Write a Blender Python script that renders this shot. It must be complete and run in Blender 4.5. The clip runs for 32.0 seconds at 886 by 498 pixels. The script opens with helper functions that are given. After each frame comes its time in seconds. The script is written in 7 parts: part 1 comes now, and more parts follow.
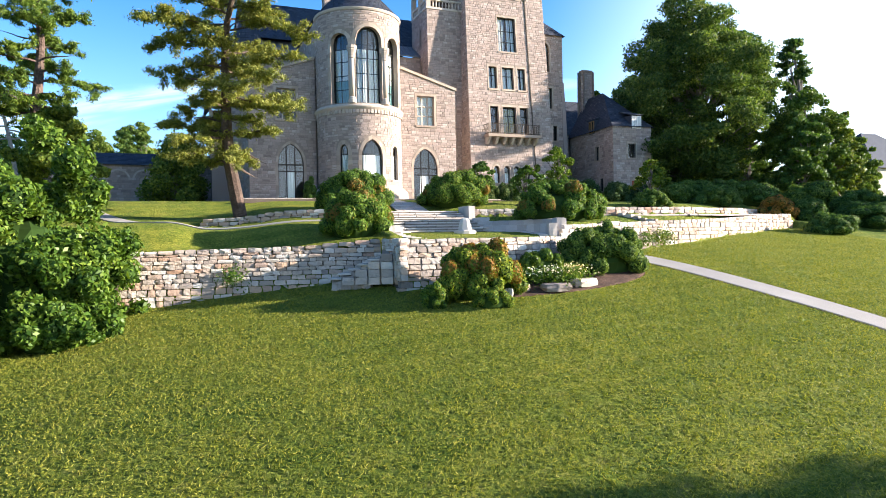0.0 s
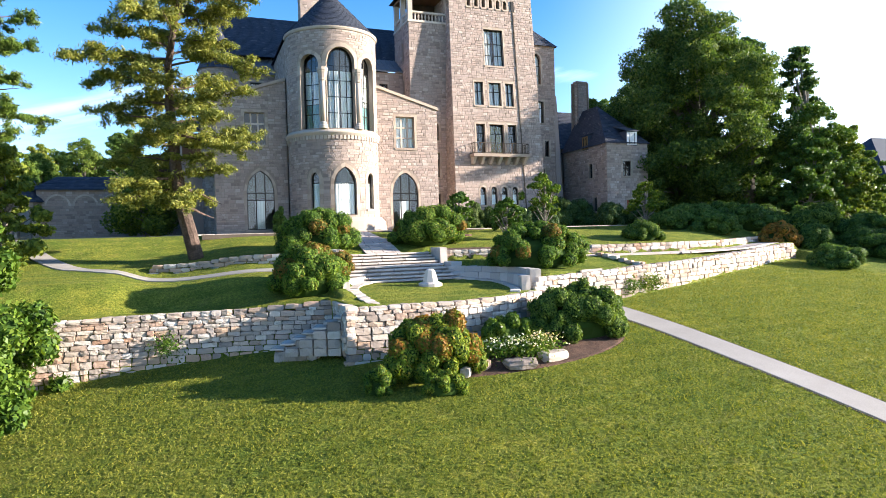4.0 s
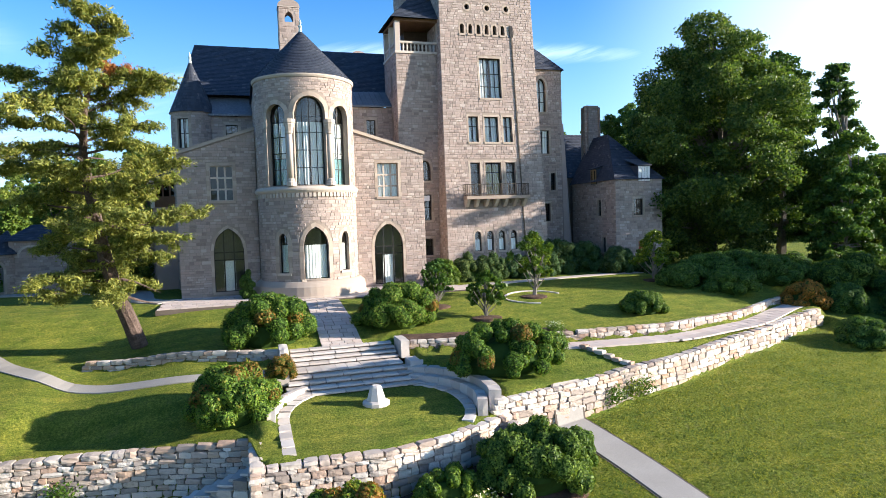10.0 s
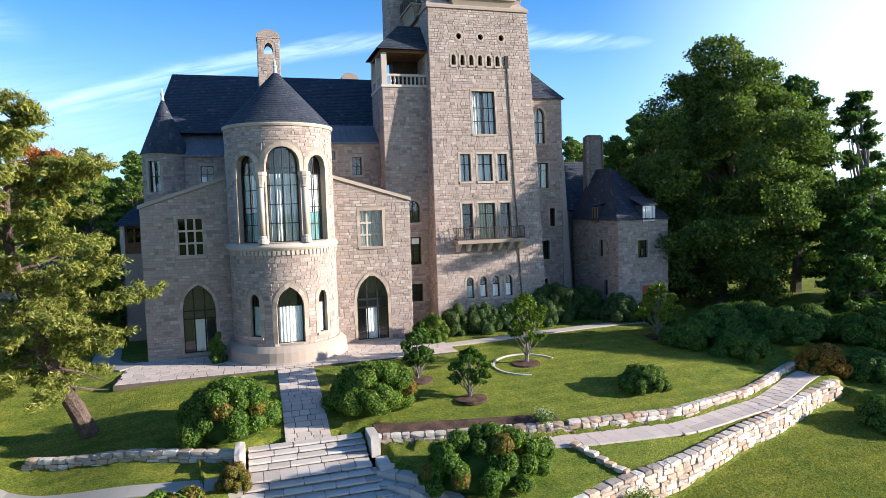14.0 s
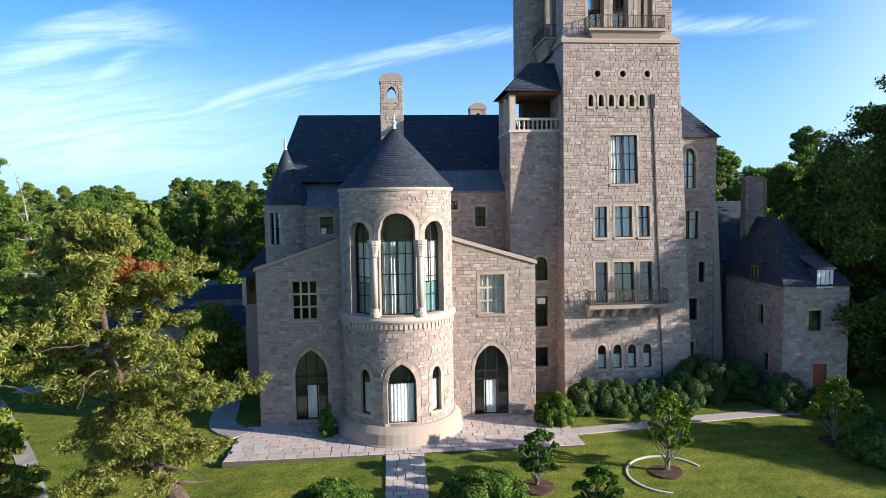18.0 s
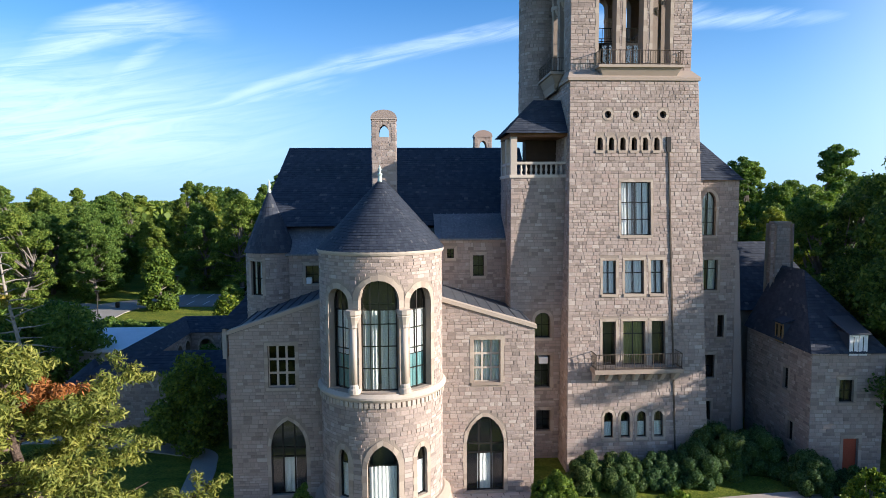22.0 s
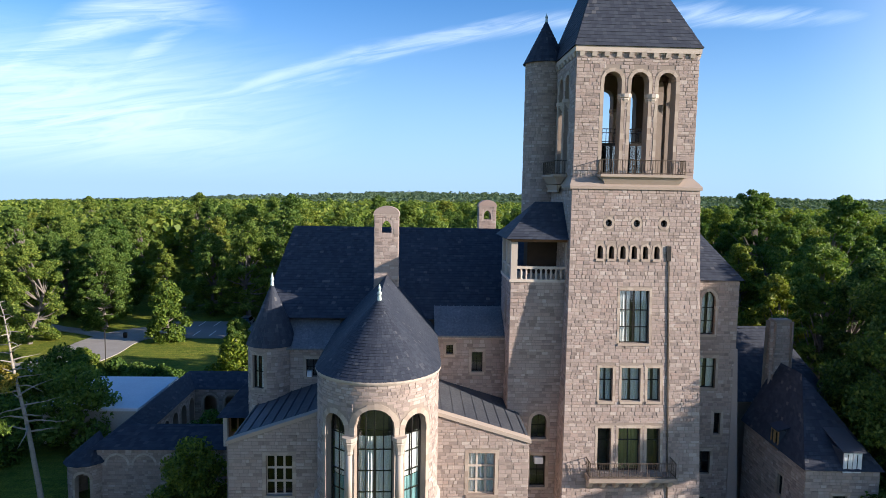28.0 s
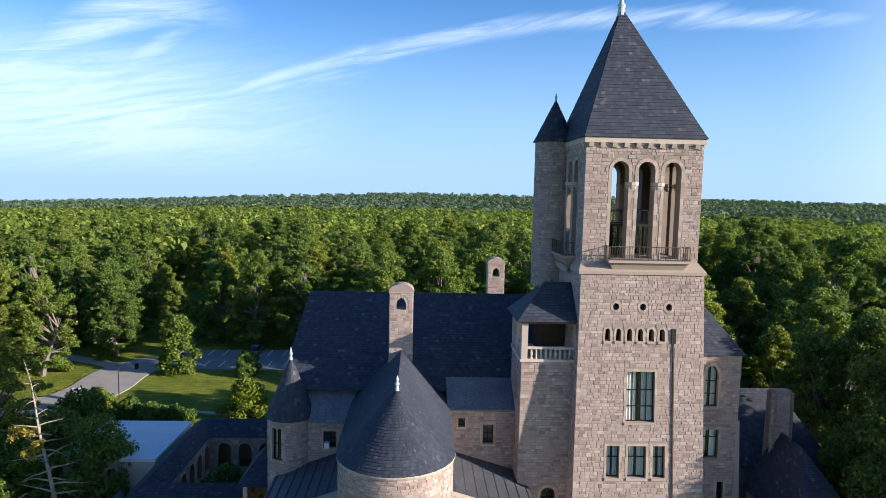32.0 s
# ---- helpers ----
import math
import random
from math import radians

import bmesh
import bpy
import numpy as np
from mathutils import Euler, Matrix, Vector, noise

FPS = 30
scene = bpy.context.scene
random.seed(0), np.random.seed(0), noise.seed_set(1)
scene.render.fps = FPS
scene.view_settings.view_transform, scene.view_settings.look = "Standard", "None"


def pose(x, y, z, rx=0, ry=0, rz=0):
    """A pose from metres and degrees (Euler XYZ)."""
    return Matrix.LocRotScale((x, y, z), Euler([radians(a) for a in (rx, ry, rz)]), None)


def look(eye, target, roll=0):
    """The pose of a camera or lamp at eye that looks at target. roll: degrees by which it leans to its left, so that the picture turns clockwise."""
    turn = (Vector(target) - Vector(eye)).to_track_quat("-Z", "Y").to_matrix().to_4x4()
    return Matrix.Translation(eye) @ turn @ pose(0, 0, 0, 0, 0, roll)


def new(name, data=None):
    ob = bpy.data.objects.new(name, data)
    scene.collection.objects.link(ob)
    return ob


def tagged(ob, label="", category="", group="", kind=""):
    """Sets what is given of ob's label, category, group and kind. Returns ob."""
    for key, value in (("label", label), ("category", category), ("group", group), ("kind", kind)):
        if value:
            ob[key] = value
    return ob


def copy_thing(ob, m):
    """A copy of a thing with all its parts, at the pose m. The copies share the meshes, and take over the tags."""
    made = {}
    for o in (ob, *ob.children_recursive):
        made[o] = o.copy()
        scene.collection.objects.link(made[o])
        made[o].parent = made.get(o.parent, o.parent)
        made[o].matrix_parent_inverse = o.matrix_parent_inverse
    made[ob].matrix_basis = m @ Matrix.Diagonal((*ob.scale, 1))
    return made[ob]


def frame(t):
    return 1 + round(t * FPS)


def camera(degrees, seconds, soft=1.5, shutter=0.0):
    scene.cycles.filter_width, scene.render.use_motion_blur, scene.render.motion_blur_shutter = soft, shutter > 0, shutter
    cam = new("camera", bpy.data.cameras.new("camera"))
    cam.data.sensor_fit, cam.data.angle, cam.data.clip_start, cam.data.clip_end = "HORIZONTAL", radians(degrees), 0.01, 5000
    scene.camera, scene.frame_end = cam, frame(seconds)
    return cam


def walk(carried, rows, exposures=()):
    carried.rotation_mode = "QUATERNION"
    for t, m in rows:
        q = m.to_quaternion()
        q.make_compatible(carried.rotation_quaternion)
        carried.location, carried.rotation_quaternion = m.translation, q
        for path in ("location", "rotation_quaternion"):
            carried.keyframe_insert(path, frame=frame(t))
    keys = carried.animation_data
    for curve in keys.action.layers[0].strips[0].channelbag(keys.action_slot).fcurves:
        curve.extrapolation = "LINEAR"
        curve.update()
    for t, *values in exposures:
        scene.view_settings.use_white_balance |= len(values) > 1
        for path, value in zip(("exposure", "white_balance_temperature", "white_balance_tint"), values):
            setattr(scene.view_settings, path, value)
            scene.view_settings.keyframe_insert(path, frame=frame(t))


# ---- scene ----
# World: z = 0 on the patio before the house, its front wall along y = 0, the round turret at x = 0.
cam = camera(70.0, 32.0, 0.75)
# seconds, x, y, z, yaw, pitch, roll
ROWS = [
    (0.0, -13.52, -53.63, -3.26, -21.89, -0.90, -1.15),
    (0.5, -13.13, -53.36, -2.88, -21.79, -0.98, -1.21),
    (1.0, -12.74, -53.10, -2.51, -21.72, -1.07, -1.26),
    (1.5, -12.34, -52.83, -2.15, -21.61, -1.15, -1.31),
    (2.0, -11.92, -52.58, -1.77, -21.51, -1.23, -1.35),
    (2.5, -11.50, -52.33, -1.38, -21.42, -1.31, -1.38),
    (3.0, -11.05, -52.09, -0.99, -21.33, -1.39, -1.40),
    (3.5, -10.60, -51.85, -0.60, -21.21, -1.47, -1.42),
    (5.5, -8.73, -50.95, 0.93, -20.82, -1.87, -1.45),
    (6.0, -8.26, -50.72, 1.33, -20.57, -1.98, -1.46),
    (6.5, -7.81, -50.49, 1.75, -19.88, -2.09, -1.47),
    (7.0, -7.36, -50.24, 2.20, -18.83, -2.22, -1.48),
    (7.5, -6.89, -50.00, 2.67, -18.26, -2.34, -1.51),
    (8.0, -6.41, -49.76, 3.17, -17.95, -2.47, -1.55),
    (8.5, -5.92, -49.52, 3.70, -17.68, -2.60, -1.59),
    (9.0, -5.44, -49.27, 4.25, -17.55, -2.73, -1.65),
    (9.5, -4.97, -49.03, 4.80, -17.71, -2.85, -1.71),
    (10.0, -4.52, -48.77, 5.36, -17.61, -2.98, -1.77),
    (10.5, -4.07, -48.51, 5.91, -17.66, -3.11, -1.82),
    (11.0, -3.65, -48.23, 6.46, -17.54, -3.24, -1.86),
    (11.5, -3.26, -47.92, 7.01, -17.23, -3.36, -1.89),
    (12.0, -2.89, -47.58, 7.58, -16.86, -3.47, -1.90),
    (12.5, -2.54, -47.19, 8.14, -16.86, -3.58, -1.89),
    (13.0, -2.21, -46.77, 8.70, -17.15, -3.69, -1.86),
    (13.5, -1.93, -46.30, 9.25, -16.92, -3.79, -1.80),
    (15.5, -0.98, -44.26, 11.51, -14.62, -4.12, -1.47),
    (16.0, -0.80, -43.72, 12.10, -12.93, -4.17, -1.37),
    (16.5, -0.64, -43.15, 12.72, -10.71, -4.20, -1.24),
    (17.0, -0.49, -42.58, 13.34, -8.31, -4.22, -1.10),
    (17.5, -0.34, -42.01, 13.95, -6.15, -4.24, -0.96),
    (18.0, -0.16, -41.45, 14.52, -4.83, -4.26, -0.83),
    (18.5, 0.06, -40.91, 15.05, -4.20, -4.31, -0.73),
    (19.0, 0.29, -40.39, 15.55, -3.70, -4.36, -0.63),
    (19.5, 0.54, -39.88, 16.04, -3.37, -4.42, -0.56),
    (20.0, 0.81, -39.38, 16.52, -3.53, -4.48, -0.50),
    (20.5, 1.08, -38.89, 16.98, -3.44, -4.56, -0.45),
    (21.0, 1.35, -38.43, 17.44, -3.24, -4.64, -0.40),
    (21.5, 1.61, -37.98, 17.90, -3.08, -4.72, -0.35),
    (22.0, 1.88, -37.57, 18.36, -3.16, -4.81, -0.30),
    (22.5, 2.13, -37.22, 18.83, -3.38, -4.90, -0.24),
    (23.0, 2.35, -36.94, 19.34, -3.55, -4.97, -0.17),
    (23.5, 2.54, -36.73, 19.90, -3.79, -5.04, -0.09),
    (24.0, 2.68, -36.59, 20.49, -3.97, -5.08, 0.01),
    (24.5, 2.76, -36.53, 21.12, -3.82, -5.12, 0.13),
    (25.0, 2.81, -36.55, 21.77, -3.84, -5.16, 0.26),
    (25.5, 2.80, -36.64, 22.43, -3.75, -5.20, 0.38),
    (27.5, 2.55, -37.24, 25.07, -2.61, -5.36, 0.89),
    (28.0, 2.46, -37.39, 25.75, -2.34, -5.39, 1.00),
    (28.5, 2.36, -37.55, 26.44, -2.13, -5.41, 1.09),
    (29.0, 2.26, -37.71, 27.15, -2.41, -5.42, 1.16),
    (29.5, 2.14, -37.86, 27.86, -2.44, -5.43, 1.20),
    (30.0, 2.00, -38.00, 28.58, -2.09, -5.42, 1.23),
    (30.5, 1.85, -38.13, 29.31, -1.87, -5.41, 1.24),
    (31.0, 1.72, -38.25, 30.06, -2.00, -5.40, 1.25),
    (31.5, 1.58, -38.38, 30.80, -2.11, -5.38, 1.25),
    (32.0, 1.45, -38.51, 31.55, -2.21, -5.36, 1.25),
]
walk(cam, [(t, pose(x, y, z, 90 + pitch, 0, yaw) @ pose(0, 0, 0, 0, 0, roll)) for t, x, y, z, yaw, pitch, roll in ROWS], exposures=((0.0, 1.97, 6500, 12), (6.0, 1.86, 6400, 11), (10.0, 1.63, 6250, 10), (13.0, 1.48, 6150, 10), (19.0, 1.18, 6100, 10), (25.5, 1.12, 6250, 13), (32.0, 1.1, 6350, 15)))

# ---------------------------------------------------------------- light
SUN_AZ, SUN_EL = radians(-20.0), radians(15.5)
sun_dir = Vector((math.cos(SUN_AZ) * math.cos(SUN_EL), math.sin(SUN_AZ) * math.cos(SUN_EL), math.sin(SUN_EL)))
world = bpy.data.worlds.new("world")
scene.world = world
world.use_nodes = True
wn, wl = world.node_tree.nodes, world.node_tree.links
sky = wn.new("ShaderNodeTexSky")
sky.sky_type, sky.sun_disc = "NISHITA", False
sky.sun_elevation, sky.sun_rotation = SUN_EL, math.pi / 2 - SUN_AZ
sky.air_density, sky.dust_density, sky.ozone_density = 1.0, 0.6, 3.0


def link(a, b):
    wl.new(a, b)


# thin cirrus, drawn on the sky's own dome
geo = wn.new("ShaderNodeTexCoord")
sep = wn.new("ShaderNodeSeparateXYZ")
link(geo.outputs["Generated"], sep.inputs[0])


def wmath(op, a, b=None, c=None):
    n = wn.new("ShaderNodeMath")
    n.operation = op
    for i, v in enumerate((a, b, c)):
        if v is None:
            continue
        if isinstance(v, (int, float)):
            n.inputs[i].default_value = v
        else:
            link(v, n.inputs[i])
    return n.outputs[0]


az = wmath("ARCTAN2", sep.outputs[0], sep.outputs[1])
el = wmath("ARCSINE", sep.outputs[2])
comb = wn.new("ShaderNodeCombineXYZ")
# streaks run up to the right: shear the coordinates
link(wmath("MULTIPLY", az, 2.2), comb.inputs[0])
link(wmath("SUBTRACT", wmath("MULTIPLY", el, 15.0), wmath("MULTIPLY", az, 4.2)), comb.inputs[1])
wisp = wn.new("ShaderNodeTexNoise")
wisp.inputs["Scale"].default_value, wisp.inputs["Detail"].default_value, wisp.inputs["Roughness"].default_value = 1.2, 7.0, 0.54
wisp.inputs["Distortion"].default_value = 0.9
link(comb.outputs[0], wisp.inputs["Vector"])


def wramp(x, lo, hi):
    n = wn.new("ShaderNodeMapRange")
    n.interpolation_type = "SMOOTHSTEP"
    n.inputs[1].default_value, n.inputs[2].default_value = lo, hi
    link(x, n.inputs[0])
    return n.outputs[0]


def poly(x, *c):
    """c0 + c1 x + c2 x^2 + ..."""
    out = c[-1]
    for k in reversed(c[:-1]):
        out = wmath("MULTIPLY_ADD", out, x, k)
    return out


# fibres that run along the streaks, and slow bends of their edges
comb_f = wn.new("ShaderNodeCombineXYZ")
link(wmath("MULTIPLY", az, 5.0), comb_f.inputs[0])
link(wmath("SUBTRACT", wmath("MULTIPLY", el, 42.0), wmath("MULTIPLY", az, 9.0)), comb_f.inputs[1])
fibre = wn.new("ShaderNodeTexNoise")
fibre.inputs["Scale"].default_value, fibre.inputs["Detail"].default_value, fibre.inputs["Roughness"].default_value = 1.1, 9.0, 0.62
fibre.inputs["Distortion"].default_value = 1.3
link(comb_f.outputs[0], fibre.inputs["Vector"])
el_bent = wmath("MULTIPLY_ADD", wmath("SUBTRACT", wisp.outputs[0], 0.5), 0.05, el)


def streak(mid, half, az0, az1, soft_=0.1):
    """A soft line of cloud along el = mid(az), from az0 to az1."""
    off = wmath("ABSOLUTE", wmath("SUBTRACT", el_bent, mid))
    ends = wmath("MULTIPLY", wramp(az, az0, az0 + soft_), wmath("SUBTRACT", 1.0, wramp(az, az1 - soft_, az1)))
    return wmath("MULTIPLY", wmath("SUBTRACT", 1.0, wramp(off, 0.0, half)), ends)


# one long band that climbs from the left and levels out on the right, a thin wisp under it, a fan and a veil on the left
band = streak(poly(az, 0.2214, 0.1965, -0.311, -0.02), 0.02, -0.5, 0.74, 0.3)
under = streak(poly(az, 0.1935, 0.2286), 0.013, -0.36, -0.06, 0.12)
fan = wmath("MAXIMUM", streak(poly(az, 0.0644, -1.1386, -1.7838), 0.034, -0.78, -0.24, 0.16), wmath("MULTIPLY", streak(poly(az, 0.485, 0.769), 0.026, -0.56, -0.27, 0.12), 0.7))
veil = wmath("MULTIPLY", wmath("SUBTRACT", 1.0, wramp(az, -0.5, -0.05)), wmath("MULTIPLY", wramp(el, 0.0, 0.09), wmath("SUBTRACT", 1.0, wramp(el, 0.1, 0.24))))
lines = wmath("MAXIMUM", wmath("MULTIPLY", band, 0.62), wmath("MAXIMUM", wmath("MULTIPLY", under, 0.55), wmath("MULTIPLY", fan, 0.9)))
cover = wmath("MAXIMUM", wmath("MULTIPLY", lines, wramp(fibre.outputs[0], 0.2, 0.72)), wmath("MULTIPLY", wmath("MULTIPLY", veil, 0.9), wramp(fibre.outputs[0], 0.12, 0.7)))
mix = wn.new("ShaderNodeMix")
mix.data_type = "RGBA"
# bright haze low on the sun's side
haze = wmath("MULTIPLY", wramp(az, 0.5, 1.0), wmath("SUBTRACT", 1.0, wramp(el, 0.12, 0.7)))
link(wmath("MAXIMUM", wmath("MULTIPLY", cover, 0.68), wmath("MULTIPLY", haze, 0.85)), mix.inputs[0])
clear = wn.new("ShaderNodeMix")
clear.data_type, clear.blend_type = "RGBA", "MULTIPLY"
clear.inputs[0].default_value, clear.inputs[7].default_value = 1.0, (0.5, 1.06, 1.54, 1)
link(sky.outputs[0], clear.inputs[6])
# the pale air along the horizon
low_air = wn.new("ShaderNodeMix")
low_air.data_type = "RGBA"
link(wmath("MULTIPLY", wmath("POWER", wmath("SUBTRACT", 1.0, wramp(el, -0.02, 0.42)), 1.6), 0.85), low_air.inputs[0])
link(clear.outputs[2], low_air.inputs[6])
low_air.inputs[7].default_value = (3.9, 5.9, 8.2, 1)
link(low_air.outputs[2], mix.inputs[6])
mix.inputs[7].default_value = (8.6, 10.0, 11.2, 1)
link(mix.outputs[2], wn["Background"].inputs[0])
wn["Background"].inputs[1].default_value = 0.065

sun = new("sun", bpy.data.lights.new("sun", "SUN"))
sun.data.energy, sun.data.angle, sun.data.color = 5.0, radians(0.6), (1.0, 0.89, 0.76)
sun.matrix_world = look(sun_dir * 200, (0, 0, 0))


# ---------------------------------------------------------------- materials
def node_material(name):
    m = bpy.data.materials.new(name)
    m.use_nodes = True
    return m, m.node_tree.nodes, m.node_tree.links, m.node_tree.nodes["Principled BSDF"]


def noise_tex(n, l, coord, scale, detail=4.0, rough=0.6):
    t = n.new("ShaderNodeTexNoise")
    t.inputs["Scale"].default_value, t.inputs["Detail"].default_value, t.inputs["Roughness"].default_value = scale, detail, rough
    l.new(coord, t.inputs["Vector"])
    return t.outputs["Fac"]


def ramp(n, l, fac, stops):
    r = n.new("ShaderNodeValToRGB")
    r.color_ramp.elements[0].position, r.color_ramp.elements[-1].position = stops[0][0], stops[-1][0]
    for p, c in stops[1:-1]:
        r.color_ramp.elements.new(p)
    for e, (p, c) in zip(r.color_ramp.elements, stops):
        e.position, e.color = p, (*c, 1)
    l.new(fac, r.inputs[0])
    return r.outputs[0]


def blend(n, l, fac, a, b, mode="MIX"):
    x = n.new("ShaderNodeMix")
    x.data_type, x.blend_type = "RGBA", mode
    for v, s in ((fac, x.inputs[0]), (a, x.inputs[6]), (b, x.inputs[7])):
        if isinstance(v, (int, float)):
            s.default_value = v
        elif isinstance(v, tuple):
            s.default_value = (*v, 1)
        else:
            l.new(v, s)
    return x.outputs[2]


def bump(n, l, height, strength, dist, bsdf):
    b = n.new("ShaderNodeBump")
    b.inputs["Strength"].default_value, b.inputs["Distance"].default_value = strength, dist
    l.new(height, b.inputs["Height"])
    l.new(b.outputs[0], bsdf.inputs["Normal"])


def world_pos(n):
    return n.new("ShaderNodeNewGeometry").outputs["Position"]


def piece_random(n, l):
    """A random number for each loose piece, and for each object that is one piece."""
    s, f = n.new("ShaderNodeMath"), n.new("ShaderNodeMath")
    s.operation, f.operation = "ADD", "FRACT"
    l.new(n.new("ShaderNodeNewGeometry").outputs["Random Per Island"], s.inputs[0])
    l.new(n.new("ShaderNodeObjectInfo").outputs["Random"], s.inputs[1])
    l.new(s.outputs[0], f.inputs[0])
    return f.outputs[0]


def surface(name, stops, scales=(0.4, 9.0), rough=0.85, metal=0.0, bump_by=(0.4, 0.02), island=None, stain=None, object_random=0.0):
    """Grain and blotches at two scales over a ramp of colours; island: ramp per loose piece; stain: (colour, scale, low, high)."""
    m, n, l, p = node_material(name)
    pos = world_pos(n)
    fine, broad = noise_tex(n, l, pos, scales[1], 6), noise_tex(n, l, pos, scales[0], 4)
    mixed = n.new("ShaderNodeMath")
    mixed.operation = "MULTIPLY_ADD"
    l.new(fine, mixed.inputs[0])
    mixed.inputs[1].default_value = 0.55
    half = n.new("ShaderNodeMath")
    half.operation = "MULTIPLY"
    l.new(broad, half.inputs[0])
    half.inputs[1].default_value = 0.45
    l.new(half.outputs[0], mixed.inputs[2])
    col = ramp(n, l, mixed.outputs[0], stops)
    if island:
        src = piece_random(n, l)
        if island[0] == "object":
            src = n.new("ShaderNodeObjectInfo").outputs["Random"]
        col = blend(n, l, island[2], col, ramp(n, l, src, island[1]), "MULTIPLY" if len(island) > 3 else "MIX")
    if stain:
        mask = n.new("ShaderNodeMapRange")
        mask.inputs[1].default_value, mask.inputs[2].default_value = stain[2], stain[3]
        l.new(noise_tex(n, l, pos, stain[1], 7, 0.7), mask.inputs[0])
        col = blend(n, l, mask.outputs[0], col, stain[0])
    l.new(col, p.inputs["Base Color"])
    p.inputs["Roughness"].default_value, p.inputs["Metallic"].default_value = rough, metal
    p.inputs["Specular IOR Level"].default_value = 0.3
    if bump_by:
        bump(n, l, fine, bump_by[0], bump_by[1], p)
    return m


STONE_TINTS = [(0.0, (0.147, 0.1127, 0.0984)), (0.2, (0.2744, 0.2156, 0.1872)), (0.5, (0.3577, 0.2862, 0.2515)), (0.7, (0.3332, 0.2401, 0.2033)), (0.88, (0.4116, 0.3381, 0.291)), (1.0, (0.4998, 0.4263, 0.3745))]
stone = surface("ashlar_stone", [(0.3, (0.25, 0.2, 0.174)), (0.5, (0.35, 0.283, 0.243)), (0.7, (0.44, 0.362, 0.305))], (0.5, 14), 0.9, 0, (0.5, 0.03), ("island", STONE_TINTS, 0.6), ((0.2, 0.155, 0.125), 0.35, 0.6, 0.85))
surround_mat = surface("dressed_sandstone", [(0.3, (0.3, 0.24, 0.19)), (0.5, (0.37, 0.3, 0.24)), (0.7, (0.45, 0.37, 0.3))], (0.7, 12), 0.88, 0, (0.3, 0.015), ("island", [(0, (0.25, 0.19, 0.15)), (1, (0.47, 0.39, 0.31))], 0.6))
mortar = surface("mortar", [(0.3, (0.225, 0.18, 0.148)), (0.7, (0.31, 0.255, 0.207))], (0.8, 20), 0.95)
dressed = surface("dressed_limestone", [(0.3, (0.36, 0.295, 0.24)), (0.5, (0.43, 0.36, 0.295)), (0.7, (0.5, 0.43, 0.355))], (0.7, 12), 0.85, 0, (0.3, 0.015), ("island", [(0, (0.36, 0.3, 0.25)), (1, (0.58, 0.5, 0.42))], 0.5), ((0.24, 0.2, 0.17), 0.6, 0.58, 0.8))
RUBBLE_TINTS = [(0.0, (0.18, 0.14, 0.12)), (0.15, (0.42, 0.35, 0.29)), (0.35, (0.58, 0.52, 0.45)), (0.47, (0.36, 0.2, 0.12)), (0.58, (0.6, 0.55, 0.49)), (0.7, (0.47, 0.31, 0.2)), (0.8, (0.26, 0.215, 0.185)), (0.9, (0.4, 0.34, 0.29)), (1.0, (0.68, 0.63, 0.57))]
rubble = surface("fieldstone", [(0.25, (0.28, 0.22, 0.18)), (0.5, (0.5, 0.42, 0.35)), (0.75, (0.66, 0.6, 0.53))], (2.0, 11), 0.9, 0, (0.9, 0.05), ("object", RUBBLE_TINTS, 0.88), ((0.17, 0.13, 0.1), 1.9, 0.56, 0.78))
earth = surface("wall_core_earth", [(0.3, (0.07, 0.055, 0.045)), (0.7, (0.13, 0.105, 0.085))], (1.0, 15), 0.95)
mulch = surface("bark_mulch", [(0.35, (0.02, 0.012, 0.009)), (0.5, (0.07, 0.04, 0.028)), (0.65, (0.17, 0.1, 0.07))], (1.5, 40), 0.95, 0, (1.0, 0.05))
concrete = surface("path_concrete", [(0.3, (0.24, 0.22, 0.195)), (0.5, (0.3, 0.277, 0.247)), (0.7, (0.37, 0.345, 0.31))], (0.5, 25), 0.9, 0, (0.25, 0.008), None, ((0.3, 0.27, 0.22), 1.2, 0.62, 0.9))
PAVE = [(0, (0.35, 0.28, 0.24)), (0.4, (0.47, 0.39, 0.34)), (0.7, (0.52, 0.39, 0.33)), (1, (0.58, 0.5, 0.44))]
# step stone in darker tones: shade on the risers is put into the colour
shaded_riser_stone = surface("shaded_riser_stone", [(0.3, (0.2, 0.165, 0.14)), (0.5, (0.28, 0.24, 0.2)), (0.7, (0.36, 0.31, 0.27))], (0.8, 13), 0.9, 0, (0.6, 0.03))
flagstone = surface("flagstone", [(0.3, (0.4, 0.34, 0.3)), (0.5, (0.5, 0.44, 0.39)), (0.7, (0.6, 0.54, 0.48))], (0.6, 16), 0.85, 0, (0.4, 0.012), ("object", PAVE, 0.6), ((0.3, 0.25, 0.21), 0.9, 0.62, 0.85))
stepstone = surface("step_stone", [(0.3, (0.38, 0.33, 0.29)), (0.5, (0.48, 0.43, 0.38)), (0.7, (0.57, 0.52, 0.47))], (0.8, 13), 0.85, 0, (0.5, 0.02), ("object", [(0, (0.36, 0.31, 0.27)), (0.5, (0.5, 0.44, 0.39)), (1, (0.6, 0.55, 0.5))], 0.6), ((0.3, 0.28, 0.24), 1.1, 0.58, 0.85))
asphalt = surface("asphalt", [(0.3, (0.16, 0.155, 0.15)), (0.7, (0.26, 0.25, 0.24))], (0.2, 8), 0.9, 0, (0.2, 0.01))
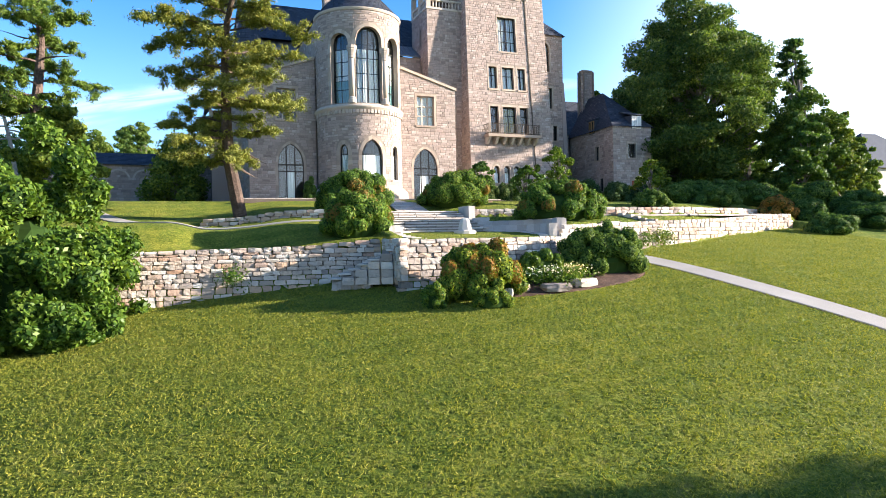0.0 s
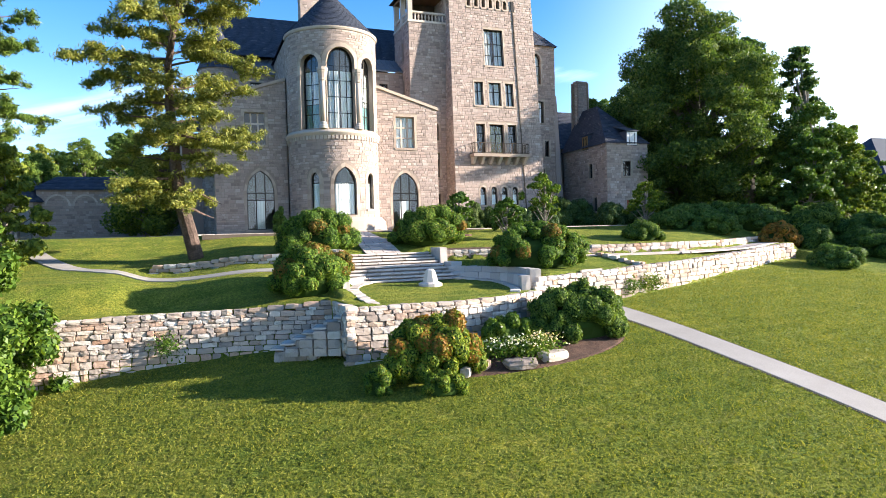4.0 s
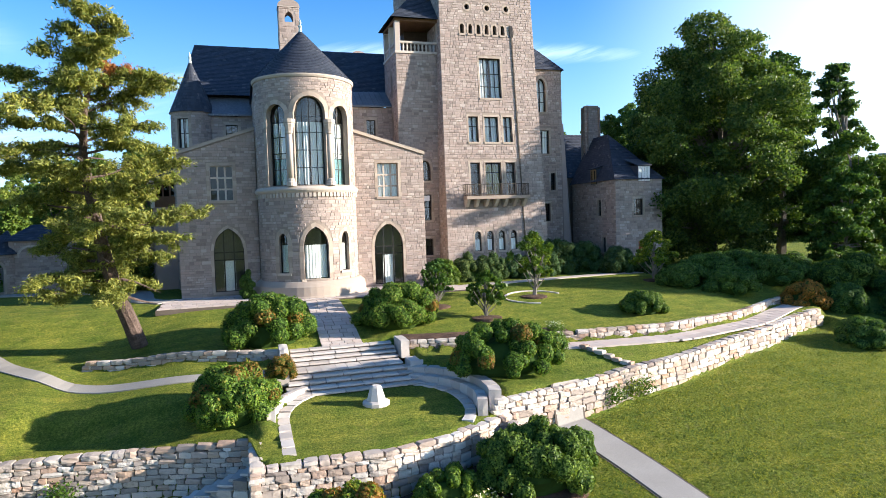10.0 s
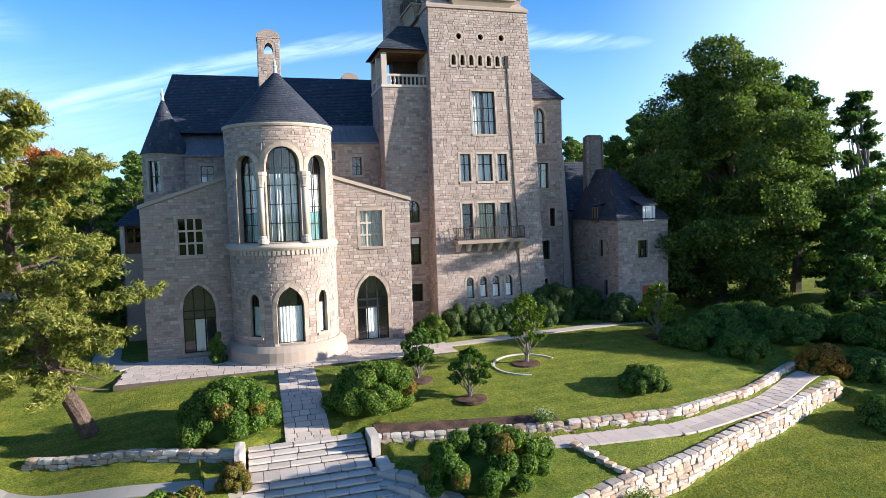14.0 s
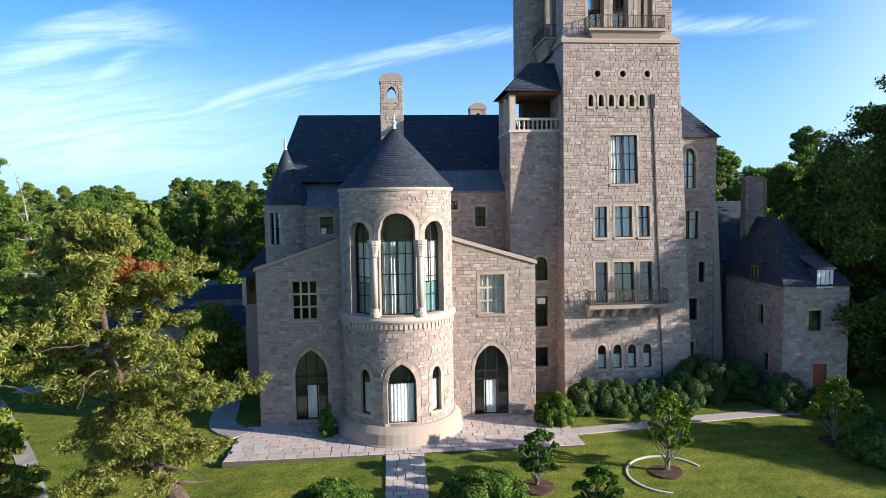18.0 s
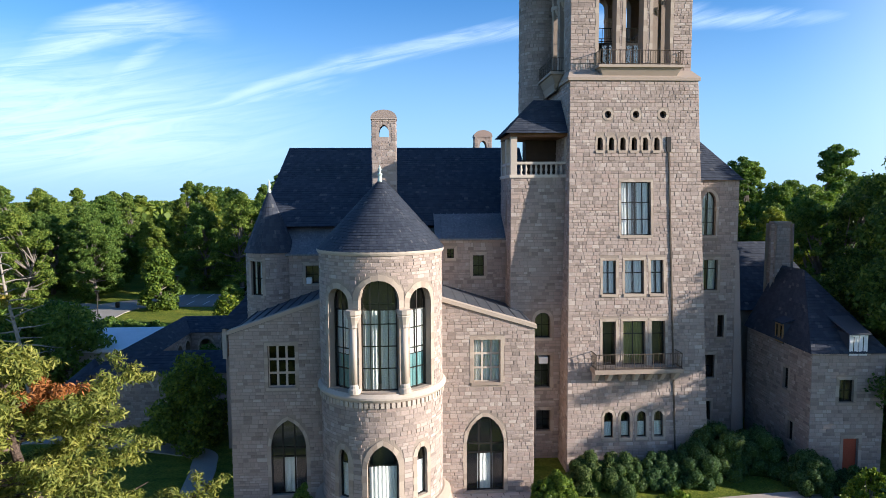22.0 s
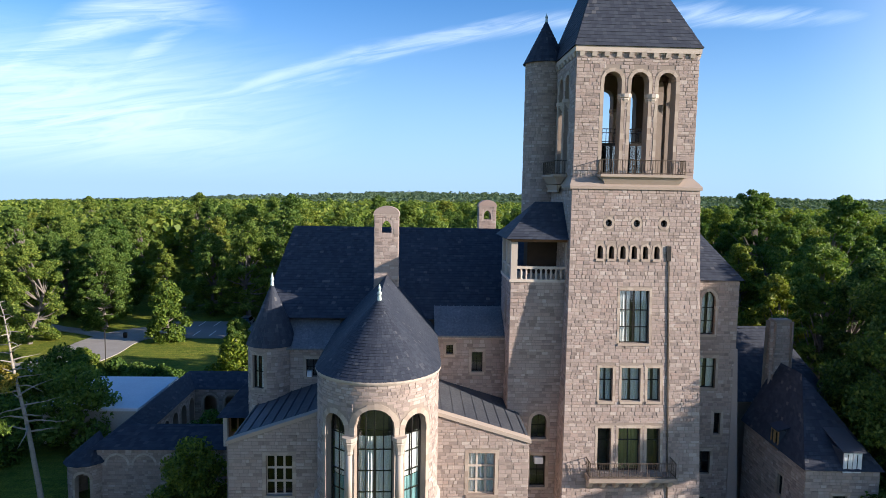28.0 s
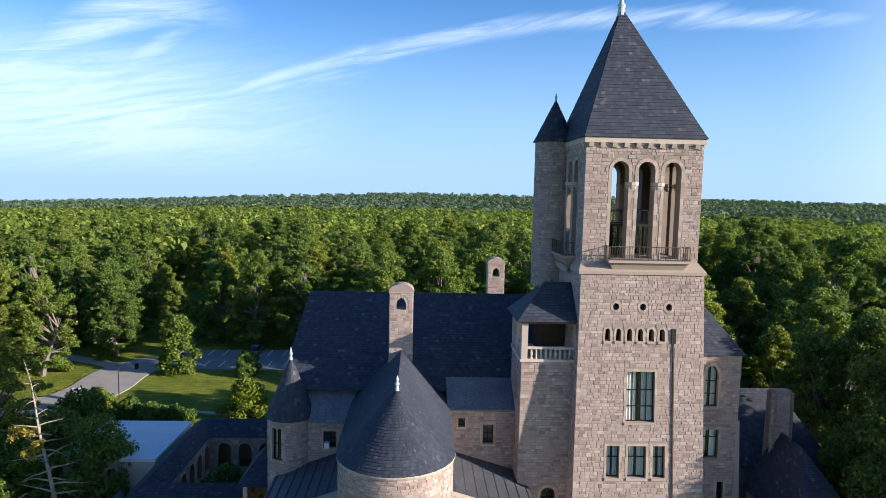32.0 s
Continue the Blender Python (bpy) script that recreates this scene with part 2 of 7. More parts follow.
lead = surface("lead_sheet", [(0.3, (0.10, 0.105, 0.115)), (0.5, (0.16, 0.165, 0.175)), (0.7, (0.26, 0.26, 0.265))], (0.5, 6), 0.55, 0.3, (0.2, 0.02), None, ((0.38, 0.36, 0.34), 1.5, 0.6, 0.85))
dark_lead = surface("dark_lead_sheet", [(0.3, (0.045, 0.05, 0.06)), (0.5, (0.075, 0.08, 0.09)), (0.7, (0.12, 0.125, 0.13))], (0.5, 6), 0.65, 0.2, (0.2, 0.02), None, ((0.24, 0.23, 0.22), 1.5, 0.66, 0.9))
dark_metal = surface("dark_metal", [(0.3, (0.02, 0.019, 0.018)), (0.7, (0.05, 0.045, 0.04))], (2, 20), 0.5, 0.6, None)
rail_metal = surface("weathered_rail", [(0.3, (0.05, 0.038, 0.028)), (0.7, (0.12, 0.09, 0.065))], (2, 20), 0.6, 0.3, None)
white_paint = surface("white_paint", [(0.3, (0.7, 0.69, 0.66)), (0.7, (0.8, 0.79, 0.77))], (1, 10), 0.5, 0, None)
curtain_cloth = surface("curtain_cloth", [(0.3, (0.74, 0.73, 0.7)), (0.7, (0.85, 0.84, 0.81))], (1, 10), 0.9, 0, None)
green_cloth = surface("olive_blind", [(0.3, (0.3, 0.27, 0.12)), (0.7, (0.38, 0.33, 0.15))], (1, 10), 0.9, 0, None)
teal_cloth = surface("teal_blind", [(0.3, (0.16, 0.3, 0.31)), (0.7, (0.22, 0.38, 0.38))], (1, 10), 0.8, 0, None)
room_dark = surface("room_gloom", [(0.3, (0.10, 0.09, 0.08)), (0.7, (0.16, 0.14, 0.12))], (1, 5), 0.9, 0, None)
copper = surface("verdigris", [(0.3, (0.35, 0.45, 0.4)), (0.7, (0.55, 0.62, 0.57))], (2, 12), 0.6, 0.2, None)
# dark brown for the box that imitates shade within the lantern
lantern_shade = surface("lantern_shade_brown", [(0.3, (0.035, 0.022, 0.014)), (0.7, (0.075, 0.045, 0.028))], (1.5, 18), 0.75, 0, None)
timber = surface("brown_timber", [(0.3, (0.1, 0.05, 0.025)), (0.7, (0.22, 0.11, 0.055))], (1.5, 18), 0.7, 0, None)
bark = surface("pine_bark", [(0.3, (0.03, 0.021, 0.017)), (0.5, (0.09, 0.062, 0.05)), (0.7, (0.19, 0.135, 0.11))], (1.5, 9), 0.95, 0, (1.0, 0.08))
grey_bark = surface("grey_bark", [(0.3, (0.1, 0.09, 0.075)), (0.7, (0.24, 0.21, 0.18))], (1.2, 8), 0.95, 0, (0.8, 0.05))
deadwood = surface("dead_wood", [(0.3, (0.19, 0.165, 0.13)), (0.7, (0.36, 0.32, 0.27))], (1.2, 8), 0.9, 0, (0.5, 0.03))
car_paint = surface("grey_car_paint", [(0.3, (0.2, 0.21, 0.22)), (0.7, (0.24, 0.25, 0.26))], (0.5, 2), 0.3, 0.4, None)
rubber = surface("rubber", [(0.3, (0.015, 0.015, 0.015)), (0.7, (0.03, 0.03, 0.03))], (1, 10), 0.9, 0, None)
white_roof = surface("white_membrane", [(0.3, (0.6, 0.61, 0.63)), (0.7, (0.74, 0.75, 0.77))], (0.3, 5), 0.8, 0, None)
far_render = surface("far_plaster", [(0.3, (0.4, 0.36, 0.31)), (0.7, (0.5, 0.46, 0.4))], (0.4, 5), 0.9, 0, None)


def slate_material():
    m, n, l, p = node_material("roof_slate")
    g = n.new("ShaderNodeNewGeometry")
    pos = g.outputs["Position"]
    tone = ramp(n, l, piece_random(n, l), [(0, (0.03, 0.036, 0.05)), (0.5, (0.037, 0.044, 0.06)), (0.9, (0.046, 0.054, 0.07)), (0.97, (0.058, 0.064, 0.078)), (1, (0.1, 0.102, 0.106))])
    worn = ramp(n, l, noise_tex(n, l, pos, 0.5, 6), [(0.35, (0.9, 0.91, 0.94)), (0.7, (1.12, 1.1, 1.08))])
    l.new(blend(n, l, 1.0, tone, worn, "MULTIPLY"), p.inputs["Base Color"])
    p.inputs["Roughness"].default_value = 0.7
    p.inputs["Specular IOR Level"].default_value = 0.25
    bump(n, l, noise_tex(n, l, pos, 9, 5), 0.4, 0.02, p)
    return m


slate = slate_material()


def glass_material(name, tint, gloss=0.12):
    m, n, l, p = node_material(name)
    n.remove(p)
    see, shine, both = n.new("ShaderNodeBsdfTransparent"), n.new("ShaderNodeBsdfGlossy"), n.new("ShaderNodeMixShader")
    see.inputs[0].default_value, shine.inputs[0].default_value, shine.inputs["Roughness"].default_value = (*tint, 1), (0.9, 0.93, 0.95, 1), 0.03
    fres = n.new("ShaderNodeFresnel")
    fres.inputs[0].default_value = 1.52
    lift = n.new("ShaderNodeMath")
    lift.operation = "ADD"
    l.new(fres.outputs[0], lift.inputs[0])
    lift.inputs[1].default_value = gloss
    l.new(lift.outputs[0], both.inputs[0])
    l.new(see.outputs[0], both.inputs[1])
    l.new(shine.outputs[0], both.inputs[2])
    l.new(both.outputs[0], n["Material Output"].inputs[0])
    return m


glass = glass_material("window_glass", (0.86, 0.92, 0.93), 0.04)
leaded = glass_material("leaded_glass", (0.12, 0.16, 0.18), 0.0)


def leaf_material(name, tints, through_by=0.3, rough=0.5):
    m, n, l, p = node_material(name)
    g = n.new("ShaderNodeNewGeometry")
    col = ramp(n, l, g.outputs["Random Per Island"], tints)
    info = n.new("ShaderNodeObjectInfo")
    tone = ramp(n, l, info.outputs["Random"], [(0, (0.7, 0.8, 0.8)), (0.5, (1, 1, 1)), (0.85, (1.25, 1.1, 0.9)), (1, (1.5, 1.15, 0.95))])
    col = blend(n, l, 1.0, col, tone, "MULTIPLY")
    clump = ramp(n, l, noise_tex(n, l, g.outputs["Position"], 0.6, 3), [(0.3, (0.8, 0.85, 0.8)), (0.7, (1.2, 1.13, 1.0))])
    col = blend(n, l, 1.0, col, clump, "MULTIPLY")
    l.new(col, p.inputs["Base Color"])
    p.inputs["Roughness"].default_value = rough
    p.inputs["Specular IOR Level"].default_value = 0.14
    tr, both = n.new("ShaderNodeBsdfTranslucent"), n.new("ShaderNodeMixShader")
    l.new(blend(n, l, 1.0, col, (1.15, 1.2, 0.5), "MULTIPLY"), tr.inputs[0])
    both.inputs[0].default_value = through_by
    l.new(p.outputs[0], both.inputs[1])
    l.new(tr.outputs[0], both.inputs[2])
    l.new(both.outputs[0], n["Material Output"].inputs[0])
    return m


oak_leaf = leaf_material("oak_leaves", [(0, (0.03, 0.064, 0.022)), (0.5, (0.062, 0.12, 0.036)), (1, (0.15, 0.215, 0.062))], 0.4)
wood_leaf = leaf_material("woodland_leaves", [(0, (0.062, 0.112, 0.027)), (0.5, (0.124, 0.2, 0.046)), (1, (0.225, 0.29, 0.072))], 0.4)
hemlock_leaf = leaf_material("hemlock_needles", [(0, (0.03, 0.062, 0.026)), (0.5, (0.06, 0.112, 0.045)), (1, (0.12, 0.175, 0.07))], 0.25)
yew_leaf = leaf_material("yew_leaves", [(0, (0.0375, 0.078, 0.0192)), (0.5, (0.0813, 0.15, 0.0312)), (1, (0.1625, 0.24, 0.048))], 0.3)
shrub_leaf = leaf_material("shrub_leaves", [(0, (0.0504, 0.0972, 0.0176)), (0.5, (0.1064, 0.189, 0.0275)), (0.9, (0.1792, 0.2592, 0.0385)), (1, (0.28, 0.2376, 0.055))], 0.32)
rust_leaf = leaf_material("rusty_leaves", [(0, (0.16, 0.13, 0.03)), (0.5, (0.25, 0.15, 0.035)), (1, (0.36, 0.17, 0.05))], 0.3)
pine_leaf = leaf_material("pine_needles", [(0, (0.085, 0.11, 0.027)), (0.5, (0.19, 0.212, 0.05)), (1, (0.35, 0.33, 0.09))], 0.35)
brown_leaf = leaf_material("dry_needles", [(0, (0.22, 0.08, 0.03)), (1, (0.42, 0.17, 0.06))], 0.3)
laurel_leaf = leaf_material("laurel_leaves", [(0, (0.035, 0.075, 0.013)), (0.5, (0.085, 0.155, 0.022)), (1, (0.17, 0.24, 0.04))], 0.3, 0.4)
bloom = leaf_material("white_blossom", [(0, (0.55, 0.55, 0.45)), (1, (0.8, 0.8, 0.72))], 0.3)
grass_leaf = leaf_material("grass_blades", [(0, (0.06, 0.092, 0.014)), (0.5, (0.16, 0.196, 0.03)), (1, (0.27, 0.275, 0.058))], 0.35)


def lawn_material():
    m, n, l, p = node_material("lawn")
    pos = world_pos(n)
    fine = noise_tex(n, l, pos, 13, 9, 0.82)
    broad = noise_tex(n, l, pos, 0.22, 5)
    mid = noise_tex(n, l, pos, 1.7, 5, 0.65)
    col = ramp(n, l, fine, [(0.3, (0.048, 0.074, 0.012)), (0.5, (0.13, 0.163, 0.025)), (0.7, (0.245, 0.262, 0.052))])
    patch = noise_tex(n, l, pos, 0.75, 6, 0.7)
    col = blend(n, l, 1.0, col, ramp(n, l, patch, [(0.36, (0.7, 0.82, 0.74)), (0.5, (1, 1, 1)), (0.66, (1.28, 1.15, 1.12))]), "MULTIPLY")
    col = blend(n, l, 1.0, col, ramp(n, l, broad, [(0.34, (0.76, 0.85, 0.78)), (0.66, (1.22, 1.12, 1.08))]), "MULTIPLY")
    # mowing stripes, a mower's width each
    stripe = n.new("ShaderNodeTexWave")
    stripe.bands_direction = "Y"
    stripe.inputs["Scale"].default_value, stripe.inputs["Distortion"].default_value, stripe.inputs["Detail"].default_value = 0.28, 1.2, 3.0
    stripe.inputs["Detail Scale"].default_value = 1.5
    l.new(pos, stripe.inputs["Vector"])
    col = blend(n, l, 1.0, col, ramp(n, l, stripe.outputs["Fac"], [(0.2, (0.9, 0.93, 0.9)), (0.8, (1.08, 1.06, 1.05))]), "MULTIPLY")
    dry = n.new("ShaderNodeMapRange")
    dry.inputs[1].default_value, dry.inputs[2].default_value, dry.inputs[4].default_value = 0.56, 0.8, 0.7
    l.new(mid, dry.inputs[0])
    col = blend(n, l, dry.outputs[0], col, (0.22, 0.19, 0.06))
    tuft = noise_tex(n, l, pos, 6.5, 4, 0.7)
    col = blend(n, l, 1.0, col, ramp(n, l, tuft, [(0.36, (0.72, 0.78, 0.7)), (0.5, (1, 1, 1)), (0.64, (1.3, 1.24, 1.15))]), "MULTIPLY")
    l.new(col, p.inputs["Base Color"])
    p.inputs["Roughness"].default_value, p.inputs["Specular IOR Level"].default_value = 0.9, 0.1
    bump(n, l, fine, 1.0, 0.12, p)
    return m


lawn = lawn_material()


# ---------------------------------------------------------------- mesh helpers
class Shape:
    """Gathers vertices and faces and turns them into one mesh."""

    def __init__(self):
        self.v, self.f = [], []

    def poly(self, *pts):
        k = len(self.v)
        self.v.extend(tuple(p) for p in pts)
        self.f.append(tuple(range(k, k + len(pts))))

    def hexa(self, a, b):
        """A solid between the four-cornered faces a and b (same order)."""
        k = len(self.v)
        self.v.extend(tuple(p) for p in (*a, *b))
        self.f.extend(((k, k + 3, k + 2, k + 1), (k + 4, k + 5, k + 6, k + 7)))
        for i in range(4):
            j = (i + 1) % 4
            self.f.append((k + i, k + j, k + 4 + j, k + 4 + i))

    def box(self, x0, x1, y0, y1, z0, z1, turn=None):
        c = [(x0, y0, z0), (x1, y0, z0), (x1, y1, z0), (x0, y1, z0)], [(x0, y0, z1), (x1, y0, z1), (x1, y1, z1), (x0, y1, z1)]
        if turn:
            c = [[turn @ Vector(p) for p in s] for s in c]
        self.hexa(*c)

    def rings(self, rings, cap=True, closed=True):
        k, m = len(self.v), len(rings[0])
        for r in rings:
            self.v.extend(tuple(p) for p in r)
        for i in range(len(rings) - 1):
            for j in range(m if closed else m - 1):
                a, b = k + i * m + j, k + i * m + (j + 1) % m
                self.f.append((a, b, b + m, a + m))
        if cap:
            self.f.append(tuple(k + j for j in reversed(range(m))))
            self.f.append(tuple(k + (len(rings) - 1) * m + j for j in range(m)))

    def lathe(self, cx, cy, prof, n=32, a0=0.0, a1=None):
        full = a1 is None
        span = math.tau if full else a1 - a0
        cnt = n if full else n + 1
        self.rings([[(cx + r * math.cos(a0 + span * j / n), cy + r * math.sin(a0 + span * j / n), z) for j in range(cnt)] for r, z in prof], full, full)

    def tube(self, pts, radii, n=7):
        pts = [Vector(p) for p in pts]
        rings, side = [], None
        for i, p in enumerate(pts):
            d = (pts[min(i + 1, len(pts) - 1)] - pts[max(i - 1, 0)]).normalized()
            if side is None:
                side = d.orthogonal().normalized()
            side = (side - d * side.dot(d)).normalized()
            up = d.cross(side)
            r = radii[i] if isinstance(radii, (list, tuple)) else radii
            rings.append([p + r * (math.cos(math.tau * j / n) * side + math.sin(math.tau * j / n) * up) for j in range(n)])
        self.rings(rings)

    def mesh(self, name, material, smooth=False):
        me = bpy.data.meshes.new(name)
        me.from_pydata(self.v, [], self.f)
        me.materials.append(material)
        if smooth:
            me.polygons.foreach_set("use_smooth", [True] * len(me.polygons))
        me.update()
        return me


def thing(name, at=(0, 0, 0), label="", category="", group="", kind=""):
    e = new(name)
    e.location = at
    return tagged(e, label, category, group, kind)


def part(name, shape, material, parent, label="", smooth=False, kind="", data=None):
    """One mesh under a thing or part; its points are given in the thing's own space."""
    ob = new(name, data or shape.mesh(name, material, smooth))
    ob.parent = parent
    return tagged(ob, label, kind=kind)


def solid(name, shape, material, label, category="", group="", kind="", smooth=False):
    return tagged(new(name, shape.mesh(name, material, smooth)), label, category, group, kind)


# ---------------------------------------------------------------- walls with openings
def opening(u, w, z0, z1, top="flat", rise=None):
    return dict(u=u, w=w, z0=z0, z1=z1, top=top, rise=rise)


def head(o, u):
    """Height of an opening's upper edge at u."""
    d, h = abs(u - o["u"]), o["w"] / 2
    if o["top"] == "flat":
        return o["z1"]
    if o["top"] == "point":
        r = o["w"] * 0.82
        full = math.sqrt(r * r - (r - h) ** 2)
        return o["z1"] - full + math.sqrt(max(0.0, r * r - (min(d, h) + r - h) ** 2))
    return o["z1"] - h + math.sqrt(max(0.0, h * h - min(d, h) ** 2))


def foot(o, u):
    if o["top"] == "circle":
        h = o["w"] / 2
        return o["z0"] + h - math.sqrt(max(0.0, h * h - min(abs(u - o["u"]), h) ** 2))
    return o["z0"]


def cuts(u0, u1, openings, step):
    us = set()
    for o in openings:
        n = 1 if o["top"] == "flat" else 12
        for i in range(n + 1):
            us.add(round(o["u"] + o["w"] * (i / n - 0.5), 4))
    us = sorted({u0, u1} | {u for u in us if u0 + 2e-4 < u < u1 - 2e-4})
    out = [us[0]]
    for u in us[1:]:
        k = max(1, math.ceil((u - out[-1]) / step - 1e-6))
        a = out[-1]
        out.extend(a + (u - a) * i / k for i in range(1, k + 1))
    return out


def pierced(s, place, u0, u1, low, high, openings, depth, step=50.0, zstep=None):
    """A wall face with its openings and their reveals. place(u, z, d): the point d behind the face."""
    us = cuts(u0, u1, openings, step)
    for a, b in zip(us, us[1:]):
        m = (a + b) / 2
        edges = [(low(a), low(b))]
        for o in sorted((o for o in openings if abs(m - o["u"]) < o["w"] / 2), key=lambda o: o["z0"]):
            edges += [(foot(o, a), foot(o, b)), (head(o, a), head(o, b))]
            s.poly(place(a, foot(o, a), 0), place(b, foot(o, b), 0), place(b, foot(o, b), depth), place(a, foot(o, a), depth))
            s.poly(place(a, head(o, a), depth), place(b, head(o, b), depth), place(b, head(o, b), 0), place(a, head(o, a), 0))
        edges.append((high(a), high(b)))
        for (za, zb), (ya, yb) in zip(edges[::2], edges[1::2]):
            k = 1 if not zstep else max(1, math.ceil((max(ya - za, yb - zb)) / zstep))
            for i in range(k):
                p, q = i / k, (i + 1) / k
                s.poly(place(a, za + (ya - za) * p, 0), place(b, zb + (yb - zb) * p, 0), place(b, zb + (yb - zb) * q, 0), place(a, za + (ya - za) * q, 0))
    for o in openings:
        for sgn in (-1, 1):
            u = o["u"] + sgn * o["w"] / 2
            z0, z1 = foot(o, u), head(o, u)
            if z1 - z0 > 0.01:
                q = [place(u, z0, 0), place(u, z0, depth), place(u, z1, depth), place(u, z1, 0)]
                s.poly(*(q if sgn < 0 else q[::-1]))


def ashlar(s, place, u0, u1, low, high, openings, rng, course=(0.15, 0.29), length=(0.2, 0.58), margin=0.2, proud=(0.006, 0.03)):
    """Coursed blocks over a wall face, left out where openings and their trim are."""
    z = min(low(u0), low(u1))
    top = max(high(u0), high(u1), high((u0 + u1) / 2))
    while z < top - 0.05:
        h = rng.uniform(*course)
        zt = min(z + h, top)
        gaps = []
        for o in openings:
            m = margin
            if zt < o["z0"] - m * 0.6 or z > o["z1"] + m:
                continue
            hw = o["w"] / 2 + m
            if o["top"] != "flat":
                zz = max(z, (o["z0"] + o["z1"]) / 2)
                while hw > 0.12 and (head(o, o["u"] + max(0.0, hw - m)) + (m if hw > m else m * hw / m)) < zz:
                    hw -= 0.05
            gaps.append((o["u"] - hw, o["u"] + hw))
        gaps.sort()
        spans, a = [], u0
        for g0, g1 in gaps:
            if g0 > a:
                spans.append((a, min(g0, u1)))
            a = max(a, g1)
        if a < u1:
            spans.append((a, u1))
        for a, b in spans:
            u = a
            while u < b - 0.02:
                e = u + rng.uniform(*length)
                if b - e < length[0] * 0.7:
                    e = b
                e = min(e, b)
                za, zb = max(z, low((u + e) / 2)), min(zt, high(u), high(e))
                if zb - za > 0.07:
                    g, d = 0.011, -rng.uniform(*proud)
                    c = 0.012
                    f0, f1 = u + g, e - g
                    base = [place(f0, za + g, 0.004), place(f1, za + g, 0.004), place(f1, zb - g, 0.004), place(f0, zb - g, 0.004)]
                    tip = [place(f0 + c, za + g + c, d * rng.uniform(0.7, 1.3)), place(f1 - c, za + g + c, d * rng.uniform(0.7, 1.3)), place(f1 - c, zb - g - c, d), place(f0 + c, zb - g - c, d * rng.uniform(0.7, 1.3))]
                    k = len(s.v)
                    s.v.extend(tuple(p) for p in (*base, *tip))
                    s.f.append((k + 4, k + 5, k + 6, k + 7))
                    for i in range(4):
                        j = (i + 1) % 4
                        s.f.append((k + i, k + j, k + 4 + j, k + 4 + i))
                u = e
        z = zt


def outline(o, n=10):
    """Points of an opening's edge, from the right foot over the head to the left foot."""
    a, b = o["u"] + o["w"] / 2, o["u"] - o["w"] / 2
    if o["top"] == "circle":
        r, z = o["w"] / 2, (o["z0"] + o["z1"]) / 2
        return [(o["u"] + r * math.cos(math.tau * i / 20), z + r * math.sin(math.tau * i / 20)) for i in range(21)]
    pts = [(a, o["z0"])]
    if o["top"] == "flat":
        pts += [(a, o["z1"]), (b, o["z1"])]
    else:
        pts += [(a + (b - a) * (0.5 - 0.5 * math.cos(math.pi * i / (2 * n))), 0) for i in range(2 * n + 1)]
        pts = [pts[0]] + [(u, head(o, u)) for u, _ in pts[1:]]
    return pts + [(b, o["z0"])]


def trim(s, place, o, width, proud, rng, step=0.38, sill=True):
    """Dressed stones round an opening, a sill under it."""
    step = 0.16 if o["top"] == "circle" else step
    pts = outline(o)
    dense = [pts[0]]
    for p, q in zip(pts, pts[1:]):
        k = max(1, round(math.dist(p, q) / step))
        dense += [(p[0] + (q[0] - p[0]) * i / k, p[1] + (q[1] - p[1]) * i / k) for i in range(1, k + 1)]
    keep, acc = [dense[0]], 0.0
    for p, q in zip(dense, dense[1:]):
        acc += math.dist(p, q)
        if acc > step * 0.6:
            keep.append(q)
            acc = 0.0
    if keep[-1] != dense[-1]:
        keep[-1] = dense[-1]
    cu, cz = o["u"], (o["z0"] + o["z1"]) / 2

    def out(p, w):
        if p[1] <= head(o, o["u"] + o["w"] / 2) + 1e-3 and o["top"] != "circle":
            d = (1 if p[0] > cu else -1, 0.0 if o["top"] != "flat" or p[1] < o["z1"] - 0.01 else 1.0)
            return p[0] + d[0] * w, p[1] + d[1] * w
        base = cz if o["top"] == "circle" else head(o, o["u"] + o["w"] / 2) - o["w"] * (0.15 if o["top"] == "point" else 0.0)
        v = Vector((p[0] - cu, p[1] - base))
        v = v.normalized() if v.length > 1e-6 else Vector((0, 1))
        return p[0] + v.x * w, p[1] + v.y * w

    for p, q in zip(keep, keep[1:]):
        w = width * rng.uniform(0.85, 1.15)
        a, b = out(p, w), out(q, w)
        pr = proud * rng.uniform(0.7, 1.2)
        s.hexa([place(*p, 0.02), place(*q, 0.02), place(*b, 0.02), place(*a, 0.02)], [place(*p, -pr), place(*q, -pr), place(*b, -pr), place(*a, -pr)])
    if sill and o["top"] != "circle":
        a, b = o["u"] - o["w"] / 2 - width * 0.6, o["u"] + o["w"] / 2 + width * 0.6
        z0, z1 = o["z0"] - 0.16, o["z0"] + 0.01
        s.hexa([place(a, z0, 0.25), place(b, z0, 0.25), place(b, z0, -0.08), place(a, z0, -0.08)], [place(a, z1, 0.25), place(b, z1, 0.25), place(b, z1, -0.08), place(a, z1, -0.08)])


def strip(s, place, p, q, w, d0, d1):
    """A bar of width w from p to q in the wall's plane, from depth d0 to d1."""
    v = Vector((q[0] - p[0], q[1] - p[1]))
    if v.length < 1e-5:
        return
    n = Vector((-v.y, v.x)).normalized() * (w / 2)
    c = [(p[0] + n.x, p[1] + n.y), (q[0] + n.x, q[1] + n.y), (q[0] - n.x, q[1] - n.y), (p[0] - n.x, p[1] - n.y)]
    s.hexa([place(*k, d0) for k in c], [place(*k, d1) for k in c])


